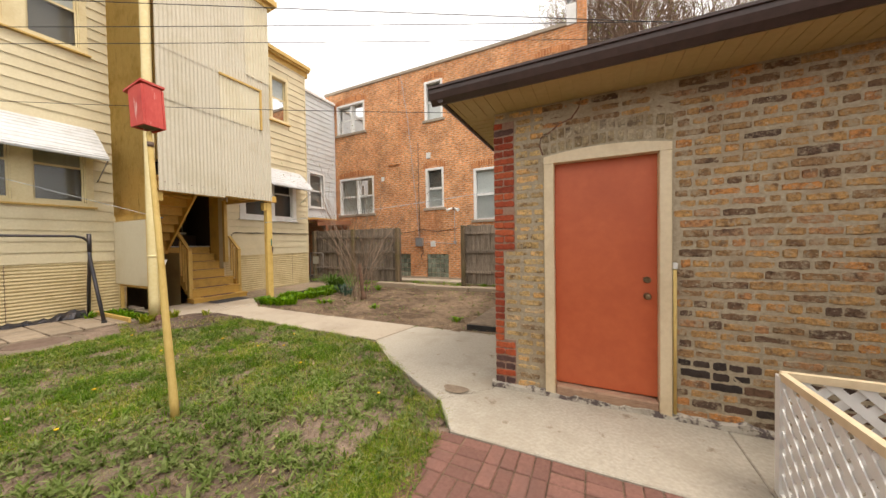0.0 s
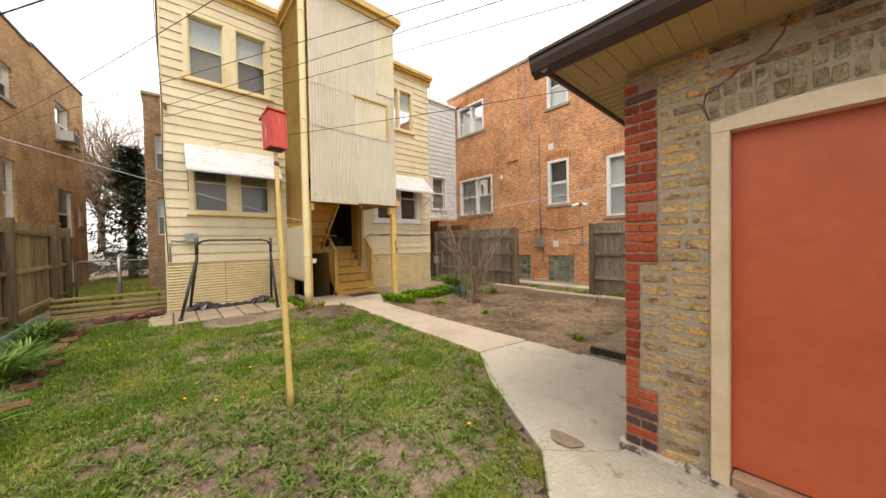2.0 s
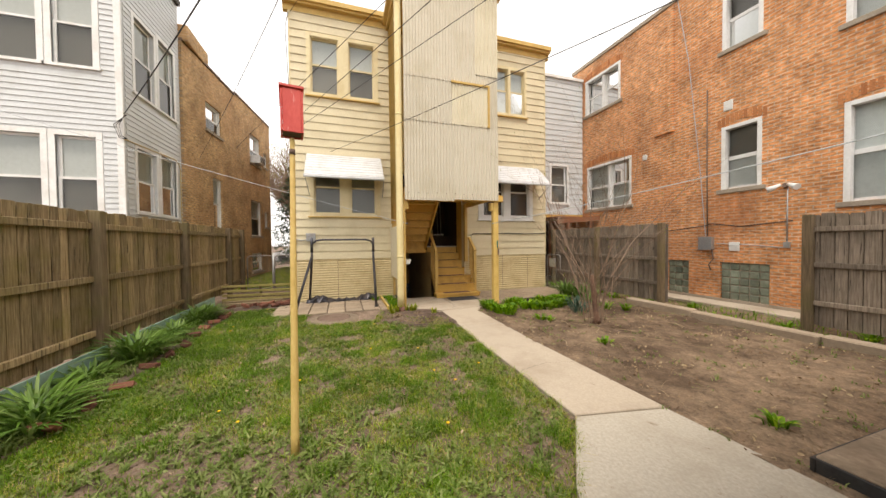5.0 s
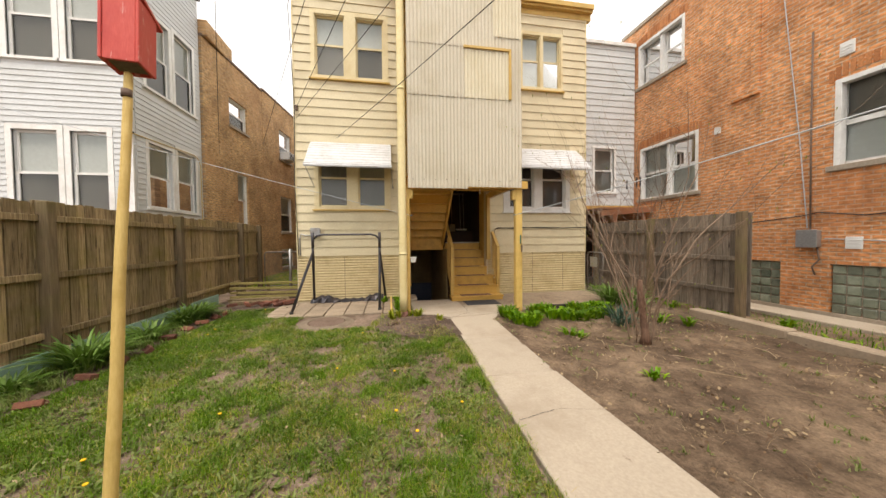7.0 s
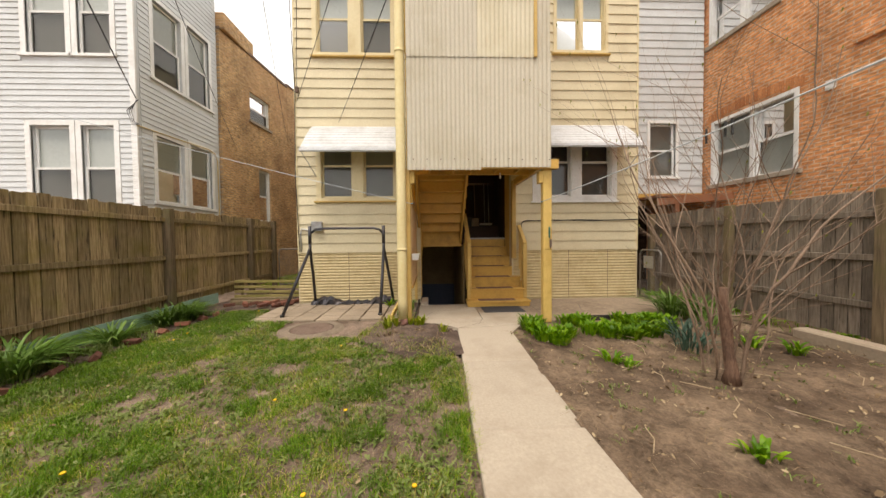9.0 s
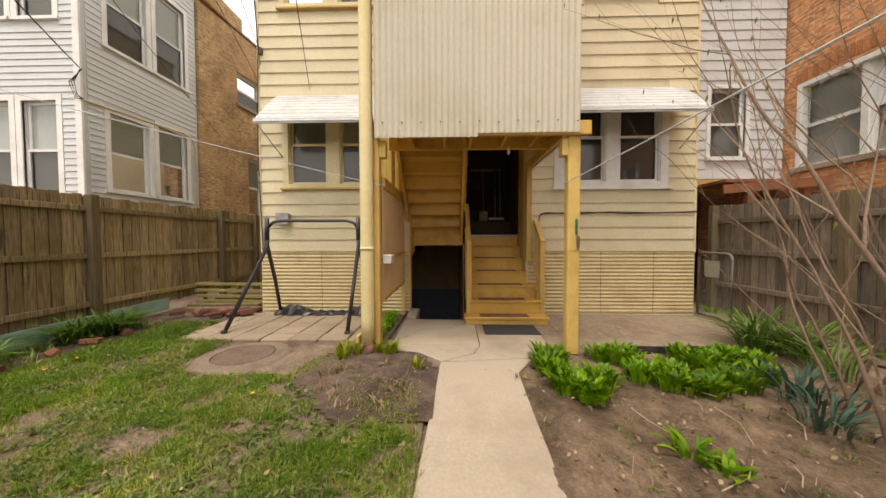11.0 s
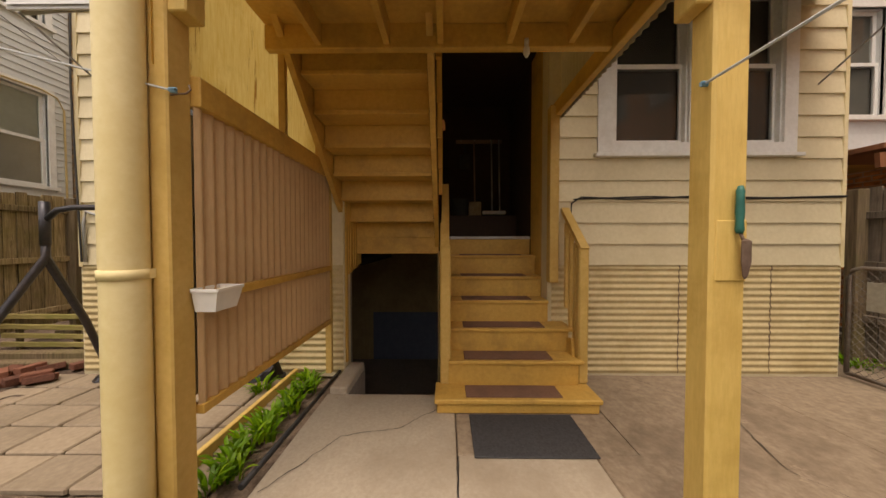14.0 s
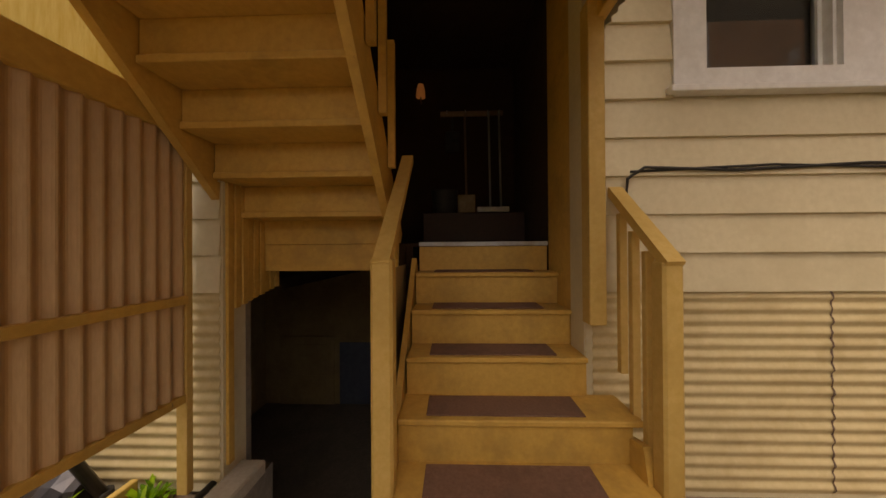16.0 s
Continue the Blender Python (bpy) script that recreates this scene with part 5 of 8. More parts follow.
beam(bm, (-10.2, 8.75, 2.3), (-10.0, 10.45, 2.42), 0.05, 0.16)
part("beam", bm, M_DECK, deck)
part("decking", soft_box(-10.9, -10.15, 8.75, 10.5, 2.42, 2.48, 0.004), M_DECK, deck)
for y in (9.2, 10.2):
    part("post", soft_box(-10.25, -10.13, y - 0.06, y + 0.06, 0, 2.3, 0.006), M_DECK, deck)
# passage closing walls; the one under the wing is near-black to paint shade
whole("wall_passage", soft_box(-16.2, -16.0, 8.07, 8.72, 0, 7.7), M_WHITE, "white wall closing the side passage", "wall", kind="structure")
whole("wall_under_wing", soft_box(-13.2, -13.0, 8.72, 10.5, 0, 2.5), M_DEEPSHADE, "near-black wall standing for the shade under the white wing", "wall", kind="structure")
whole("wall_behind_wing", soft_box(-16.2, -11.46, 10.56, 10.7, 0, 8.0), M_OBRICK, "brick wall closing the passage behind the white wing", "wall", kind="structure")
# ---- awnings ----
def awning(y0, y1, zb, zf, reach, name="window_awning"):
    aw = thing(name, (FX, (y0 + y1) / 2, zf), "white ribbed aluminium window awning with a scalloped edge", "awning", "window awnings")
    n = 9
    for i in range(n):
        a, b = i / n, (i + 1) / n
        bm = bmesh.new()

        def at(s):
            return FX + 0.03 + reach * s, zb + (zf - zb) * (s ** 1.15)

        (xa, za), (xb, zb2) = at(a), at(b + 0.05)
        vs = []
        for x, z in ((xa, za - 0.012), (xb, zb2 + 0.004)):
            for y in (y0 + 0.01, y1 - 0.01):
                vs.append((x, y, z))
        lo = [(x, y, z - 0.012) for x, y, z in vs]
        v = [bm.verts.new(p) for p in (vs[0], vs[1], vs[3], vs[2], lo[0], lo[1], lo[3], lo[2])]
        for f in BOXF:
            bm.faces.new([v[k] for k in f])
        part("slat", bm, M_AWN, aw)
    part("valance", soft_box(FX + 0.03 + reach, FX + 0.05 + reach, y0, y1, zf - 0.075, zf + 0.01, 0.004), M_AWN, aw)
    for y in (y0 + 0.02, y1 - 0.02):
        bm = bmesh.new()
        tri = [(FX + 0.01, zb - 0.02), (FX + 0.03 + reach, zf - 0.01), (FX + 0.03 + reach * 0.9, zf - 0.06), (FX + 0.01, zb - 0.22)]
        A = [bm.verts.new((x, y - 0.006, z)) for x, z in tri]
        B = [bm.verts.new((x, y + 0.006, z)) for x, z in tri]
        bm.faces.new(A)
        bm.faces.new(B[::-1])
        for i in range(4):
            bm.faces.new((A[i], A[(i + 1) % 4], B[(i + 1) % 4], B[i]))
        part("cheek", bm, M_AWN, aw)
        bm = bmesh.new()
        tube(bm, [(FX + 0.03, y + 0.05, zf - 0.42), (FX + reach, y + 0.01, zf - 0.06)], 0.009, 6)
        part("arm", bm, M_STEEL, aw)


awning(0.6, 2.55, 4.0, 3.3, 0.72)
awning(5.42, 7.72, 4.05, 3.4, 0.72)

# ---- swing frame on the patio ----
swing = thing("swing_frame", (-9.2, 1.3, 0), "dark steel A-frame of a garden swing without its seat", "swing frame")
for y, fy, by in ((0.75, 0.43, 0.62), (2.24, 2.24, 2.36)):
    for fx, ty in ((-8.68, fy), (-9.85, by)):
        bm = bmesh.new()
        tube(bm, [(fx, ty, 0.03), ((fx - 9.25) / 2 - 0.02, (ty + y) / 2, 0.68), (-9.25, y, 1.28), (-9.25, y, 1.42)], 0.03, 10)
        part("leg", bm, M_IRON, swing)
        bm = bmesh.new()
        tube(bm, [(fx, ty, 0.02), (fx, ty, 0.07)], 0.042, 10)
        part("foot_cap", bm, M_BLACKPL, swing)
    bm = bmesh.new()
    tube(bm, [(-9.25, y, 1.38), (-9.25, y, 1.74)], 0.034, 10)
    part("upright", bm, M_IRON, swing)
bm = bmesh.new()
tube(bm, [(-9.25, 0.75, 1.58), (-9.25, 0.86, 1.67), (-9.25, 1.0, 1.69), (-9.25, 2.05, 1.69), (-9.25, 2.16, 1.66), (-9.25, 2.24, 1.57)], 0.024, 10)
part("top_bar", bm, M_IRON, swing)
tarp = bmesh.new()
n = 26
prev = None
for i in range(n + 1):
    y = 0.55 + 1.75 * i / n
    h = 0.10 + 0.10 * max(0, math.sin(i * 0.33)) + 0.02 * math.sin(i * 2.2)
    ring = [tarp.verts.new(p) for p in ((-9.72 + 0.04 * math.sin(i * 1.7), y, 0.035), (-9.76, y, h * 0.7), (-9.84, y, h), (-9.9, y, 0.035))]
    if prev:
        for k in range(4):
            tarp.faces.new((prev[k], prev[(k + 1) % 4], ring[(k + 1) % 4], ring[k]))
    else:
        tarp.faces.new(ring)
    prev = ring
tarp.faces.new(prev[::-1])
whole("folded_swing_canopy", tarp, M_IRON, "crumpled dark grey canopy lying against the corrugated skirt", "canopy", (-9.8, 1.4, 0.03))

# ---- birdhouse on a pole ----
BIRD = Vector((-3.745, 1.1, 2.49))
bird = thing("birdhouse", (-3.49, 1.11, 0), "faded red wooden birdhouse on a thin leaning yellow pole", "birdhouse")
bm = bmesh.new()
tube(bm, [(-3.485 - 0.0200 * k + 0.004 * math.sin(k), 1.11 - 0.0008 * k, -0.05 + 0.1925 * k) for k in range(14)], [0.031 - 0.0009 * k + 0.0008 * math.sin(k * 2.3) for k in range(14)], 16)
part("pole", bm, M_POLE, bird)
bm = bmesh.new()
tube(bm, [(-3.725, 1.1, 2.32), (-3.728, 1.1, 2.36)], 0.023, 12)
part("collar", bm, M_RUST, bird)
turn = pose(BIRD.x, BIRD.y, BIRD.z, 0, -4, 9) @ Matrix.Diagonal((1.1, 1.1, 1.04, 1))
# four boards round a hollow, the side boards overlapping the ends
for a0, a1, b0, b1, top in ((-0.076, 0.076, -0.076, -0.062, 0.315), (-0.076, 0.076, 0.062, 0.076, 0.315), (-0.072, -0.058, -0.0615, 0.0615, 0.30), (0.058, 0.072, -0.0615, 0.0615, 0.325)):
    part("board", soft_box(a0, a1, b0, b1, -0.012, top, 0.003, turn), M_RED, bird)
part("floor", soft_box(-0.0575, 0.0575, -0.0615, 0.0615, 0.0, 0.014, 0.002, turn), M_RUST, bird, "dark weathered floor board")
bm = bmesh.new()
prof = [(-0.12, 0.285), (0.082, 0.335), (0.082, 0.352), (-0.12, 0.302)]
A = [bm.verts.new(turn @ Vector((y, -0.082, z))) for y, z in prof]
B = [bm.verts.new(turn @ Vector((y, 0.082, z))) for y, z in prof]
bm.faces.new(A)
bm.faces.new(B[::-1])
for i in range(4):
    bm.faces.new((A[i], A[(i + 1) % 4], B[(i + 1) % 4], B[i]))
part("roof", bm, M_RED, bird)
# black disc stands for the dark of the entrance hole
bm = bmesh.new()
tube(bm, [turn @ Vector((-0.0745, 0.0, 0.19)), turn @ Vector((-0.07, 0.0, 0.19))], 0.02, 12)
part("entrance", bm, M_BLACKPL, bird)

# ---- mats, boxes, tools ----
whole("door_mat", soft_box(-9.17, -8.68, 4.22, 5.02, WZ + 0.002, WZ + 0.014, 0.004), M_RUBBER, "black rubber door mat before the wooden steps", "mat", (-8.9, 4.6, WZ))
tub = thing("plastic_tub", (-8.21, 2.95, 1.09), "white plastic tub hung on the ribbed screen", "tub")
bm = bmesh.new()
lo = [(-8.285, 2.89), (-8.14, 2.89), (-8.14, 2.985), (-8.285, 2.985)]
hi = [(-8.305, 2.885), (-8.125, 2.885), (-8.125, 3.005), (-8.305, 3.005)]
L0 = [bm.verts.new((x, y, 1.09)) for x, y in lo]
H0 = [bm.verts.new((x, y, 1.19)) for x, y in hi]
L1 = [bm.verts.new((x * 0.985 - 8.21 * 0.015, y, 1.094)) for x, y in lo]
H1 = [bm.verts.new((x * 0.97 - 8.21 * 0.03, y + (0.004 if y < 2.95 else -0.004), 1.19)) for x, y in hi]
for i in range(4):
    j = (i + 1) % 4
    bm.faces.new((L0[i], L0[j], H0[j], H0[i]))
    bm.faces.new((L1[j], L1[i], H1[i], H1[j]))
    bm.faces.new((H0[i], H0[j], H1[j], H1[i]))
bm.faces.new(L0)
bm.faces.new(L1[::-1])
part("tub_body", bm, M_PLASTICW, tub)
bm = bmesh.new()
for a, b in zip(hi, hi[1:] + hi[:1]):
    beam(bm, (*a, 1.19), (*b, 1.19), 0.010, 0.014)
part("rim", bm, M_PLASTICW, tub)
M_TEALDARK = surface("teal_green_grip", ((0.015, 0.12, 0.10), (0.025, 0.16, 0.13)), 0.45, 30, 3, bump=0.1)
trowel = thing("trowel", (-7.98, 5.25, 1.27), "garden trowel with a teal grip hung on the post", "trowel")
bm = bmesh.new()
tube(bm, [(-7.998, 5.215, z) for z in (1.445, 1.46, 1.495, 1.53, 1.57, 1.615, 1.635)], [0.011, 0.0155, 0.013, 0.016, 0.014, 0.015, 0.009], 12)
part("grip", bm, M_TEALDARK, trowel)
bm = bmesh.new()
tube(bm, [(-7.997, 5.217, 1.45), (-7.992, 5.228, 1.41)], 0.006, 8)
prof = [(0.0, 1.425), (0.02, 1.415), (0.02, 1.33), (0.01, 1.275), (0.0, 1.26), (-0.01, 1.275), (-0.02, 1.33), (-0.02, 1.415)]
A = [bm.verts.new((-7.99 + abs(u) * 0.3, 5.232 + u, z)) for u, z in prof]
B = [bm.verts.new((-7.993 + abs(u) * 0.3, 5.232 + u, z)) for u, z in prof]
bm.faces.new(A)
bm.faces.new(B[::-1])
for i in range(8):
    bm.faces.new((A[i], A[(i + 1) % 8], B[(i + 1) % 8], B[i]))
part("blade", bm, M_RUST, trowel, "rusty steel blade")

# electric meter box and cables on the yellow house
meter = thing("junction_box", (FX + 0.06, 0.69, 1.65), "grey metal junction box with conduit", "junction box")
part("box_body", soft_box(FX + 0.012, FX + 0.12, 0.58, 0.79, 1.67, 1.86, 0.01), M_STEEL, meter)
part("box_lid", soft_box(FX + 0.12, FX + 0.135, 0.57, 0.80, 1.66, 1.87, 0.004), M_STEEL, meter)
bm = bmesh.new()
tube(bm, [(FX + 0.04, 0.58, 1.7), (FX + 0.04, 0.45, 1.68), (FX + 0.04, 0.33, 1.72), (FX + 0.04, 0.3, 1.6), (FX + 0.04, 0.31, 1.2)], 0.014, 8)
part("conduit", bm, M_STEEL, meter)


def cable(name, pts, r, label, mat=None, sag=0.0, n=24):
    """A cable through pts; with two points it hangs with the given sag."""
    if len(pts) == 2:
        a, b = Vector(pts[0]), Vector(pts[1])
        pts = [a.lerp(b, i / n) - Vector((0, 0, sag * 4 * (i / n) * (1 - i / n))) for i in range(n + 1)]
    bm = bmesh.new()
    tube(bm, pts, r, 5)
    return whole(name, bm, mat or M_WIRE, label, "cable", pts[0])


cable("wall_cable", [(FX + 0.03, 5.3, 1.62), (FX + 0.035, 5.31, 1.8), (FX + 0.04, 5.4, 1.86), (FX + 0.035, 5.9, 1.84), (FX + 0.035, 6.6, 1.87), (FX + 0.035, 7.3, 1.85), (FX + 0.035, 8.06, 1.87)], 0.009, "black cable stapled along the clapboards")
cable("wall_cable", [(FX + 0.03, 5.33, 1.84), (FX + 0.034, 6.1, 1.868), (FX + 0.034, 6.9, 1.84), (FX + 0.034, 8.05, 1.86)], 0.007, "black cable stapled along the clapboards")
cable("corner_cable", [(FX + 0.04, 0.24, 7.6), (FX + 0.05, 0.16, 7.2), (FX + 0.04, 0.25, 4.8), (FX + 0.05, 0.22, 3.0), (FX + 0.04, 0.27, 1.2)], 0.009, "black service cable running down the house corner")

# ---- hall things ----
# red-brown paint taken far down so its colour carries the hall's shade
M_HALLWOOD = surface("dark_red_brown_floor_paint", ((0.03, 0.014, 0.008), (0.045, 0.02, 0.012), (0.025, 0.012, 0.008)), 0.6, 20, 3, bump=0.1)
part("hall_step", soft_box(-11.9, -11.35, 4.03, 5.08, 1.47, 1.8, 0.01), M_HALLWOOD, hall, "red-brown painted step, darkened in colour for the hall's shade")
rack = thing("tool_rack", (-11.88, 4.55, 3.0), "wooden tool rail screwed to the hall wall", "rack")
part("rail", soft_box(-11.898, -11.87, 4.2, 4.95, 3.02, 3.08, 0.004), M_BARK, rack)
for y in (4.28, 4.5, 4.76, 4.9):
    bm = bmesh.new()
    tube(bm, [(-11.87, y, 3.05), (-11.83, y, 3.05), (-11.82, y, 3.07)], 0.005, 6)
    part("peg", bm, M_STEEL, rack)
broom = thing("broom", (-11.78, 4.5, 1.8), "old broom standing against the hall wall", "broom")
bm = bmesh.new()
tube(bm, [(-11.76, 4.5, 2.04), (-11.84, 4.49, 3.04)], 0.013, 8)
part("handle", bm, M_BARK, broom)
part("bristles", soft_box(-11.8, -11.72, 4.4, 4.6, 1.8, 2.05, 0.01), M_TWIG, broom)
brush = thing("floor_brush", (-11.7, 4.8, 1.8), "floor brush with a long steel handle standing in the hall", "brush")
for y in (4.77, 4.89):
    bm = bmesh.new()
    tube(bm, [(-11.7, y, 1.9), (-11.82, y, 3.05)], 0.012, 8)
    part("handle", bm, M_STEEL, brush)
part("brush_head", soft_box(-11.74, -11.66, 4.62, 4.98, 1.8, 1.84, 0.008), M_BLACKPL, brush)
part("brush_back", soft_box(-11.735, -11.665, 4.62, 4.98, 1.845, 1.9, 0.006), M_WHITEPAINT, brush)
pan = thing("dustpan", (-11.86, 4.34, 2.6), "black dustpan hanging on the hall wall", "dustpan")
part("pan", soft_box(-11.895, -11.86, 4.26, 4.43, 2.6, 2.84, 0.01), M_BLACKPL, pan)
part("grip", soft_box(-11.89, -11.87, 4.33, 4.36, 2.84, 3.0, 0.006), M_BLACKPL, pan)
bucket = thing("bucket", (-11.6, 4.25, 1.8), "dark plastic bucket on the hall step", "bucket")
bm = bmesh.new()
tube(bm, [(-11.6, 4.25, 1.8), (-11.6, 4.25, 2.06)], [0.12, 0.15], 20, False)
tube(bm, [(-11.6, 4.25, 1.805), (-11.6, 4.25, 1.81)], 0.12, 20)
part("pail", bm, M_WIRE, bucket)
bm = bmesh.new()
tube(bm, [(-11.6 + 0.15 * math.cos(t), 4.25 + 0.15 * math.sin(t), 2.06) for t in [6.283 * k / 20 for k in range(21)]], 0.006, 6)
part("rim", bm, M_WIRE, bucket)
M_GLOW = bpy.data.materials.new("warm_lamp_shade")
M_GLOW.use_nodes = True
glow = M_GLOW.node_tree.nodes["Principled BSDF"]
glow.inputs["Base Color"].default_value = (0.6, 0.3, 0.12, 1)
glow.inputs["Emission Color"].default_value = (1.0, 0.36, 0.1, 1)
glow.inputs["Emission Strength"].default_value = 0.06
sconce = thing("wall_lamp", (-11.86, 3.97, 3.17), "small dim wall lamp with a warm orange shade", "lamp")
bm = bmesh.new()
tube(bm, [(-11.895, 3.97, 3.19), (-11.84, 3.97, 3.19), (-11.82, 3.97, 3.23)], 0.01, 8)
part("arm", bm, M_RUST, sconce)
bm = bmesh.new()
tube(bm, [(-11.82, 3.97, 3.23), (-11.82, 3.97, 3.31), (-11.82, 3.97, 3.38)], [0.055, 0.05, 0.034], 14)
part("shade", bm, M_GLOW, sconce, "glowing orange shade")
bulb = thing("hanging_lamp", (-8.9, 4.55, 2.5), "small unlit lamp hanging under the porch landing", "lamp")
bm = bmesh.new()
tube(bm, [(-8.75, 4.55, 2.7), (-8.75, 4.55, 2.66)], 0.014, 8)
part("socket", bm, M_PLASTICW, bulb)
bm = bmesh.new()
tube(bm, [(-8.75, 4.55, 2.66), (-8.75, 4.55, 2.64), (-8.75, 4.55, 2.61), (-8.75, 4.55, 2.585)], [0.012, 0.02, 0.021, 0.008], 10)
part("bulb", bm, M_PLASTICW, bulb)

# ---- chain-link gates ----
M_GATE = surface("rust_stained_galvanised_tube", ((0.17, 0.15, 0.13), (0.27, 0.25, 0.23), (0.16, 0.1, 0.07)), 0.6, 30, 6.0, bump=0.1, metal=0.4)


def chain_gate(name, m, w, h, label, plate=False):
    """A tube frame with a woven wire fill; local x along, z up."""
    g = thing(name, m.translation, label, "gate")
    bm = bmesh.new()
    r = 0.09
    pts = [(0, 0, 0), (0, 0, h - r), (r * 0.3, 0, h - r * 0.3), (r, 0, h), (w - r, 0, h), (w - r * 0.3, 0, h - r * 0.3), (w, 0, h - r), (w, 0, 0), (0, 0, 0)]
    tube(bm, [m @ Vector(p) for p in pts], 0.02, 8)
    part("gate_frame", bm, M_GATE, g)
    bm = bmesh.new()
    s = 0.075
    k = -h
    while k < w:
        for sg in (1, -1):
            a0 = max(0, k)
            a1 = min(w, k + h)
            if a1 - a0 > 0.02:
                z0, z1 = (a0 - k, a1 - k) if sg > 0 else (h - (a0 - k), h - (a1 - k))
                tube(bm, [m @ Vector((a0, 0.004 * sg, z0)), m @ Vector((a1, 0.004 * sg, z1))], 0.0022, 4, False)
        k += s
    part("wire_mesh", bm, M_GATE, g)
    if plate:
        part("plate", soft_box(w * 0.22, w * 0.68, -0.02, -0.012, h * 0.62, h * 0.88, 0.003, m), M_STEEL, g, "plain metal plate")
    return g


chain_gate("chain_link_gate", pose(-9.92, 8.13, 0.07, 0, 0, 0), 0.66, 1.08, "rusty chain-link gate swung open beside the house", True)
chain_gate("chain_link_gate", pose(-12.75, -1.55, 0.1, 0, 0, 90), 0.75, 1.1, "galvanised chain-link gate across the gangway")
chain_gate("chain_link_gate", pose(-12.75, -0.74, 0.1, 0, 0, 90), 0.9, 1.1, "galvanised chain-link gate across the gangway")
gp = thing("gate_post", (-12.75, -0.77, 0), "galvanised steel gate post", "post")
bm = bmesh.new()
tube(bm, [(-12.75, -0.77, 0), (-12.75, -0.77, 1.3)], 0.035, 10)
part("pipe", bm, M_STEEL, gp)

# ---- timbers and rubble at the gangway ----
M_MOSSY = surface("mossy_slat_wood", ((0.20, 0.16, 0.05), (0.38, 0.31, 0.12), (0.2, 0.2, 0.045)), 0.9, 16, 2.5, (3, 0.3, 3), 0.5, 0.005)
low = thing("low_slat_fence", (-10.6, -0.75, 0.0), "low mossy slat barrier across the gangway", "fence")
for k, z in enumerate((0.1, 0.21, 0.33, 0.455)):
    bm = bmesh.new()
    beam(bm, (-10.58 - 0.01 * (k % 2), -1.6, z + 0.01), (-10.6, 0.2, z - 0.012 * (k % 3)), 0.032, 0.062)
    bmesh.ops.bevel(bm, geom=bm.edges[:], offset=0.006, segments=1, affect="EDGES")
    part("slat", bm, M_MOSSY, low)
for y in (-1.45, -0.7, 0.08):
    part("stake", soft_box(-10.67, -10.617, y - 0.025, y + 0.025, 0.0, 0.48, 0.005), M_OLDPOST, low)
for k, (x, ya, yb, z) in enumerate(((-10.05, -1.35, 0.05, 0.05), (-10.3, -1.5, -0.1, 0.07), (-11.2, -1.65, 0.2, 0.08))):
    bm = bmesh.new()
    beam(bm, (x, ya, z), (x - 0.06, yb, z), 0.12, 0.09)
    bmesh.ops.bevel(bm, geom=bm.edges[:], offset=0.012, segments=1, affect="EDGES")
    whole("landscape_timber", bm, M_OLDPOST, "weathered brown landscape timber lying in the gangway", "timber", (x, -0.7, z - 0.05), "landscape timbers")
rnd = random.Random(21)
M_OLDBRICK = tones("weathered_red_border_brick", [(0.0, (0.12, 0.05, 0.035)), (1.0, (0.27, 0.11, 0.07))], 0.9, "object", 40, 0.5)


def loose_brick(x, y, z, a, tilt, label, group):
    m = pose(x, y, z, tilt, 0, a)
    bm = soft_box(-0.1, 0.1, -0.047, 0.047, -0.032, 0.032, 0.006)
    me = mesh_of("border_brick", bm)
    me.materials.append(M_OLDBRICK)
    ob = new("border_brick", me)
    ob.matrix_world = m
    return tagged(ob, label, "brick", group)


x = -2.2
k = 0
while x > -9.4:
    y = -0.72 - 0.03 * math.sin(k * 1.7) - (0.1 if x < -7 else 0.0) - (0.2 if x > -5 else 0.16)
    loose_brick(x, y, 0.045 + rnd.uniform(-0.01, 0.025), 70 + rnd.uniform(-50, 50), rnd.uniform(-50, 50), "old red brick edging the fence bed", "border bricks")
    x -= rnd.uniform(0.3, 0.62)
    k += 1
for k in range(16):
    loose_brick(-9.55 - rnd.uniform(0, 0.5), -1.2 + rnd.uniform(0, 1.35), 0.05 + rnd.uniform(0, 0.05), rnd.uniform(0, 180), rnd.uniform(-20, 20), "loose old brick in a rubble heap", "loose bricks")

# ---- patio, manhole, planter ----
patio = thing("patio", (-9.15, 1.35, 0), "patio of square tan concrete slabs", "patio", kind="structure")
SLABS = {}
for i in range(5):
    for j in range(7):
        key = (i * 7 + j) % 3
        if key not in SLABS:
            SLABS[key] = mesh_of("paving_slab", soft_box(-0.142, 0.142, -0.189, 0.189, -0.03, 0.012 + 0.003 * key, 0.01))
            SLABS[key].materials.append(M_SLAB)
        cx, cy = -8.56 - 0.302 * i, 0.12 + 0.398 * j
        if cx > -9.93 and cy < 2.6:
            piece("paving_slab", SLABS[key], patio, pose(cx, cy, 0.012 + rnd.uniform(-0.004, 0.004), rnd.uniform(-0.6, 0.6), rnd.uniform(-0.6, 0.6), rnd.uniform(-1.2, 1.2)))
M_RING = surface("damp_brown_concrete_ring", ((0.17, 0.13, 0.092), (0.25, 0.195, 0.142), (0.14, 0.105, 0.075)), 0.9, 24, 4.0, bump=0.5)
manhole = thing("manhole", (-7.87, 1.28, 0.0), "rusty iron manhole cover in a concrete ring", "manhole")
bm = bmesh.new()
ring = []
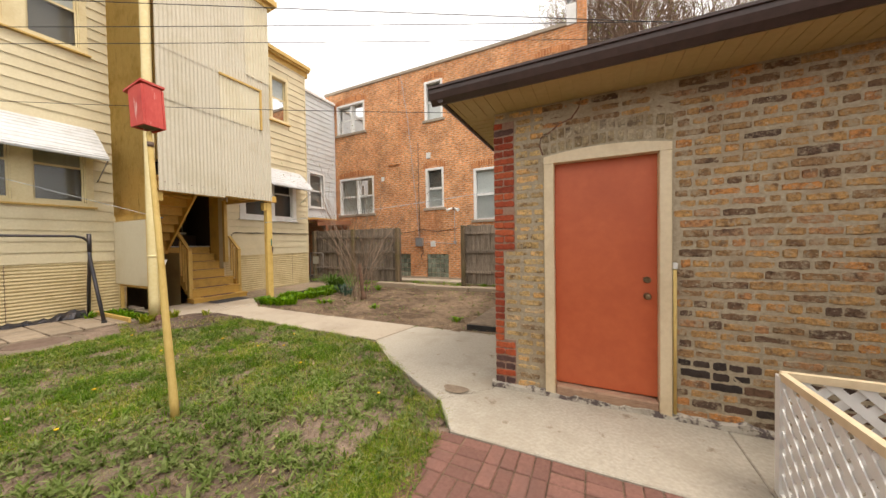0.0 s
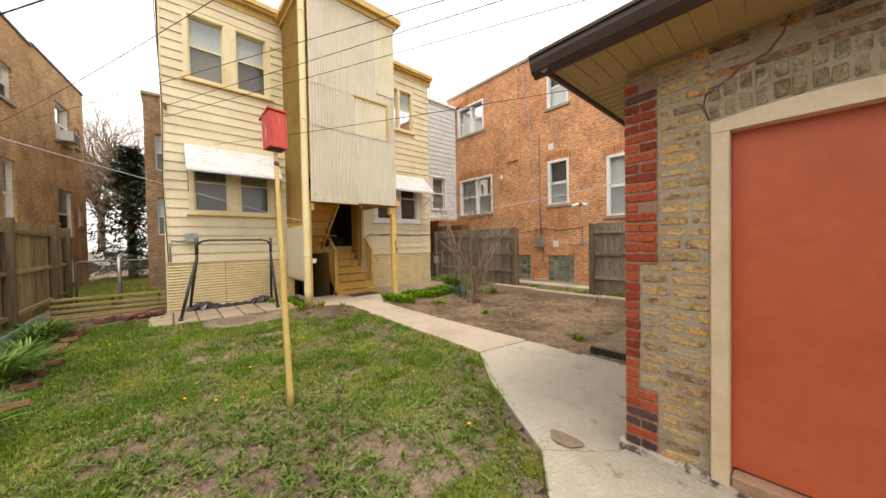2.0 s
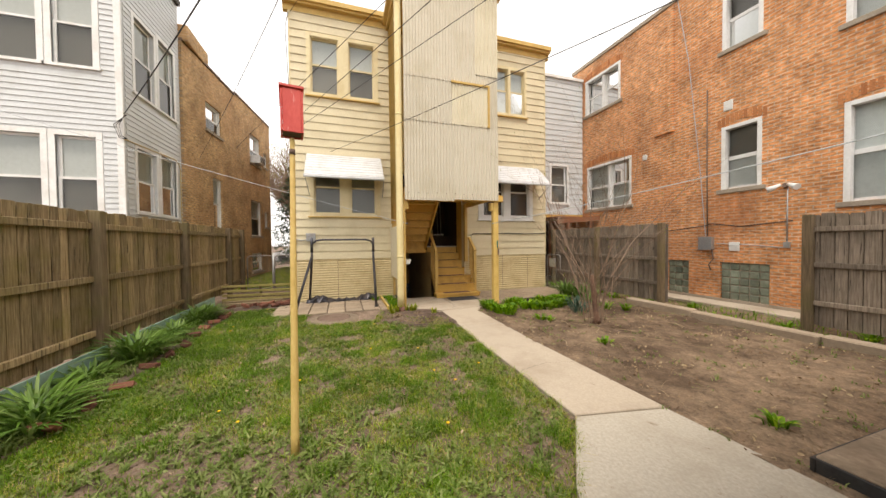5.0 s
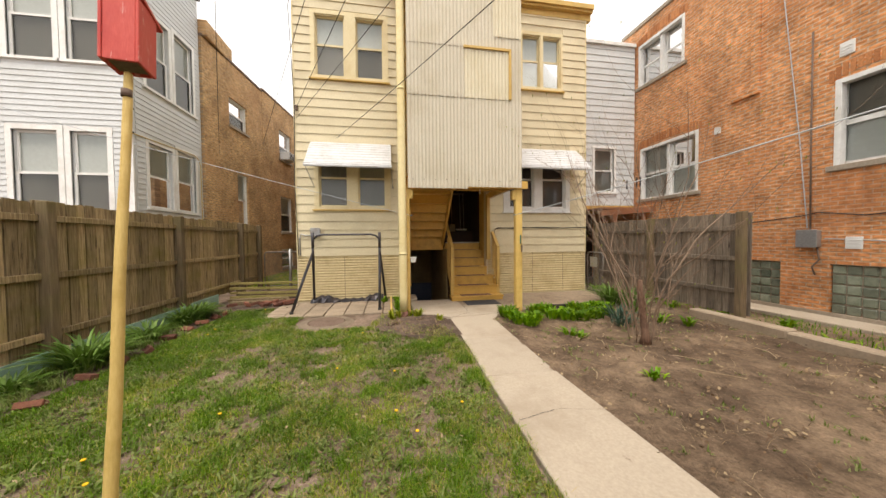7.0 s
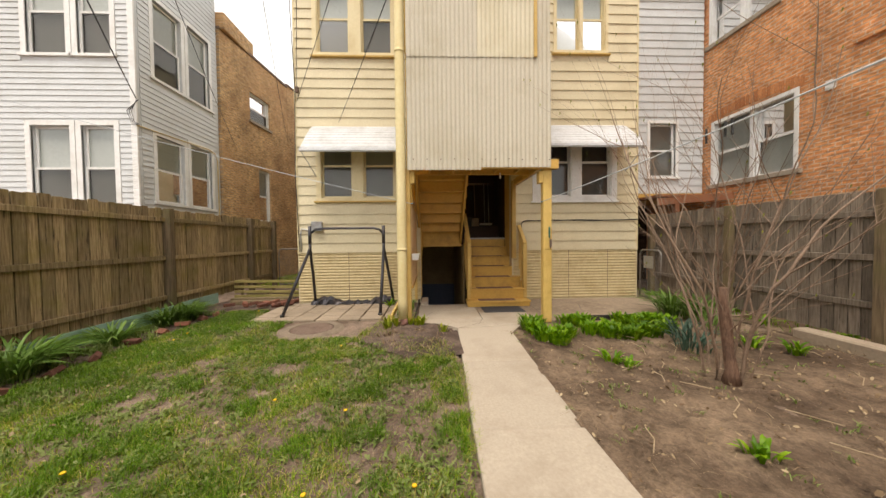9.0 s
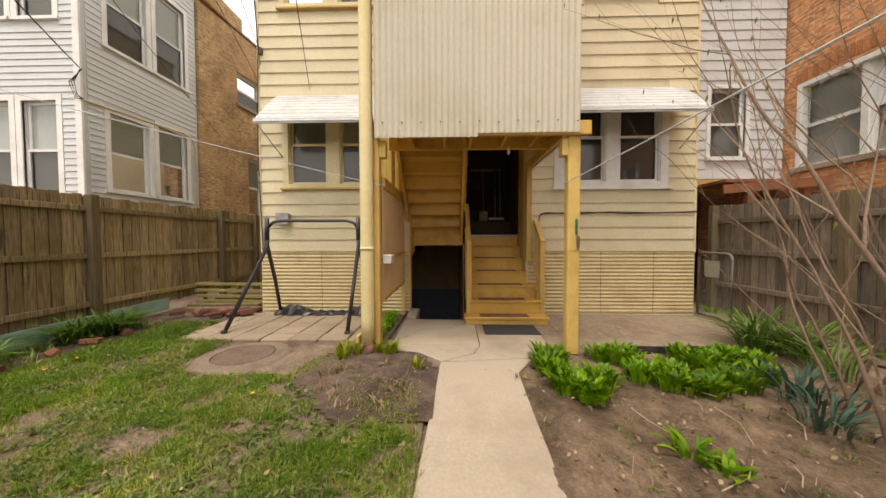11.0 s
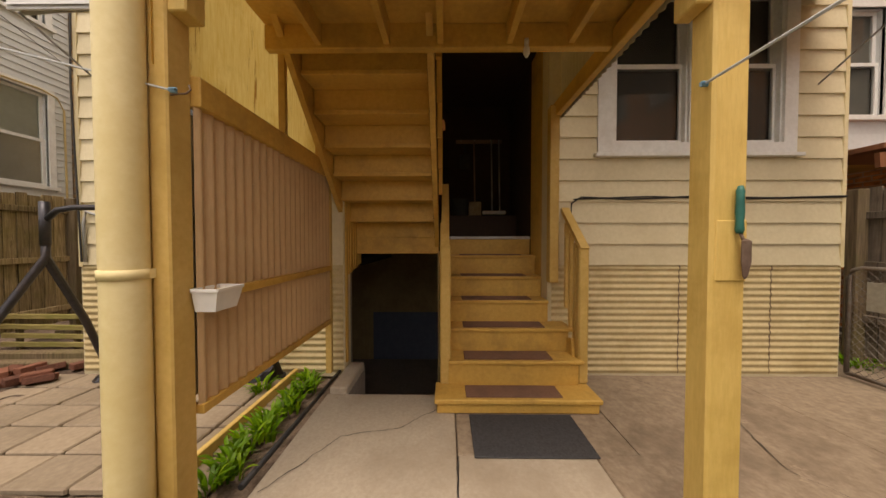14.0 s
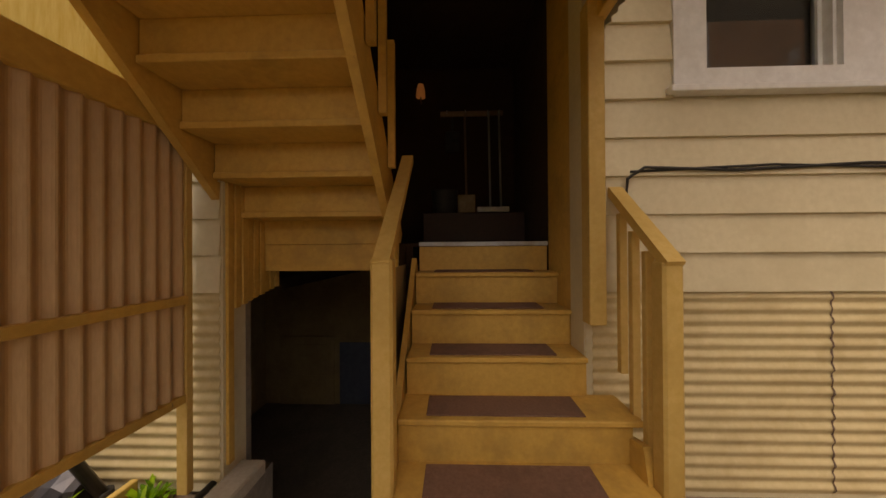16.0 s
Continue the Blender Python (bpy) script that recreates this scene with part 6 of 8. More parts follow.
for r, z in ((0.335, 0.0), (0.335, 0.028), (0.37, 0.032), (0.47, 0.022), (0.53, -0.01)):
    ring.append([bm.verts.new((-7.87 + r * math.cos(t) * (1 + 0.02 * math.sin(3 * t)), 1.28 + r * math.sin(t), z)) for t in [2 * math.pi * k / 40 for k in range(40)]])
for A, B in zip(ring, ring[1:]):
    for k in range(40):
        bm.faces.new((A[k], A[(k + 1) % 40], B[(k + 1) % 40], B[k]))
part("concrete_ring", bm, M_RING, manhole)
bm = bmesh.new()
tube(bm, [(-7.87, 1.28, 0.0), (-7.87, 1.28, 0.024), (-7.87, 1.28, 0.03)], [0.325, 0.325, 0.315], 40)
part("iron_cover", bm, M_RUST, manhole, "rusty iron cover")
part("edging_plank", soft_box(-9.9, -8.35, 2.47, 2.51, 0.0, 0.1, 0.006), M_POST, patio, "yellow wooden edging plank")
edge = thing("black_edging", (-9.1, 2.93, 0), "black plastic lawn edging beside the walk", "edging")
bm = bmesh.new()
tube(bm, [(-10.0, 2.93, 0.06), (-9.2, 2.92, 0.055), (-8.4, 2.91, 0.06)], 0.018, 8)
part("edging_roll", bm, M_BLACKPL, edge)
bm = bmesh.new()
pts = [(-8.05, 7.2), (-8.07, 6.7), (-8.05, 6.2), (-8.08, 5.8), (-8.05, 5.5)]
for a, b in zip(pts, pts[1:]):
    beam(bm, (*a, 0.05), (*b, 0.05), 0.02, 0.1)
whole("black_edging", bm, M_BLACKPL, "wavy black plastic edging at the slab's rim", "edging", (-8.05, 6.3, 0))

# raised bed by the garage
rb = thing("raised_bed", (-1.7, 5.2, 0), "low raised bed with black edging and a grey slab", "raised bed")
part("edging", soft_box(-2.14, -1.25, 4.5, 4.53, -0.02, 0.105, 0.004), M_BLACKPL, rb)
part("edging", soft_box(-2.17, -2.14, 4.5, 5.95, -0.02, 0.10, 0.004), M_BLACKPL, rb)
part("cover_slab", soft_box(-2.15, -1.25, 4.515, 5.94, 0.085, 0.125, 0.014), M_STAINED, rb)

# ---- lattice panels ----
def lattice(name, m, w, h, label):
    t = thing(name, m.translation, label, "lattice")
    for sg in (1, -1):
        k = -h
        while k < w:
            a0, a1 = max(0.0, k), min(w, k + h)
            if a1 - a0 > 0.05:
                z0, z1 = (a0 - k, a1 - k) if sg > 0 else (h - (a0 - k), h - (a1 - k))
                bm = bmesh.new()
                beam(bm, m @ Vector((a0, 0.005 * sg, z0)), m @ Vector((a1, 0.005 * sg, z1)), 0.007, 0.044)
                part("slat", bm, M_PLASTICW, t)
            k += 0.118
    for p, q in (((0, 0, h), (w, 0, h)), ((0, 0, 0), (w, 0, 0)), ((0.0, 0, 0), (0.0, 0, h)), ((w, 0, 0), (w, 0, h))):
        bm = bmesh.new()
        beam(bm, m @ Vector(p), m @ Vector(q), 0.032, 0.04, (m.to_3x3() @ Vector((0, 1, 0))) if p[0] == q[0] else (0, 0, 1))
        part("frame_rail", bm, M_CASING if p[2] == q[2] == h else M_PLASTICW, t)


lattice("lattice_panel", pose(0.63, 2.08, 0.04, 0, 0, 0), 1.6, 0.66, "white painted lattice panel set before the garage wall")
lattice("lattice_panel", pose(0.63, 2.06, 0.04, 0, 0, -90), 1.5, 0.66, "white painted lattice panel standing on the concrete apron")

# ---- fittings on the brick building ----
ub = thing("utility_box", (-6.48, BY - 0.08, 1.34), "grey utility box with cables on the brick wall", "utility box")
part("box_body", soft_box(-6.63, -6.35, BY - 0.14, BY - 0.005, 1.34, 1.66, 0.012), M_STEEL, ub)
part("box_lid", soft_box(-6.645, -6.335, BY - 0.155, BY - 0.14, 1.33, 1.67, 0.004), M_STEEL, ub)
for pts in ([(-6.5, BY - 0.03, 1.66), (-6.52, BY - 0.03, 3.2), (-6.53, BY - 0.03, 5.45)], [(-6.4, BY - 0.03, 1.34), (-6.36, BY - 0.03, 1.1), (-6.46, BY - 0.04, 0.95), (-6.42, BY - 0.03, 0.8)]):
    bm = bmesh.new()
    tube(bm, pts, 0.014, 6)
    part("conduit", bm, M_RUST, ub)
for a, b, c, d in ((-6.03, -5.82, 1.31, 1.53), (-6.17, -5.98, 4.76, 5.0), (-8.35, -8.2, 4.1, 4.25)):
    v = thing("wall_vent", ((a + b) / 2, BY, c), "small white vent plate on the brick wall", "vent", "vent plates")
    part("vent_plate", soft_box(a, b, BY - 0.03, BY - 0.002, c, d, 0.006), M_PLASTICW, v)
    for k in range(3):
        part("louvre", soft_box(a + 0.02, b - 0.02, BY - 0.038, BY - 0.03, c + 0.04 + k * 0.055, c + 0.055 + k * 0.055, 0.002), M_PLASTICW, v)
fl = thing("security_light", (-5.0, BY - 0.1, 2.7), "twin security floodlight on the brick wall", "light")
bm = bmesh.new()
tube(bm, [(-5.0, BY - 0.02, 2.72), (-5.0, BY - 0.09, 2.74)], 0.05, 10)
part("base", bm, M_RUST, fl)
for s in (-1, 1):
    bm = bmesh.new()
    tube(bm, [(-5.0 + s * 0.06, BY - 0.1, 2.75), (-5.0 + s * 0.15, BY - 0.16, 2.7), (-5.0 + s * 0.24, BY - 0.2, 2.66)], [0.03, 0.05, 0.07], 12)
    part("lamp_head", bm, M_PLASTICW, fl)
bm = bmesh.new()
tube(bm, [(-4.98, BY - 0.03, 2.7), (-4.98, BY - 0.03, 1.5)], 0.012, 6)
part("conduit", bm, M_STEEL, fl)
part("switch_box", soft_box(-5.03, -4.93, BY - 0.06, BY - 0.002, 1.4, 1.53, 0.006), M_STEEL, fl)
cable("wall_cable", [(-9.0, BY - 0.02, 2.0), (-7.6, BY - 0.02, 1.85), (-6.6, BY - 0.02, 1.95), (-6.4, BY - 0.02, 2.0), (-5.8, BY - 0.02, 1.9), (-4.9, BY - 0.02, 1.98)], 0.01, "dark cable stapled to the brick wall")
cable("wall_cable", [(-6.3, BY - 0.02, 1.5), (-5.5, BY - 0.02, 1.45), (-4.95, BY - 0.02, 1.4)], 0.01, "pale cable stapled to the brick wall", M_STEEL)
cable("wall_cable", [(-7.3, BY - 0.02, 8.3), (-7.0, BY - 0.02, 6.5), (-6.7, BY - 0.02, 3.5), (-6.55, BY - 0.02, 1.7)], 0.01, "pale cable hanging down the brick wall", M_STEEL)

# glass block windows
M_BLOCK = surface("green_glass_block", ((0.22, 0.26, 0.2), (0.36, 0.4, 0.31), (0.17, 0.19, 0.14)), 0.12, 9, 4.0, bump=0.4, dist=0.01, per="object", spread=0.5, spec=0.8)
for a, b, cols, rws in ((-7.55, -6.97, 3, 5), (-6.23, -5.27, 5, 5)):
    gw = thing("glass_block_window", ((a + b) / 2, BY, 0.1), "cellar window of greenish glass blocks", "window", "glass block windows")
    part("mortar_bed", soft_box(a, b, BY + 0.07, BY + 0.12, 0.1, 1.02, 0.002), M_LIMESTONE, gw)
    w, h = (b - a) / cols, 0.92 / rws
    me = mesh_of("glass_block", soft_box(-w / 2 + 0.012, w / 2 - 0.012, -0.03, 0.03, -h / 2 + 0.012, h / 2 - 0.012, 0.014))
    me.materials.append(M_BLOCK)
    for i in range(cols):
        for j in range(rws):
            piece("glass_block", me, gw, pose(a + w * (i + 0.5), BY + 0.065, 0.1 + h * (j + 0.5)))
# ---- plants ----
def leaf_mat(name, stops, trans=0.35, rough=0.5):
    m = bpy.data.materials.new(name)
    m.use_nodes = True
    nt = m.node_tree
    bsdf = nt.nodes["Principled BSDF"]
    r = nt.nodes.new("ShaderNodeNewGeometry").outputs["Random Per Island"]
    col = ramp(nt, r, stops)
    g = noise_of(nt, coords(nt), 0.9, 4)
    col = mixed(nt, 1.0, col, ramp(nt, g, [(0.3, 0.7), (0.7, 1.2)]), "MULTIPLY")
    nt.links.new(col, bsdf.inputs["Base Color"])
    bsdf.inputs["Roughness"].default_value = rough
    bsdf.inputs["Specular IOR Level"].default_value = 0.3
    tr = nt.nodes.new("ShaderNodeBsdfTranslucent")
    nt.links.new(col, tr.inputs["Color"])
    mx = node(nt, "ShaderNodeMixShader", Fac=trans)
    nt.links.new(bsdf.outputs[0], mx.inputs[1])
    nt.links.new(tr.outputs[0], mx.inputs[2])
    nt.links.new(mx.outputs[0], nt.nodes["Material Output"].inputs["Surface"])
    return m


M_GRASS = leaf_mat("grass_blades", [(0.0, (0.115, 0.185, 0.01)), (0.35, (0.18, 0.295, 0.012)), (0.6, (0.265, 0.37, 0.02)), (0.78, (0.40, 0.37, 0.07)), (1.0, (0.54, 0.42, 0.19))])
M_LUSH = leaf_mat("deep_green_grass_blades", [(0.0, (0.06, 0.135, 0.006)), (0.5, (0.11, 0.22, 0.009)), (1.0, (0.19, 0.32, 0.017))])
M_WEED = leaf_mat("clover_and_weed_leaves", [(0.0, (0.10, 0.155, 0.025)), (0.5, (0.17, 0.235, 0.05)), (1.0, (0.29, 0.33, 0.12))])
M_HOSTA = leaf_mat("bright_lily_leaves", [(0.0, (0.055, 0.14, 0.003)), (0.5, (0.13, 0.285, 0.006)), (1.0, (0.27, 0.43, 0.016))], 0.4, 0.4)
M_SPROUT = leaf_mat("yellow_green_shoots", [(0.0, (0.16, 0.22, 0.008)), (0.5, (0.27, 0.34, 0.015)), (1.0, (0.42, 0.42, 0.05))], 0.4)
M_STRAP = leaf_mat("dark_strap_leaves", [(0.0, (0.06, 0.125, 0.015)), (0.5, (0.115, 0.215, 0.03)), (0.85, (0.18, 0.30, 0.06)), (1.0, (0.28, 0.38, 0.13))], 0.3, 0.4)
M_BLUEGREEN = leaf_mat("blue_green_leaves", [(0.0, (0.04, 0.09, 0.06)), (1.0, (0.1, 0.17, 0.12))], 0.3)
M_STRAW = leaf_mat("straw_and_dead_leaves", [(0.0, (0.12, 0.07, 0.04)), (0.5, (0.3, 0.21, 0.12)), (1.0, (0.46, 0.36, 0.22))], 0.1, 0.9)
M_NEEDLE = leaf_mat("spruce_needles", [(0.0, (0.035, 0.065, 0.035)), (0.5, (0.075, 0.12, 0.065)), (1.0, (0.13, 0.18, 0.11))], 0.1, 0.7)
M_BUD = leaf_mat("young_buds", [(0.0, (0.22, 0.25, 0.04)), (1.0, (0.35, 0.36, 0.07))], 0.4)


def inside_poly(poly, x, y):
    hit = np.zeros(len(x), bool)
    for (ax, ay), (bx, by) in zip(poly, poly[1:] + poly[:1]):
        if ay != by:
            hit ^= ((ay > y) != (by > y)) & (x < (bx - ax) * (y - ay) / (by - ay) + ax)
    return hit


def scatter(poly, count, rng, field=None, cut=0.0):
    xs, ys = [p[0] for p in poly], [p[1] for p in poly]
    out = np.zeros((0, 2))
    while len(out) < count:
        p = rng.uniform((min(xs), min(ys)), (max(xs), max(ys)), (count * 2, 2))
        p = p[inside_poly(poly, p[:, 0], p[:, 1])]
        if field is not None:
            keep = np.array([field(a, b) for a, b in p]) > cut + rng.uniform(-0.25, 0.25, len(p))
            p = p[keep]
        out = np.concatenate([out, p])
    return out[:count]


def blades(name, pts, h, w, bend, rng, material, label, category, z=0.0, seg=2):
    """Many narrow leaves as one mesh: each a bent, tapering strip."""
    n = len(pts)
    hh = h[0] + (h[1] - h[0]) * rng.random(n) ** 1.5
    ang, lean = rng.uniform(0, 2 * np.pi, n), rng.uniform(0.1, 1.0, n) * bend
    side = np.stack([np.cos(ang), np.sin(ang), np.zeros(n)], 1)
    out = np.stack([-np.sin(ang), np.cos(ang), np.zeros(n)], 1)
    ww = w * rng.uniform(0.6, 1.3, n)
    base = np.concatenate([pts, np.full((n, 1), z)], 1)
    rows = []
    for k in range(seg + 1):
        s = k / seg
        c = base + out * (hh * lean * s * s)[:, None] + np.array([0, 0, 1.0]) * (hh * s * (1 - 0.35 * lean * s))[:, None]
        if k < seg:
            wk = (ww * (1 - 0.55 * s))[:, None]
            rows += [c - side * wk / 2, c + side * wk / 2]
        else:
            rows.append(c)
    per = len(rows)
    verts = np.stack(rows, 1).reshape(-1, 3)
    faces = []
    for i in range(n):
        o = i * per
        for k in range(seg - 1):
            faces.append((o + 2 * k, o + 2 * k + 1, o + 2 * k + 3, o + 2 * k + 2))
        faces.append((o + per - 3, o + per - 2, o + per - 1))
    me = bpy.data.meshes.new(name)
    me.from_pydata(verts.tolist(), [], faces)
    me.materials.append(material)
    return tagged(new(name, me), label, category, kind="stuff")


WORN = [(-1.75, 2.55), (-2.25, 2.05), (-2.2, 1.45), (-2.45, 1.05), (-2.75, 0.75), (-3.2, 0.5), (-3.6, 0.2)]


def worn(x, y):
    """How bare the lawn is: a trodden band, and small scuffed spots."""
    best = 9.0
    for (ax, ay), (bx, by) in zip(WORN, WORN[1:]):
        ux, uy = bx - ax, by - ay
        q = min(1.0, max(0.0, ((x - ax) * ux + (y - ay) * uy) / (ux * ux + uy * uy)))
        best = min(best, (x - ax - ux * q) ** 2 + (y - ay - uy * q) ** 2)
    spots = max(0.0, noise.noise((x * 1.9, y * 1.9, 5.5)) - 0.3) * 1.6
    for cx, cy, r in ((-7.15, 2.1, 0.4), (-7.9, 1.9, 0.35), (-6.6, 2.7, 0.35), (-1.75, 0.2, 0.3), (-5.3, 2.9, 0.25)):
        spots += 0.8 * math.exp(-((x - cx) ** 2 + (y - cy) ** 2) / (r * r))
    return math.exp(-best / 0.075) + 0.45 * math.exp(-best / 0.5) + spots


def green_field(x, y):
    return 0.42 + 0.5 * noise.noise((x * 0.8, y * 0.8, 3.1)) + 0.5 * noise.noise((x * 2.6, y * 2.6, 9.4)) + 0.42 * noise.noise((x * 7, y * 7, 2.2)) - 0.85 * worn(x, y)


def tuft_field(x, y):
    return 0.75 * noise.noise((x * 3.3, y * 3.3, 6.6)) + 0.6 * noise.noise((x * 8, y * 8, 1.6)) + 0.22 * green_field(x, y)


def near_fence(x, y):
    return 0.55 - 0.8 * (y + 0.2) + 0.9 * noise.noise((x * 1.4, y * 1.4, 8.8))


def rosettes(pts, rng, leaves=7, jitter=0.012):
    """Each point becomes a ring of points close round it."""
    return np.repeat(pts, leaves, 0) + rng.normal(0, jitter, (len(pts) * leaves, 2))


rng = np.random.default_rng(5)
VISIBLE = [(-9.3, -0.86), (-7.0, -0.92), (-3.5, -0.9), (-2.0, -0.8), (-1.1, -0.4), (-1.22, 1.2), (-1.32, 1.85), (-1.62, 2.2), (-2.55, 2.84), (-3.25, 3.4), (-6.4, 3.5), (-6.7, 2.9), (-7.3, 2.2), (-7.4, 1.7), (-7.3, 1.2), (-7.45, 0.9), (-7.9, 0.72), (-8.4, 0.75), (-8.42, 0.05), (-9.3, -0.1)]
blades("grass", scatter(VISIBLE, 90000, rng, green_field, 0.36), (0.02, 0.075), 0.006, 1.4, rng, M_GRASS, "patchy green lawn grass", "grass")
blades("grass", scatter(VISIBLE, 16000, rng, green_field, -0.5), (0.012, 0.045), 0.005, 1.6, rng, M_GRASS, "thin grass over the bare patches of the lawn", "grass")
blades("grass", scatter(VISIBLE, 21000, rng, lambda x, y: 0.3 - green_field(x, y), -0.15), (0.015, 0.055), 0.0045, 1.9, rng, M_STRAW, "dry straw-coloured grass among the lawn", "grass")
blades("grass", scatter(VISIBLE, 54000, rng, tuft_field, 0.38), (0.03, 0.10), 0.0055, 1.3, rng, M_LUSH, "dense deep green grass tufts in the lawn", "grass")
blades("grass", scatter(VISIBLE, 38000, rng, near_fence, 0.6), (0.03, 0.085), 0.006, 1.3, rng, M_LUSH, "deep green grass along the fence bed", "grass")
RIM = [(-1.12, -0.4), (-1.24, 1.2), (-1.34, 1.85), (-1.64, 2.2), (-1.95, 2.42), (-1.75, 1.8), (-1.75, 1.2), (-1.5, 0.6), (-1.6, -0.4)]
blades("grass", scatter(RIM, 15000, rng, tuft_field, -0.15), (0.03, 0.08), 0.005, 1.4, rng, M_GRASS, "yellow-green grass beside the pavers", "grass")
EDGE = [(-1.35, 1.8), (-1.65, 2.15), (-2.6, 2.78), (-3.3, 3.35), (-6.4, 3.46), (-6.4, 3.57), (-3.2, 3.47), (-2.52, 2.92), (-1.55, 2.28), (-1.25, 1.9)]
blades("grass", scatter(EDGE, 2600, rng, tuft_field, -0.05), (0.03, 0.09), 0.005, 1.5, rng, M_GRASS, "grass tufts leaning over the walk", "grass")
blades("weeds", rosettes(scatter(VISIBLE, 2600, rng, lambda x, y: tuft_field(x + 7, y - 5), 0.05), rng), (0.035, 0.08), 0.017, 2.2, rng, M_WEED, "flat rosettes of plantain and dandelion in the lawn", "weeds", 0.004)
blades("weeds", rosettes(scatter([(-3.9, -0.2), (-1.6, 0.2), (-1.5, 2.1), (-2.4, 2.6), (-4.2, 1.6)], 260, rng), rng, 9), (0.06, 0.11), 0.02, 2.0, rng, M_WEED, "grey-green weed rosettes on the worn earth", "weeds", 0.004)


def broadleaf(name, pts, size, rng, material, label, category, lift=(0.01, 0.05)):
    """Small rounded leaves lying at odd angles, as one mesh."""
    verts, faces = [], []
    for x, y in pts:
        s = size * rng.uniform(0.5, 1.3)
        m = pose(x, y, rng.uniform(*lift), rng.uniform(-45, 45), rng.uniform(-45, 45), rng.uniform(0, 360))
        o = len(verts)
        for u, v, wz in ((-0.5, 0, 0), (-0.2, 0.28, 0.08), (0.25, 0.26, 0.1), (0.55, 0, 0.02), (0.25, -0.26, 0.1), (-0.2, -0.28, 0.08)):
            verts.append(m @ Vector((u * s, v * s, wz * s)))
        faces.append(tuple(range(o, o + 6)))
    me = bpy.data.meshes.new(name)
    me.from_pydata(verts, [], faces)
    me.materials.append(material)
    return tagged(new(name, me), label, category, kind="stuff")


broadleaf("weeds", scatter(VISIBLE, 12000, rng, lambda x, y: tuft_field(x + 4, y - 3), 0.15), 0.028, rng, M_WEED, "low broad-leaved weeds in the lawn", "weeds")
broadleaf("leaf_litter", scatter(BED, 1500, rng, tuft_field, 0.1), 0.035, rng, M_STRAW, "dry leaf litter on the soil", "leaf litter", (0.02, 0.06))
broadleaf("leaf_litter", scatter(VISIBLE, 700, rng), 0.03, rng, M_STRAW, "dry leaf litter on the lawn", "leaf litter", (0.02, 0.05))
broadleaf("leaf_litter", scatter([(-8.1, 2.5), (-7.2, 2.3), (-6.6, 2.9), (-6.6, 3.5), (-7.5, 3.5)], 160, rng), 0.022, rng, M_STRAW, "dry leaf litter round the post", "leaf litter", (0.03, 0.06))
blades("straw", scatter([(-8.0, 2.5), (-7.2, 2.4), (-6.7, 2.8), (-6.7, 3.4), (-7.4, 3.45)], 260, rng, tuft_field, 0.1), (0.04, 0.11), 0.010, 2.0, rng, M_STRAW, "dead leaf strands round the post", "straw", 0.03)
blades("grass", scatter([(-8.3, 2.3), (-7.2, 2.0), (-6.3, 2.6), (-6.4, 3.5), (-7.1, 3.5), (-7.4, 2.7)], 2600, rng, green_field, 0.05), (0.03, 0.09), 0.007, 1.3, rng, M_GRASS, "grass creeping into the mulched soil", "grass")
blades("straw", scatter(BED, 900, rng, tuft_field, 0.2), (0.04, 0.11), 0.004, 3.2, rng, M_STRAW, "dead straw stalks on the soil", "straw", 0.03)
blades("weeds", scatter([(-11.0, 8.48), (-1.3, 8.48), (-1.3, 9.85), (-11.0, 9.85)], 2500, rng, green_field, 0.1), (0.05, 0.16), 0.012, 1.2, rng, M_HOSTA, "weeds growing along the kerb", "weeds")
blades("grass", scatter([(-24, -2.3), (-12.9, -2.8), (-12.9, 0.1), (-24, -0.3)], 24000, rng), (0.05, 0.16), 0.015, 1.0, rng, M_GRASS, "rough grass in the gangway", "grass")
blades("weeds", rosettes(scatter(BED, 330, rng, lambda x, y: tuft_field(x + 2, y + 9), 0.15), rng, 6, 0.02), (0.02, 0.06), 0.012, 1.6, rng, M_WEED, "sparse seedling weeds on the bare soil", "weeds", 0.02)


def clods(poly, count, size, rng, material, label):
    """Crumbs of earth, each a lumpy little stone shape, as one mesh."""
    verts, faces = [], []
    for x, y in scatter(poly, count, rng, lambda a, b: noise.noise((a * 2.1, b * 2.1, 4.4)), 0.0):
        r = size * (0.3 + rng.random() ** 3)
        o = len(verts)
        k = rng.uniform(0.6, 1.3, 5) * r
        verts += [(x + k[0], y, 0.02), (x, y + k[1], 0.02), (x - k[2], y, 0.02), (x, y - k[3], 0.02), (x + 0.2 * k[4], y - 0.2 * k[1], 0.02 + k[4] * 0.6)]
        faces += [(o + a, o + (a + 1) % 4, o + 4) for a in range(4)]
    me = bpy.data.meshes.new("soil_clods")
    me.from_pydata(verts, [], faces)
    me.materials.append(material)
    return tagged(new("soil_clods", me), label, "soil", kind="stuff")


clods(BED, 2600, 0.013, rng, M_SOIL, "crumbled clods of earth on the dug bed")
clods([(-8.1, 2.4), (-7.2, 2.25), (-6.55, 2.9), (-6.65, 3.5), (-7.5, 3.55)], 500, 0.02, rng, M_MULCH, "crumbs of damp earth round the porch post")
M_DANDY = surface("dandelion_yellow", ((0.7, 0.42, 0.01), (0.8, 0.5, 0.02)), 0.8, 60, 3, bump=0)
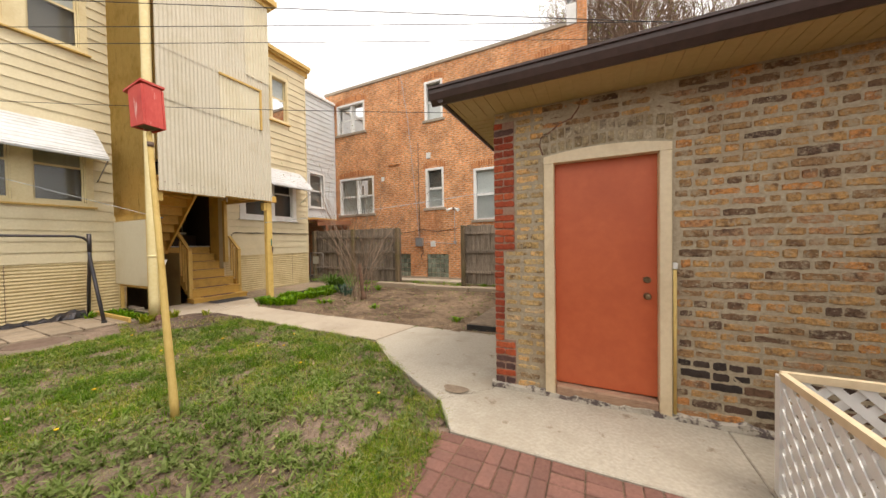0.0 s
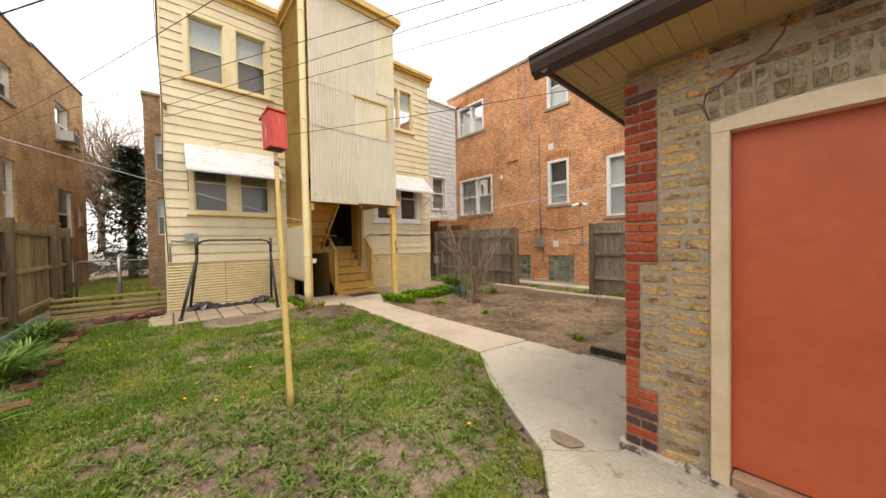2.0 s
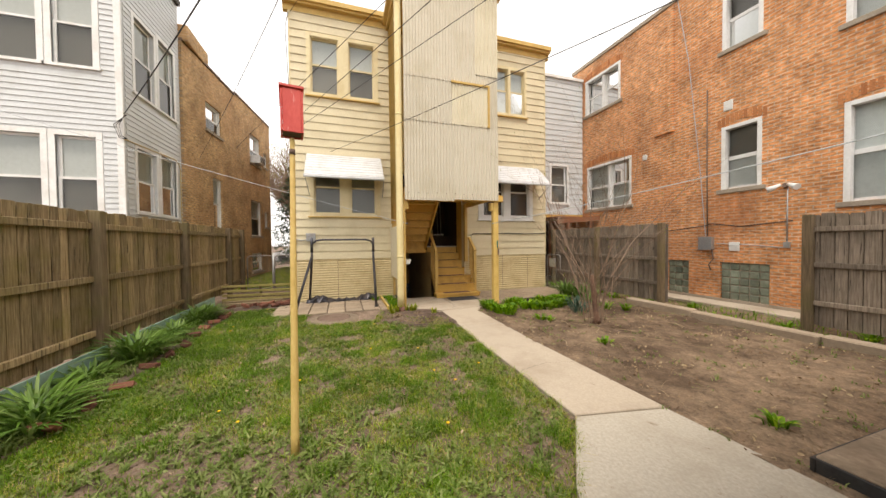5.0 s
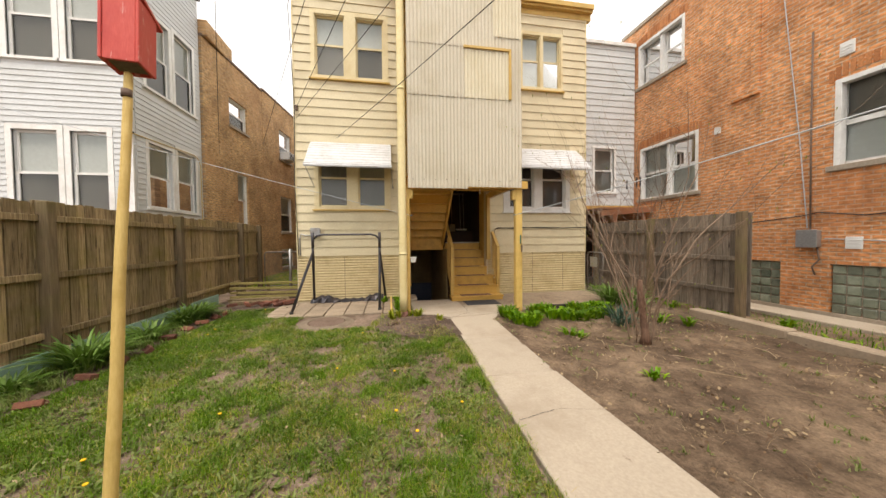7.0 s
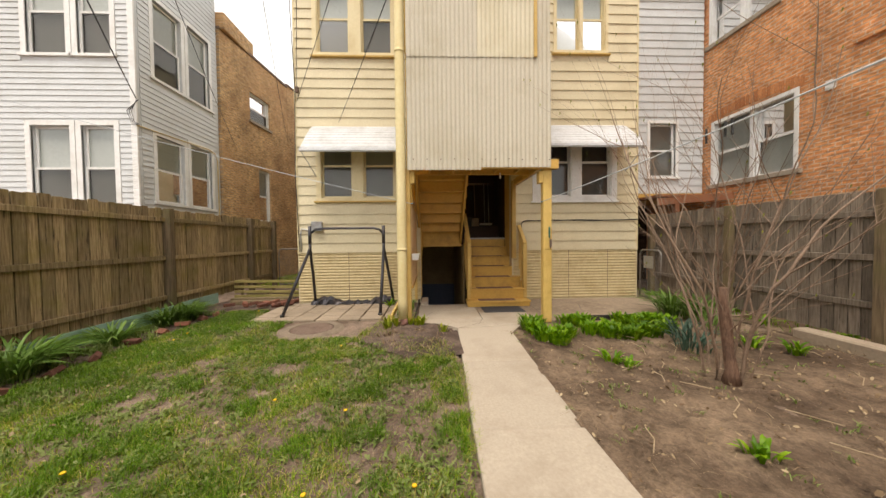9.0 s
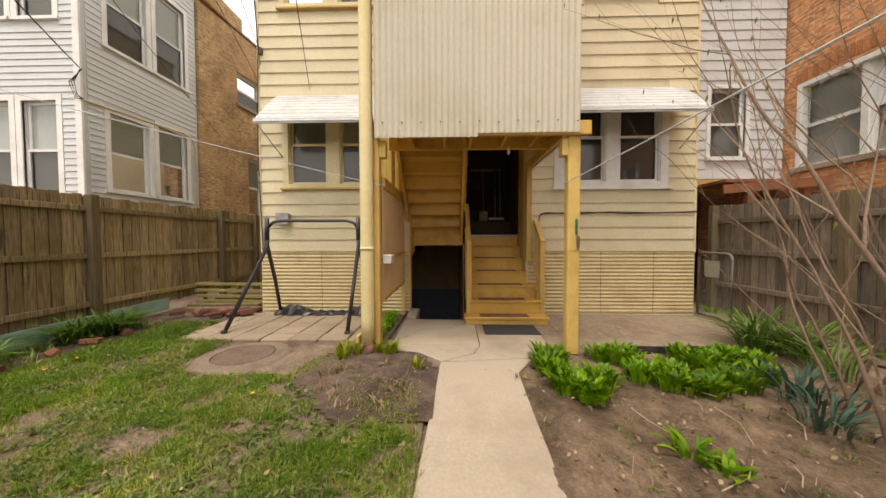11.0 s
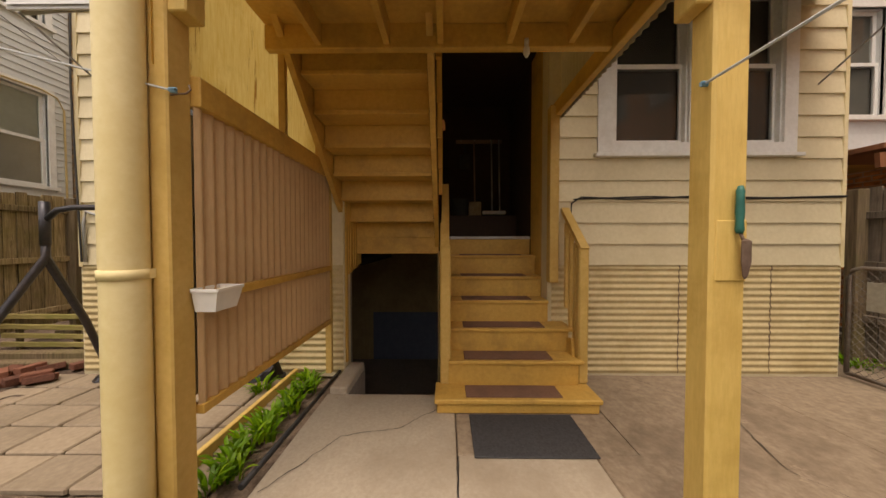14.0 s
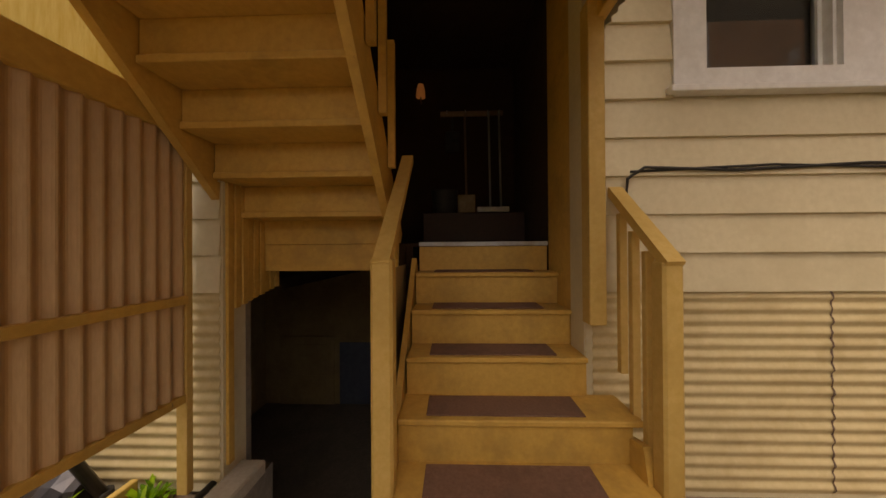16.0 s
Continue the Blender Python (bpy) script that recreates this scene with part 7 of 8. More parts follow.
for x, y in scatter(VISIBLE, 14, rng):
    d = thing("dandelion", (x, y, 0), "yellow dandelion flower in the grass", "flower", "dandelions")
    bm = bmesh.new()
    tube(bm, [(x, y, 0), (x + 0.005, y, 0.055)], 0.002, 5)
    part("stalk", bm, M_WEED, d)
    bm = bmesh.new()
    tube(bm, [(x + 0.005, y, 0.053), (x + 0.005, y, 0.06), (x + 0.005, y, 0.066)], [0.007, 0.016, 0.012], 9)
    part("flower_head", bm, M_DANDY, d)


def clump(name, x, y, n, h, w, spread, bend, material, label, group, seed, seg=5, z=0.01):
    """A tuft of long arching leaves, keeled along the middle."""
    r = random.Random(seed)
    t = thing(name, (x, y, z), label, "plant", group)
    bm = bmesh.new()
    for _ in range(n):
        a = r.uniform(0, 2 * math.pi)
        d = Vector((math.cos(a), math.sin(a), 0))
        s = Vector((-d.y, d.x, 0))
        b = Vector((x, y, z - 0.01)) + d * r.uniform(0, spread) + s * r.uniform(-spread, spread) * 0.4
        hh = h * r.uniform(0.55, 1.1)
        k = bend * r.uniform(0.4, 1.3)
        wd = w * r.uniform(0.7, 1.2)
        prev = None
        for i in range(seg + 1):
            q = i / seg
            c = b + d * (hh * k * q * q) + Vector((0, 0, hh * (q - 0.42 * k * q ** 2.6)))
            wk = wd * (0.45 + 1.5 * q) * (1 - q) ** 0.6 if i < seg else 0.0
            row = [bm.verts.new(c - s * wk / 2 + Vector((0, 0, wk * 0.18))), bm.verts.new(c), bm.verts.new(c + s * wk / 2 + Vector((0, 0, wk * 0.18)))] if i < seg else [bm.verts.new(c)]
            if prev:
                if i < seg:
                    for j in range(2):
                        f = bm.faces.new((prev[j], prev[j + 1], row[j + 1], row[j]))
                        f.smooth = True
                else:
                    for j in range(2):
                        bm.faces.new((prev[j], prev[j + 1], row[0]))
            prev = row
    part("leaves", bm, material, t)
    return t


LILY = [(-7.86, 4.86), (-7.62, 4.78), (-7.38, 4.84), (-7.12, 4.82), (-7.0, 5.02), (-7.3, 5.12), (-7.88, 5.5), (-7.92, 5.75), (-7.7, 5.62), (-7.36, 5.62), (-7.2, 5.85), (-7.45, 5.95), (-7.9, 6.45), (-7.72, 6.6), (-7.55, 6.4), (-7.15, 6.1), (-7.2, 6.4), (-7.4, 6.75), (-7.7, 7.0), (-7.9, 6.85)]
for k, (x, y) in enumerate(LILY):
    r = random.Random(k)
    for q in range(2):
        clump("lily_clump", x + r.uniform(-0.07, 0.07), y + r.uniform(-0.07, 0.07), 60, 0.19, 0.05, 0.16, 0.5, M_HOSTA, "bright green lily shoots in dark soil", "lily clumps by the walk", 100 + k * 2 + q)
for k, (x, y, h) in enumerate(((-8.25, 7.55, 0.6), (-8.0, 7.8, 0.5), (-7.5, 7.6, 0.45), (-7.0, 6.75, 0.35), (-6.6, 6.5, 0.3))):
    clump("strap_leaf_clump", x, y, 110 if k < 2 else 40, h * 1.1, 0.03, 0.2, 0.9, M_STRAP if k < 3 else M_BLUEGREEN, "dark green clump of long strap leaves", "strap-leaf clumps", 300 + k)
for k, (x, y, h) in enumerate(((-4.75, -1.2, 0.34), (-4.5, -1.05, 0.28), (-5.6, -1.35, 0.22), (-6.2, -1.2, 0.42), (-6.45, -1.28, 0.36), (-7.3, -1.25, 0.3), (-8.3, -1.35, 0.36), (-8.65, -1.3, 0.34), (-9.0, -1.45, 0.3), (-3.8, -1.3, 0.3), (-2.9, -1.3, 0.35))):
    clump("daylily_clump", x, y, 130, h * 1.3, 0.034, 0.17, 1.0, M_STRAP, "arching dark green daylily clump along the fence", "daylilies along the fence", 400 + k)
blades("weeds", rosettes(scatter([(-9.2, -1.6), (-2.2, -1.6), (-2.2, -0.95), (-9.2, -0.95)], 900, rng, tuft_field, 0.1), rng, 8, 0.03), (0.05, 0.16), 0.016, 1.3, rng, M_WEED, "low weeds between the daylilies", "weeds", 0.02)
for k in range(13):
    clump("edging_plant", -8.45 - 0.115 * k, 2.7 + 0.05 * math.sin(k * 2), 34, 0.15, 0.032, 0.09, 0.7, M_HOSTA, "green leafy edging plant behind the ribbed screen", "edging plants", 500 + k)
for k, (x, y, h) in enumerate(((-7.84, 2.5, 0.25), (-7.74, 2.52, 0.2), (-7.9, 2.62, 0.22), (-7.97, 2.84, 0.2), (-7.95, 2.95, 0.19), (-7.98, 3.04, 0.2), (-7.5, 3.38, 0.17))):
    clump("lily_clump", x, y, 22, h, 0.035, 0.06, 0.35, M_SPROUT, "upright yellow-green lily shoots at the post foot", "lily shoots at the post", 600 + k)
for k, (x, y, h) in enumerate(((-9.6, 2.3, 0.2), (-4.7, 5.3, 0.12), (-2.55, 4.95, 0.13), (-6.25, 5.25, 0.17), (-6.1, 5.35, 0.14), (-6.6, 7.3, 0.22), (-6.35, 7.6, 0.2))):
    clump("lily_clump", x, y, 26, h, 0.04, 0.09, 0.8, M_HOSTA, "small bright green lily clump in bare soil", "small lily clumps", 640 + k)
for k in range(10):
    clump("kerb_weed", -10.2 + 0.85 * k, 8.6 + 0.25 * (k % 3), 26, 0.2, 0.04, 0.12, 0.9, M_HOSTA, "bright green weed tuft beside the kerb", "kerb weeds", 700 + k)

# ---- many-stemmed bare shrub ----
M_STUMP = surface("red_brown_stump_bark", ((0.11, 0.06, 0.04), (0.27, 0.16, 0.105), (0.09, 0.055, 0.04)), 0.95, 26, 6.0, (3, 3, 0.6), 1.0, 0.012)
shrub = thing("bare_shrub", (-5.85, 6.2, 0), "leafless many-stemmed shrub with a sawn stump", "shrub")


def grow(bm, p, d, length, r, depth, rr, buds):
    """A crooked tapering branch with side twigs."""
    pts, rs = [p], [r]
    n = max(3, int(length / 0.16))
    for i in range(n):
        d = (d + Vector((rr.gauss(0, 0.09), rr.gauss(0, 0.09), rr.gauss(0.012, 0.05)))).normalized()
        p = p + d * (length / n)
        pts.append(p)
        rs.append(r * (1 - 0.75 * (i + 1) / n))
        if depth and i > 0 and rr.random() < (0.4 if depth > 1 else 0.26):
            a = rr.uniform(0, 2 * math.pi)
            sd = (d + Vector((math.cos(a), math.sin(a), rr.uniform(-0.1, 0.5))) * rr.uniform(0.5, 1.0)).normalized()
            grow(bm, p, sd, length * rr.uniform(0.3, 0.6), rs[-1] * 0.6, depth - 1, rr, buds)
    tube(bm, pts, rs, 6 if r > 0.012 else 4, False)
    buds.append(p)


rr = random.Random(14)
buds = []
for k in range(9):
    a = 2 * math.pi * k / 9 + rr.uniform(-0.2, 0.2)
    bm = bmesh.new()
    base = Vector((-5.85 + 0.16 * math.cos(a), 6.22 + 0.18 * math.sin(a), -0.02))
    lean = rr.uniform(0.02, 0.22)
    grow(bm, base, Vector((math.cos(a) * lean, math.sin(a) * lean + 0.05, 1)).normalized(), rr.uniform(2.2, 3.7), rr.uniform(0.009, 0.018), 2, rr, buds)
    part("stem", bm, M_BARK, shrub)
bm = bmesh.new()
tube(bm, [(-5.72, 6.14, -0.02), (-5.71, 6.13, 0.12), (-5.74, 6.12, 0.32), (-5.73, 6.09, 0.55), (-5.76, 6.08, 0.78), (-5.75, 6.07, 0.93)], [0.085, 0.055, 0.044, 0.05, 0.04, 0.033], 12)
part("stump", bm, M_STUMP, shrub, "red-brown sawn stump")
bm = bmesh.new()
for k in range(4):
    a = rr.uniform(0, 6.28)
    grow(bm, Vector((-5.9, 6.3, 0.6)), Vector((math.cos(a), math.sin(a), 0.3)).normalized(), 0.7, 0.005, 1, rr, buds)
part("low_twigs", bm, M_BARK, shrub)
bm = bmesh.new()
for p in buds[::2]:
    tube(bm, [p, p + Vector((0.005, 0.005, 0.02)), p + Vector((0.008, 0.0, 0.035))], [0.002, 0.007, 0.002], 5)
tagged(part("buds", bm, M_BUD, shrub, "tiny yellow-green buds"), kind="stuff")
# a second thin sapling beside the fence
sap = thing("bare_sapling", (-6.9, 6.9, 0), "thin leafless sapling by the dark fence", "tree")
for k in range(4):
    bm = bmesh.new()
    grow(bm, Vector((-6.9 + 0.05 * k, 6.9, -0.02)), Vector((rr.uniform(-0.25, 0.25), rr.uniform(-0.2, 0.2), 1)).normalized(), rr.uniform(2.4, 3.4), 0.013, 2, rr, buds)
    part("stem", bm, M_BARK, sap)
for k in range(22):
    x, y = rr.uniform(-7.8, -4.5), rr.uniform(4.6, 8)
    a = rr.uniform(0, 3.14)
    ln = rr.uniform(0.15, 0.5)
    bm = bmesh.new()
    p = Vector((x, y, 0.045))
    tube(bm, [p, p + Vector((math.cos(a) * ln * 0.5, math.sin(a) * ln * 0.5, 0.015)), p + Vector((math.cos(a + 0.2) * ln, math.sin(a + 0.2) * ln, 0.005))], 0.004, 5)
    whole("fallen_twig", bm, M_TWIG, "dry fallen twig on the soil", "twig", (x, y, 0.03), "fallen twigs")

# ---- far trees, spruce, cars ----
spruce = thing("spruce_tree", (-22.5, -1.1, 0), "dark blue-green spruce at the end of the gangway", "tree")
bm = bmesh.new()
tube(bm, [(-22.5, -1.1, 0), (-22.5, -1.1, 6.6)], [0.2, 0.02], 8)
part("trunk", bm, M_BARK, spruce)
verts, faces = [], []
rs = random.Random(4)
for k in range(300):
    z = 0.4 + 6.2 * (k / 300) ** 0.9
    reach = (1 - (z - 0.5) / 7.2) * 2.5 * rs.uniform(0.55, 1.15)
    a = rs.uniform(0, 6.283)
    d = Vector((math.cos(a), math.sin(a), 0))
    for q in range(34):
        s = rs.uniform(0.12, 1.0)
        c = Vector((-22.5, -1.1, z)) + d * reach * s + Vector((rs.gauss(0, 0.13), rs.gauss(0, 0.13), -0.25 * s * s * reach * 0.5 + rs.gauss(0, 0.06)))
        e = (d + Vector((rs.gauss(0, 0.6), rs.gauss(0, 0.6), rs.gauss(-0.25, 0.3)))).normalized() * rs.uniform(0.12, 0.3)
        w = e.cross(Vector((0, 0, 1))).normalized() * 0.06
        o = len(verts)
        verts += [c - w, c + w, c + e]
        faces.append((o, o + 1, o + 2))
me = bpy.data.meshes.new("crown")
me.from_pydata(verts, [], faces)
me.materials.append(M_NEEDLE)
crown = new("crown", me)
me.transform(Matrix.Translation(-ORIGIN[spruce]))
crown.parent = spruce


def bare_tree(x, y, h, seed, label):
    t = thing("bare_tree", (x, y, 0), label, "tree", "bare street trees")
    r = random.Random(seed)
    bm = bmesh.new()
    tube(bm, [(x, y, 0), (x + 0.1, y, h * 0.25), (x, y + 0.1, h * 0.45)], [h * 0.022, h * 0.018, h * 0.014], 8)
    part("trunk", bm, M_BARK, t)
    b2 = []
    bm = bmesh.new()
    for k in range(9):
        a = 2 * math.pi * k / 9
        grow(bm, Vector((x, y, h * (0.25 + 0.022 * k))), Vector((math.cos(a) * 0.5, math.sin(a) * 0.5, 1)).normalized(), h * 0.5, h * 0.009, 3, r, b2)
    tagged(part("branchwork", bm, M_BARK, t), kind="stuff")
    bm = bmesh.new()
    for p in b2[::3]:
        tube(bm, [p, p + Vector((0.02, 0.02, 0.1))], [0.03, 0.01], 4)
    tagged(part("buds", bm, M_BUD, t), kind="stuff")


bare_tree(-36, -2.0, 13, 3, "tall leafless street tree with first buds")
bare_tree(-44, -4.5, 14, 5, "tall leafless street tree with first buds")
bare_tree(2.6, 24.5, 20, 8, "tall leafless tree behind the brick building")
bare_tree(5.2, 27, 21, 9, "tall leafless tree behind the brick building")


def parked_car(x, y, col, label):
    c = thing("parked_car", (x, y, 0), label, "car", "parked cars")
    paint = surface("car_paint", (col, [v * 1.05 for v in col]), 0.25, 5, 1, bump=0, spec=0.6)
    bm = bmesh.new()
    prof = [(-2.1, 0.35), (-2.15, 0.75), (-1.2, 0.92), (-0.7, 1.4), (0.9, 1.42), (1.5, 0.98), (2.1, 0.9), (2.15, 0.4)]
    A = [bm.verts.new((x - 0.85, y + u, z)) for u, z in prof]
    B = [bm.verts.new((x + 0.85, y + u, z)) for u, z in prof]
    bm.faces.new(A)
    bm.faces.new(B[::-1])
    for i in range(8):
        bm.faces.new((A[i], A[(i + 1) % 8], B[(i + 1) % 8], B[i]))
    bmesh.ops.bevel(bm, geom=bm.edges[:], offset=0.06, segments=2, affect="EDGES")
    part("body", bm, paint, c)
    for s in (-0.82, 0.6):
        part("side_window", soft_box(x + 0.8, x + 0.862, y + s + 0.05, y + s + (0.75 if s < 0 else 0.55), 0.97, 1.3, 0.02), M_IRON, c)
    for u in (-1.35, 1.35):
        for sx in (-0.8, 0.8):
            bm = bmesh.new()
            tube(bm, [(x + sx - 0.1, y + u, 0.32), (x + sx + 0.1, y + u, 0.32)], 0.32, 18)
            part("wheel", bm, M_RUBBER, c)


parked_car(-33, -2.4, (0.6, 0.62, 0.64), "pale silver parked car on the far street")
parked_car(-33, 2.6, (0.05, 0.06, 0.08), "dark parked car on the far street")
whole("road", soft_box(-42, -32, -60, 60, -0.025, 0.0, 0.005), M_ROOF, "grey asphalt street beyond the gangway", "road", kind="structure")
# ---- pavers ----
rnd = random.Random(77)
pavers = thing("pavement", (0, 1.2, 0), "red-brown brick paver terrace", "pavement", kind="structure")
PM = []
for k in range(4):
    bm = soft_box(-0.097, 0.097, -0.047, 0.047, -0.04, 0.0, 0.006)
    me = mesh_of("paver", bm)
    me.materials.append(M_PAVER)
    PM.append(me)
for i in range(6):
    for j in range(9):
        cx, cy = -1.14 + 0.4 * i, 1.66 - 0.4 * j
        if cy < -1.4:
            continue
        for k in range(4):
            if (i + j) % 2:
                dx = -0.15 + 0.1 * k
                for dy in (-0.1, 0.1):
                    piece("paver", PM[k], pavers, pose(cx + dx, cy + dy, WZ - 0.006 + rnd.uniform(-0.003, 0.003), 0, 0, 90 + rnd.uniform(-1, 1)))
            else:
                dy = -0.15 + 0.1 * k
                for dx in (-0.1, 0.1):
                    piece("paver", PM[k], pavers, pose(cx + dx, cy + dy, WZ - 0.006 + rnd.uniform(-0.003, 0.003), 0, 0, rnd.uniform(-1, 1)))
whole("sand_bed", soft_box(-1.345, 1.1, -1.5, 1.86, -0.05, WZ - 0.014, 0.004), M_SOIL, "dark sand between the pavers", "pavement", kind="structure")

# ---- garage bricks ----
BR = {}


def brick_mesh(length, high, material, k):
    """One hand-made brick face: uneven outline, a little proud, arrises worn."""
    key = (round(length, 2), round(high, 3), material.name, k)
    if key in BR:
        return BR[key]
    r = random.Random(str(key))
    n = 8
    lo, hi = r.uniform(-0.006, 0.006), r.uniform(-0.006, 0.006)
    outline = []
    for i in range(n + 1):
        outline.append((-length / 2 + length * i / n + r.uniform(-0.003, 0.003), -high / 2 + lo * (i / n - 0.5) + r.uniform(-0.0035, 0.0045) + (0.006 if i in (0, n) else 0)))
    for i in range(n + 1):
        outline.append((length / 2 - length * i / n + r.uniform(-0.003, 0.003), high / 2 + hi * (i / n - 0.5) + r.uniform(-0.0045, 0.0035) - (0.006 if i in (0, n) else 0)))
    bm = bmesh.new()
    back = [bm.verts.new((u, 0.03, z)) for u, z in outline]
    mid = [bm.verts.new((u, 0.004, z)) for u, z in outline]
    front = [bm.verts.new((u * (1 - 0.008 / length), r.uniform(-0.004, 0.001), z * (1 - 0.01 / high))) for u, z in outline]
    m = len(outline)
    for A, B in ((back, mid), (mid, front)):
        for i in range(m):
            bm.faces.new((A[i], A[(i + 1) % m], B[(i + 1) % m], B[i]))
    bm.faces.new(front)
    me = mesh_of("brick", bm)
    me.materials.append(material)
    BR[key] = me
    return me


M_CRACKFILL = surface("reddish_crack_filler", ((0.2, 0.1, 0.07), (0.27, 0.15, 0.10)), 0.95, 40, 5, bump=0.4)
M_OLDMORTAR = surface("pinkish_weathered_mortar", ((0.29, 0.165, 0.12), (0.40, 0.25, 0.185), (0.38, 0.28, 0.21)), 0.95, 40, 6.0, bump=0.6, dist=0.006)
M_SOOT = tones("sooty_base_brick", [(0.0, (0.045, 0.035, 0.032)), (0.6, (0.09, 0.06, 0.048)), (1.0, (0.2, 0.11, 0.065))], 0.85, "object", 26, 0.8, 0.01, ((0.34, 0.28, 0.2), 14, 0.6))
COURSE = 0.0775
gwall = garage
for c in range(35):
    z = 0.06 + COURSE * (c + 0.5)
    if z > 2.69:
        break
    # right of the door, and above it
    x = 0.30 + (0.0 if c % 2 else -0.1) + rnd.uniform(0, 0.03)
    header = c % 6 == 5
    while x < 1.75:
        ln = (0.095 if header or rnd.random() < 0.3 else 0.2) * rnd.uniform(0.72, 1.04)
        a, b = max(x, 0.285), x + ln
        if b - a > 0.06:
            hgt = rnd.uniform(0.048, 0.062)
            ln2 = round((b - a) * 50) / 50
            piece("brick", brick_mesh(ln2, round(hgt, 2), M_SOOT if z < 0.5 and rnd.random() < 0.5 else M_GBRICK, rnd.randrange(3)), gwall, pose((a + b) / 2, GY + 0.009 + rnd.uniform(-0.003, 0.003), z + rnd.uniform(-0.004, 0.004), 0, rnd.uniform(-1.2, 1.2), 0))
        x = b + rnd.uniform(0.01, 0.02)
    # the tan bricks begin where the red corner ends
    redw = 0.09 if 0.5 < z < 1.35 else 0.2
    if c in (19, 29):
        redw = 0.1
    elif z > 2.62:
        redw = 0.0
    # tan bricks between corner and door
    u = GX + redw + 0.02
    while u < -0.74:
        w = rnd.choice((0.1, 0.1, 0.2, 0.14, 0.2))
        b = min(u + w, -0.70)
        if b - u > 0.05:
            piece("brick", brick_mesh(round((b - u) * 50) / 50, round(rnd.uniform(0.04, 0.06), 2), M_TANBRICK, rnd.randrange(3)), gwall, pose((u + b) / 2, GY + 0.009 + rnd.uniform(-0.003, 0.003), z + rnd.uniform(-0.004, 0.004), 0, rnd.uniform(-1.2, 1.2), 0))
        u = b + rnd.uniform(0.02, 0.035)
    # courses above the arch
    if z > 2.5:
        u = -0.72
        while u < 0.28:
            w = 0.2 * rnd.uniform(0.9, 1.05)
            if rnd.random() < 0.8:
                piece("brick", brick_mesh(0.2, 0.05, M_GBRICK, rnd.randrange(3)), gwall, pose(u + w / 2, GY + rnd.uniform(0.008, 0.014), z, 0, rnd.uniform(-1.5, 1.5), 0))
            u += w + 0.025
M_PALEBRICK = old_brick("pale_arch_brick", [(0.0, (0.26, 0.19, 0.11)), (0.5, (0.42, 0.33, 0.2)), (1.0, (0.50, 0.43, 0.32))], (0.36, 0.3, 0.21), (0.58, 0.53, 0.44))
for row in range(2):
    n = 15
    for i in range(n):
        u = -0.71 + 1.0 * (i + 0.5) / n + rnd.uniform(-0.005, 0.005)
        rise = 0.05 * (1 - ((u + 0.21) / 0.5) ** 2)
        piece("brick", brick_mesh(rnd.choice((0.048, 0.052, 0.056)), rnd.choice((0.085, 0.09, 0.095)), M_PALEBRICK, rnd.randrange(4)), gwall, pose(u, GY + 0.009 + rnd.uniform(-0.004, 0.003), 2.275 + rise + 0.112 * row + rnd.uniform(-0.006, 0.006), 0, (u + 0.21) * 9 + rnd.uniform(-2, 2), 0))
# red toothed corner, laid in thinner courses than the old wall
RED = 0.0685
for c in range(38):
    z = 0.07 + RED * (c + 0.5)
    if z > 2.62:
        break
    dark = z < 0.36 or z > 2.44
    redw = 0.095 if 0.5 < z < 1.35 or 1.73 < z < 1.8 or z > 2.56 else 0.2
    cuts = [redw] if redw < 0.12 or c % 2 else [redw * 0.48, redw * 0.52]
    u = GX
    for w in cuts:
        ln = w - 0.007 + rnd.uniform(-0.012, 0.006) * (u + w > GX + redw - 0.001)
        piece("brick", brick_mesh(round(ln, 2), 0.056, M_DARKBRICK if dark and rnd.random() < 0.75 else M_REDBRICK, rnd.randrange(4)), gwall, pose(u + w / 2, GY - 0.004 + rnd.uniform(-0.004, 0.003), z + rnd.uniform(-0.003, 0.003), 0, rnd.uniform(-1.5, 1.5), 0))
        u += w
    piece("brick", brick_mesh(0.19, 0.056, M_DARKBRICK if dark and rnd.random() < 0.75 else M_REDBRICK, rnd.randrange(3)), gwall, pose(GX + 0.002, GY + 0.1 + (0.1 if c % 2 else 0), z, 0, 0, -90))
# repointed stepped crack
bm = bmesh.new()
tube(bm, [(-0.70, GY + 0.012, 2.24), (-0.73, GY + 0.012, 2.33), (-0.715, GY + 0.012, 2.40), (-0.62, GY + 0.012, 2.45), (-0.56, GY + 0.012, 2.50), (-0.46, GY + 0.012, 2.53), (-0.40, GY + 0.012, 2.61), (-0.38, GY + 0.012, 2.69)], [0.006, 0.008, 0.007, 0.009, 0.006, 0.008, 0.007, 0.006], 6)
part("mortar_crack", bm, M_CRACKFILL, garage, "reddish filled crack in the mortar")
part("corner_mortar", soft_box(GX + 0.004, GX + 0.09, GY + 0.003, GY + 0.3, 0.07, 2.6, 0.001), M_OLDMORTAR, garage, "dark weathered mortar at the brick corner")
for za, zb in ((0.07, 0.5), (1.36, 2.6)):
    part("corner_mortar", soft_box(GX + 0.0905, GX + 0.2, GY + 0.003, GY + 0.02, za, zb, 0.001), M_OLDMORTAR, garage, "dark weathered mortar at the brick corner")
# flaking plinth strip
bm = bmesh.new()
prev = None
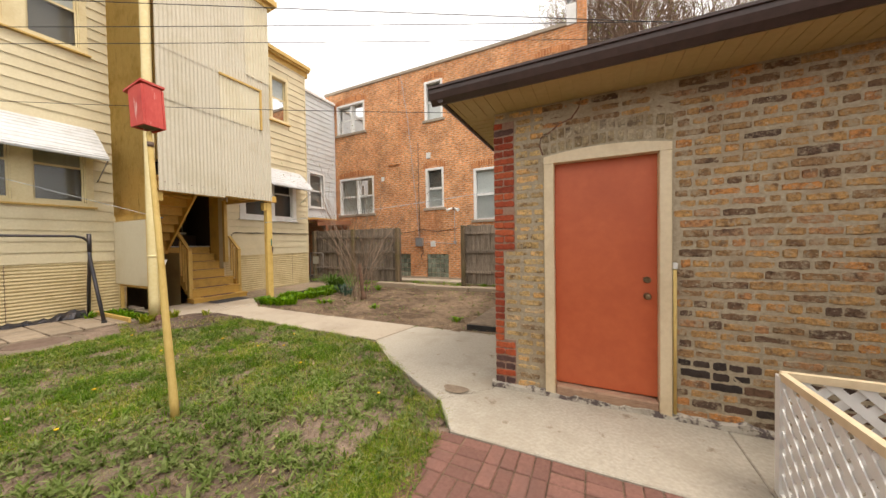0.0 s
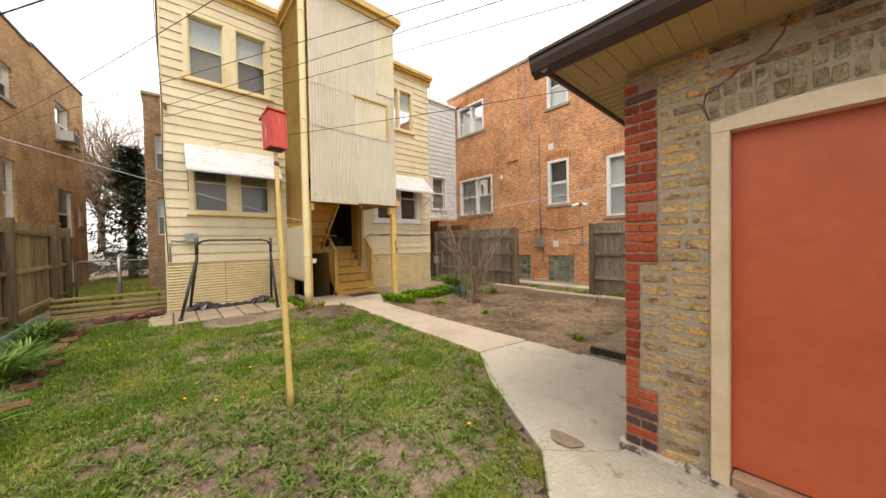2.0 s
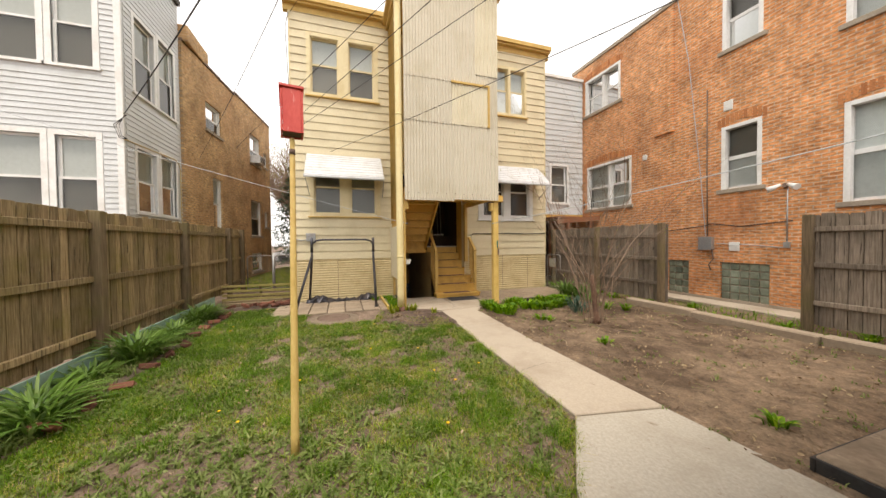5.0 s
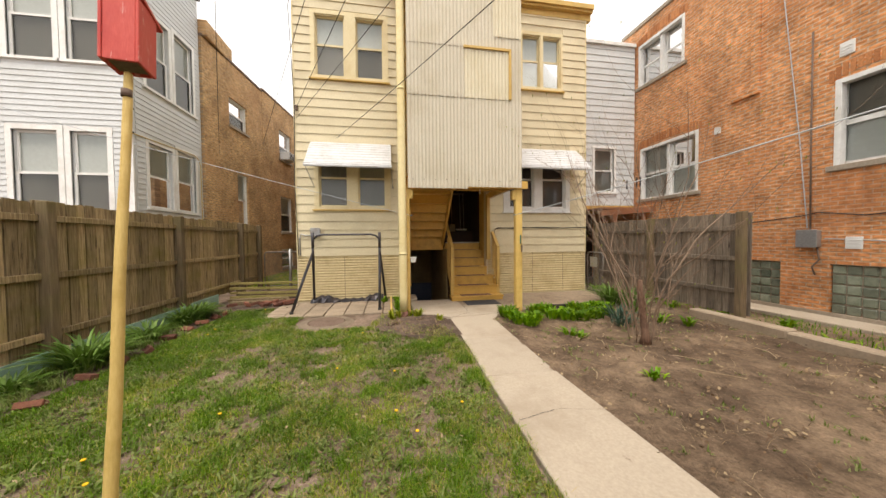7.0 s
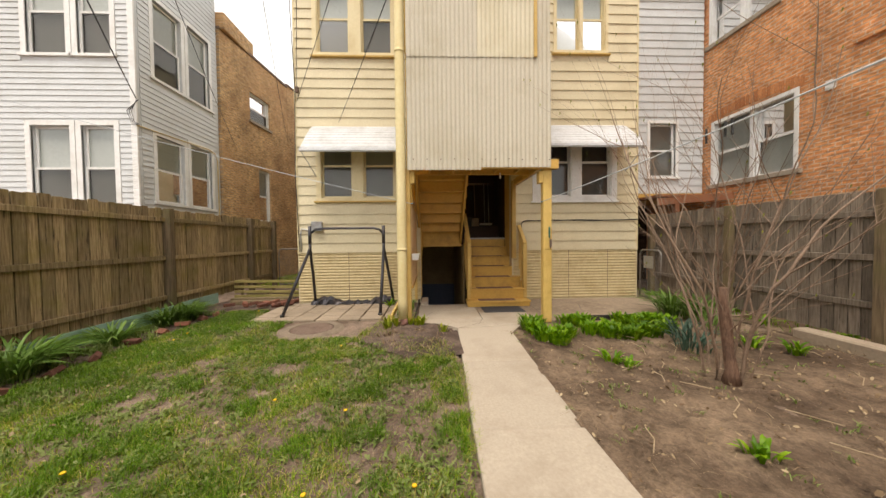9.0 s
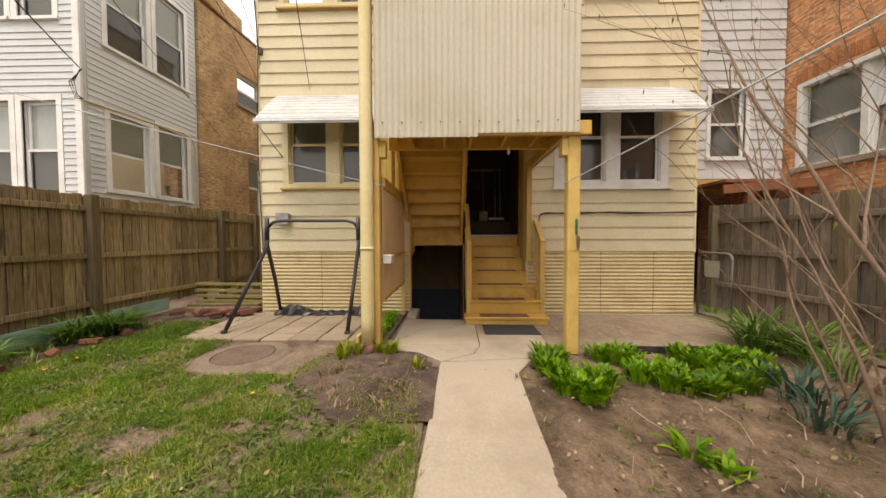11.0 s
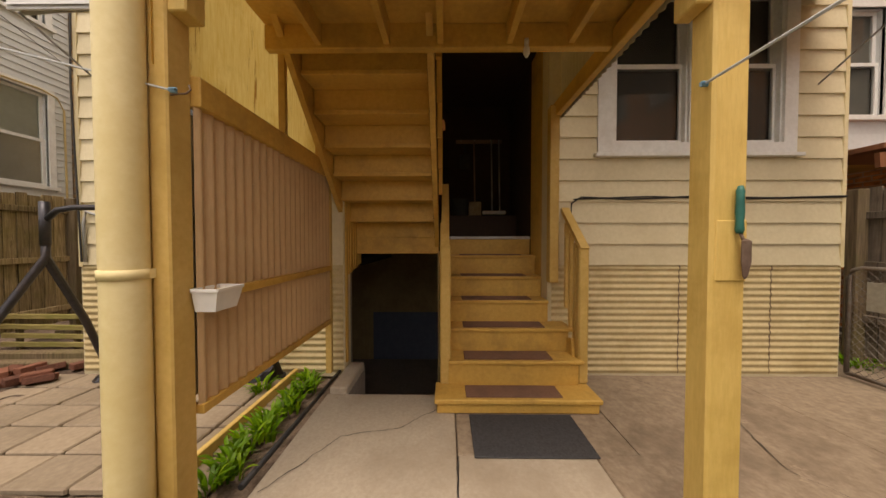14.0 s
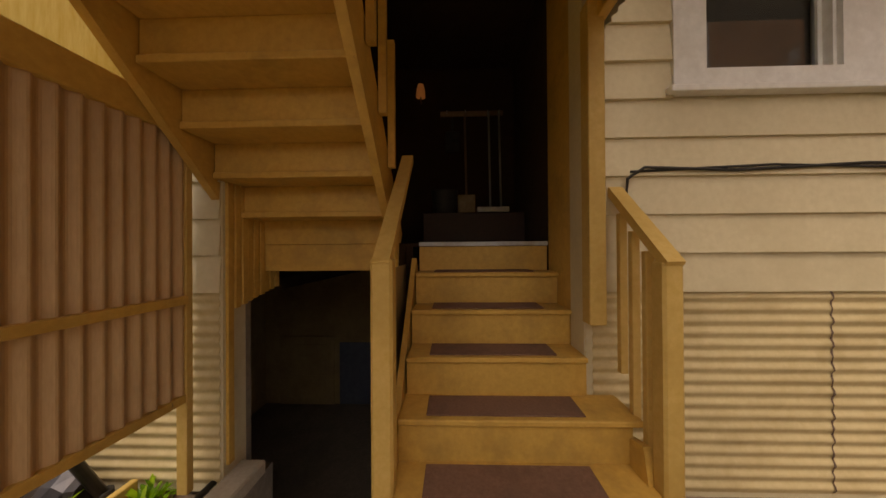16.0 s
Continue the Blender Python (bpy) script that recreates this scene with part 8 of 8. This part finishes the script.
for i in range(60):
    x = GX - 0.03 + 3.2 * i / 59
    h = 0.035 + 0.025 * noise.noise((x * 5, 0, 0)) + (0.02 if i % 7 == 0 else 0)
    row = [bm.verts.new(p) for p in ((x, GY - 0.035 + 0.012 * noise.noise((x * 9, 1, 0)), WZ), (x, GY - 0.03, WZ + h), (x, GY + 0.011, WZ + h + 0.01), (x, GY + 0.011, WZ))]
    if prev:
        for k in range(4):
            bm.faces.new((prev[k], prev[(k + 1) % 4], row[(k + 1) % 4], row[k]))
    else:
        bm.faces.new(row)
    prev = row
bm.faces.new(prev[::-1])
M_FLAKE = surface("flaking_white_plinth_paint", ((0.42, 0.38, 0.31), (0.55, 0.5, 0.43), (0.2, 0.16, 0.13)), 0.9, 30, 6, bump=0.5, wear=((0.11, 0.085, 0.08), 7, 0.5))
part("plinth", bm, M_FLAKE, garage, "flaking whitewashed plinth")
bm = bmesh.new()
tube(bm, [(0.283, GY - 0.02, 0.08), (0.283, GY - 0.02, 1.22)], 0.012, 8)
part("conduit", bm, M_POLE, garage, "rust-streaked yellow conduit")
part("bell_box", soft_box(0.268, 0.298, GY - 0.04, GY - 0.004, 1.22, 1.27, 0.004), M_PLASTICW, garage)

# ---- cracks in the walk ----
def crack(pts, w=0.004):
    bm = bmesh.new()
    r = random.Random(len(pts) + int(pts[0][0] * 10))
    fine = []
    for (ax, ay), (bx, by) in zip(pts, pts[1:]):
        for i in range(10):
            s = i / 10
            fine.append((ax + (bx - ax) * s + r.uniform(-0.008, 0.008), ay + (by - ay) * s + r.uniform(-0.008, 0.008)))
    fine.append(pts[-1])
    prev = None
    for i, (x, y) in enumerate(fine):
        ww = w * r.uniform(0.4, 1.3)
        row = [bm.verts.new((x - ww * 0.6, y - ww, WZ + 0.004)), bm.verts.new((x + ww * 0.6, y + ww, WZ + 0.004))]
        if prev:
            bm.faces.new((prev[0], prev[1], row[1], row[0]))
        prev = row
    part("crack", bm, M_BLACKPL, walkway, "dark crack filled with dirt")


crack([(-7.7, 3.65), (-7.95, 4.0), (-8.2, 4.1), (-8.7, 4.11)])
crack([(-8.05, 3.9), (-7.9, 4.3), (-7.75, 4.7)])
crack([(-8.4, 3.0), (-8.9, 3.3), (-9.0, 3.7), (-9.3, 4.0)], 0.003)
crack([(-4.2, 3.52), (-4.3, 3.9), (-4.22, 4.3)], 0.003)
crack([(-1.55, 2.26), (-1.35, 2.45), (-1.18, 2.66)], 0.004)
crack([(-9.9, 5.9), (-9.2, 6.3), (-8.6, 6.1), (-8.1, 6.4)], 0.003)
bm = bmesh.new()
ring = [bm.verts.new((-1.5 + 0.12 * math.cos(t) * (1 + 0.2 * math.sin(3 * t)), 2.49 + 0.09 * math.sin(t) * (1 + 0.2 * math.cos(2 * t)), WZ + 0.0035)) for t in [6.283 * k / 24 for k in range(24)]]
bm.faces.new(ring)
part("mud_patch", bm, M_STAINED, walkway, "brown muddy patch")
# ---- overhead wires and lines ----
HOOK = Vector((FX + 0.06, 0.3, 4.78))
mast = thing("service_bracket", HOOK, "small iron service bracket on the house corner", "bracket")
part("bracket_arm", soft_box(FX + 0.01, FX + 0.08, 0.27, 0.33, 4.72, 4.84, 0.004), M_RUST, mast)
for a, b in ((HOOK, (-1.5, 3.82, 4.40)), (HOOK - Vector((0, 0, 0.25)), (-1.5, 5.1, 4.92)), (Vector((-16.2, -2.75, 5.68)), (-1.5, 3.34, 4.2))):
    b = Vector(b)
    cable("overhead_wire", [a, b + (b - a) * 0.8], 0.005, "black overhead service wire crossing the yard", None, 0.05)
cable("overhead_wire", [(FX + 0.06, 1.2, 4.07), (0.2, 5.25, 3.36)], 0.005, "black overhead wire from the house to the garage roof", None, 0.06)
cable("overhead_wire", [(FX + 0.1, 0.28, 7.55), (7.0, 9.0, 9.6)], 0.005, "black overhead wire high over the yard", None, 0.5)
cable("overhead_wire", [(-10.02, -3.24, 4.62), (5.5, 7.6, 6.2)], 0.010, "thick twisted service drop from the white house", None, 0.5)
cable("overhead_wire", [(-13.0, -2.9, 4.4), (6.0, 6.2, 6.3)], 0.005, "thin overhead wire from the brick building", None, 0.5)
for k in range(3):
    cable("drip_loop", [(-10.03, -3.24 + 0.02 * k, 4.6), (-10.0, -3.33 - 0.05 * k, 4.35), (-10.02, -3.3 - 0.02 * k, 4.12 - 0.03 * k), (-10.04, -3.2, 4.05)], 0.008, "black drip loop of the service drop")
cable("wall_conduit", [(-10.04, WY + 0.03, 4.05), (-11.2, WY + 0.03, 4.1), (-12.3, WY + 0.03, 4.16), (-12.55, WY + 0.03, 4.1), (-12.65, WY + 0.03, 3.9), (-12.66, WY + 0.03, 2.2)], 0.016, "pale conduit along the white siding", M_SOFFIT)
line_b = cable("clothes_line", [(-8.04, 5.1, 2.06), (0.3, 5.55, 2.62)], 0.006, "pale plastic clothes line tied to the post", M_ROPE, 0.08)
line_a = cable("clothes_line", [(-8.03, 2.9, 2.04), (-7.4, -7.3, 4.85)], 0.005, "pale plastic clothes line tied to the post", M_ROPE, 0.12)
for k, x in enumerate((-5.1, -4.95, -4.9)):
    pg = thing("clothes_peg", (x, 5.28, 2.1), "dark wooden clothes peg on the line", "peg", "clothes pegs")
    part("jaw", soft_box(x - 0.006, x + 0.006, 5.275, 5.287, 2.13, 2.24, 0.002), M_BLACKPL, pg)
M_KNOT = surface("blue_rope_knot", ((0.10, 0.25, 0.36), (0.22, 0.38, 0.48)), 0.6, 60, 3, bump=0.2)
for line, y, way in ((line_a, 2.872, 1), (line_b, 5.12, -1)):
    hk = thing("line_hook", (-8.05, y, 2.03), "rusty iron hook screwed into the post", "hook")
    bm = bmesh.new()
    tube(bm, [(-8.06, y - 0.01 * way, 2.035), (-8.045, y + 0.035 * way, 2.03), (-8.06, y + 0.065 * way, 2.04), (-8.07, y + 0.075 * way, 2.06), (-8.07, y + 0.068 * way, 2.08)] if way > 0 else [(-8.06, y + 0.02, 2.06), (-8.055, y - 0.012, 2.06), (-8.05, y - 0.022, 2.055), (-8.05, y - 0.024, 2.068)], 0.004, 8)
    part("hook_rod", bm, M_RUST, hk)
    bm = bmesh.new()
    p = Vector((-8.032, 2.905, 2.04)) if way > 0 else Vector((-8.042, 5.098, 2.06))
    for k in range(4):
        a = [p + Vector((0.008 * math.sin(t), 0.006 * (k - 1.5) + 0.003 * math.cos(2 * t), 0.008 * math.cos(t))) for t in [6.283 * j / 10 for j in range(11)]]
        tube(bm, a, 0.0045, 6)
    part("rope_knot", bm, M_KNOT, line, "faded blue knot")
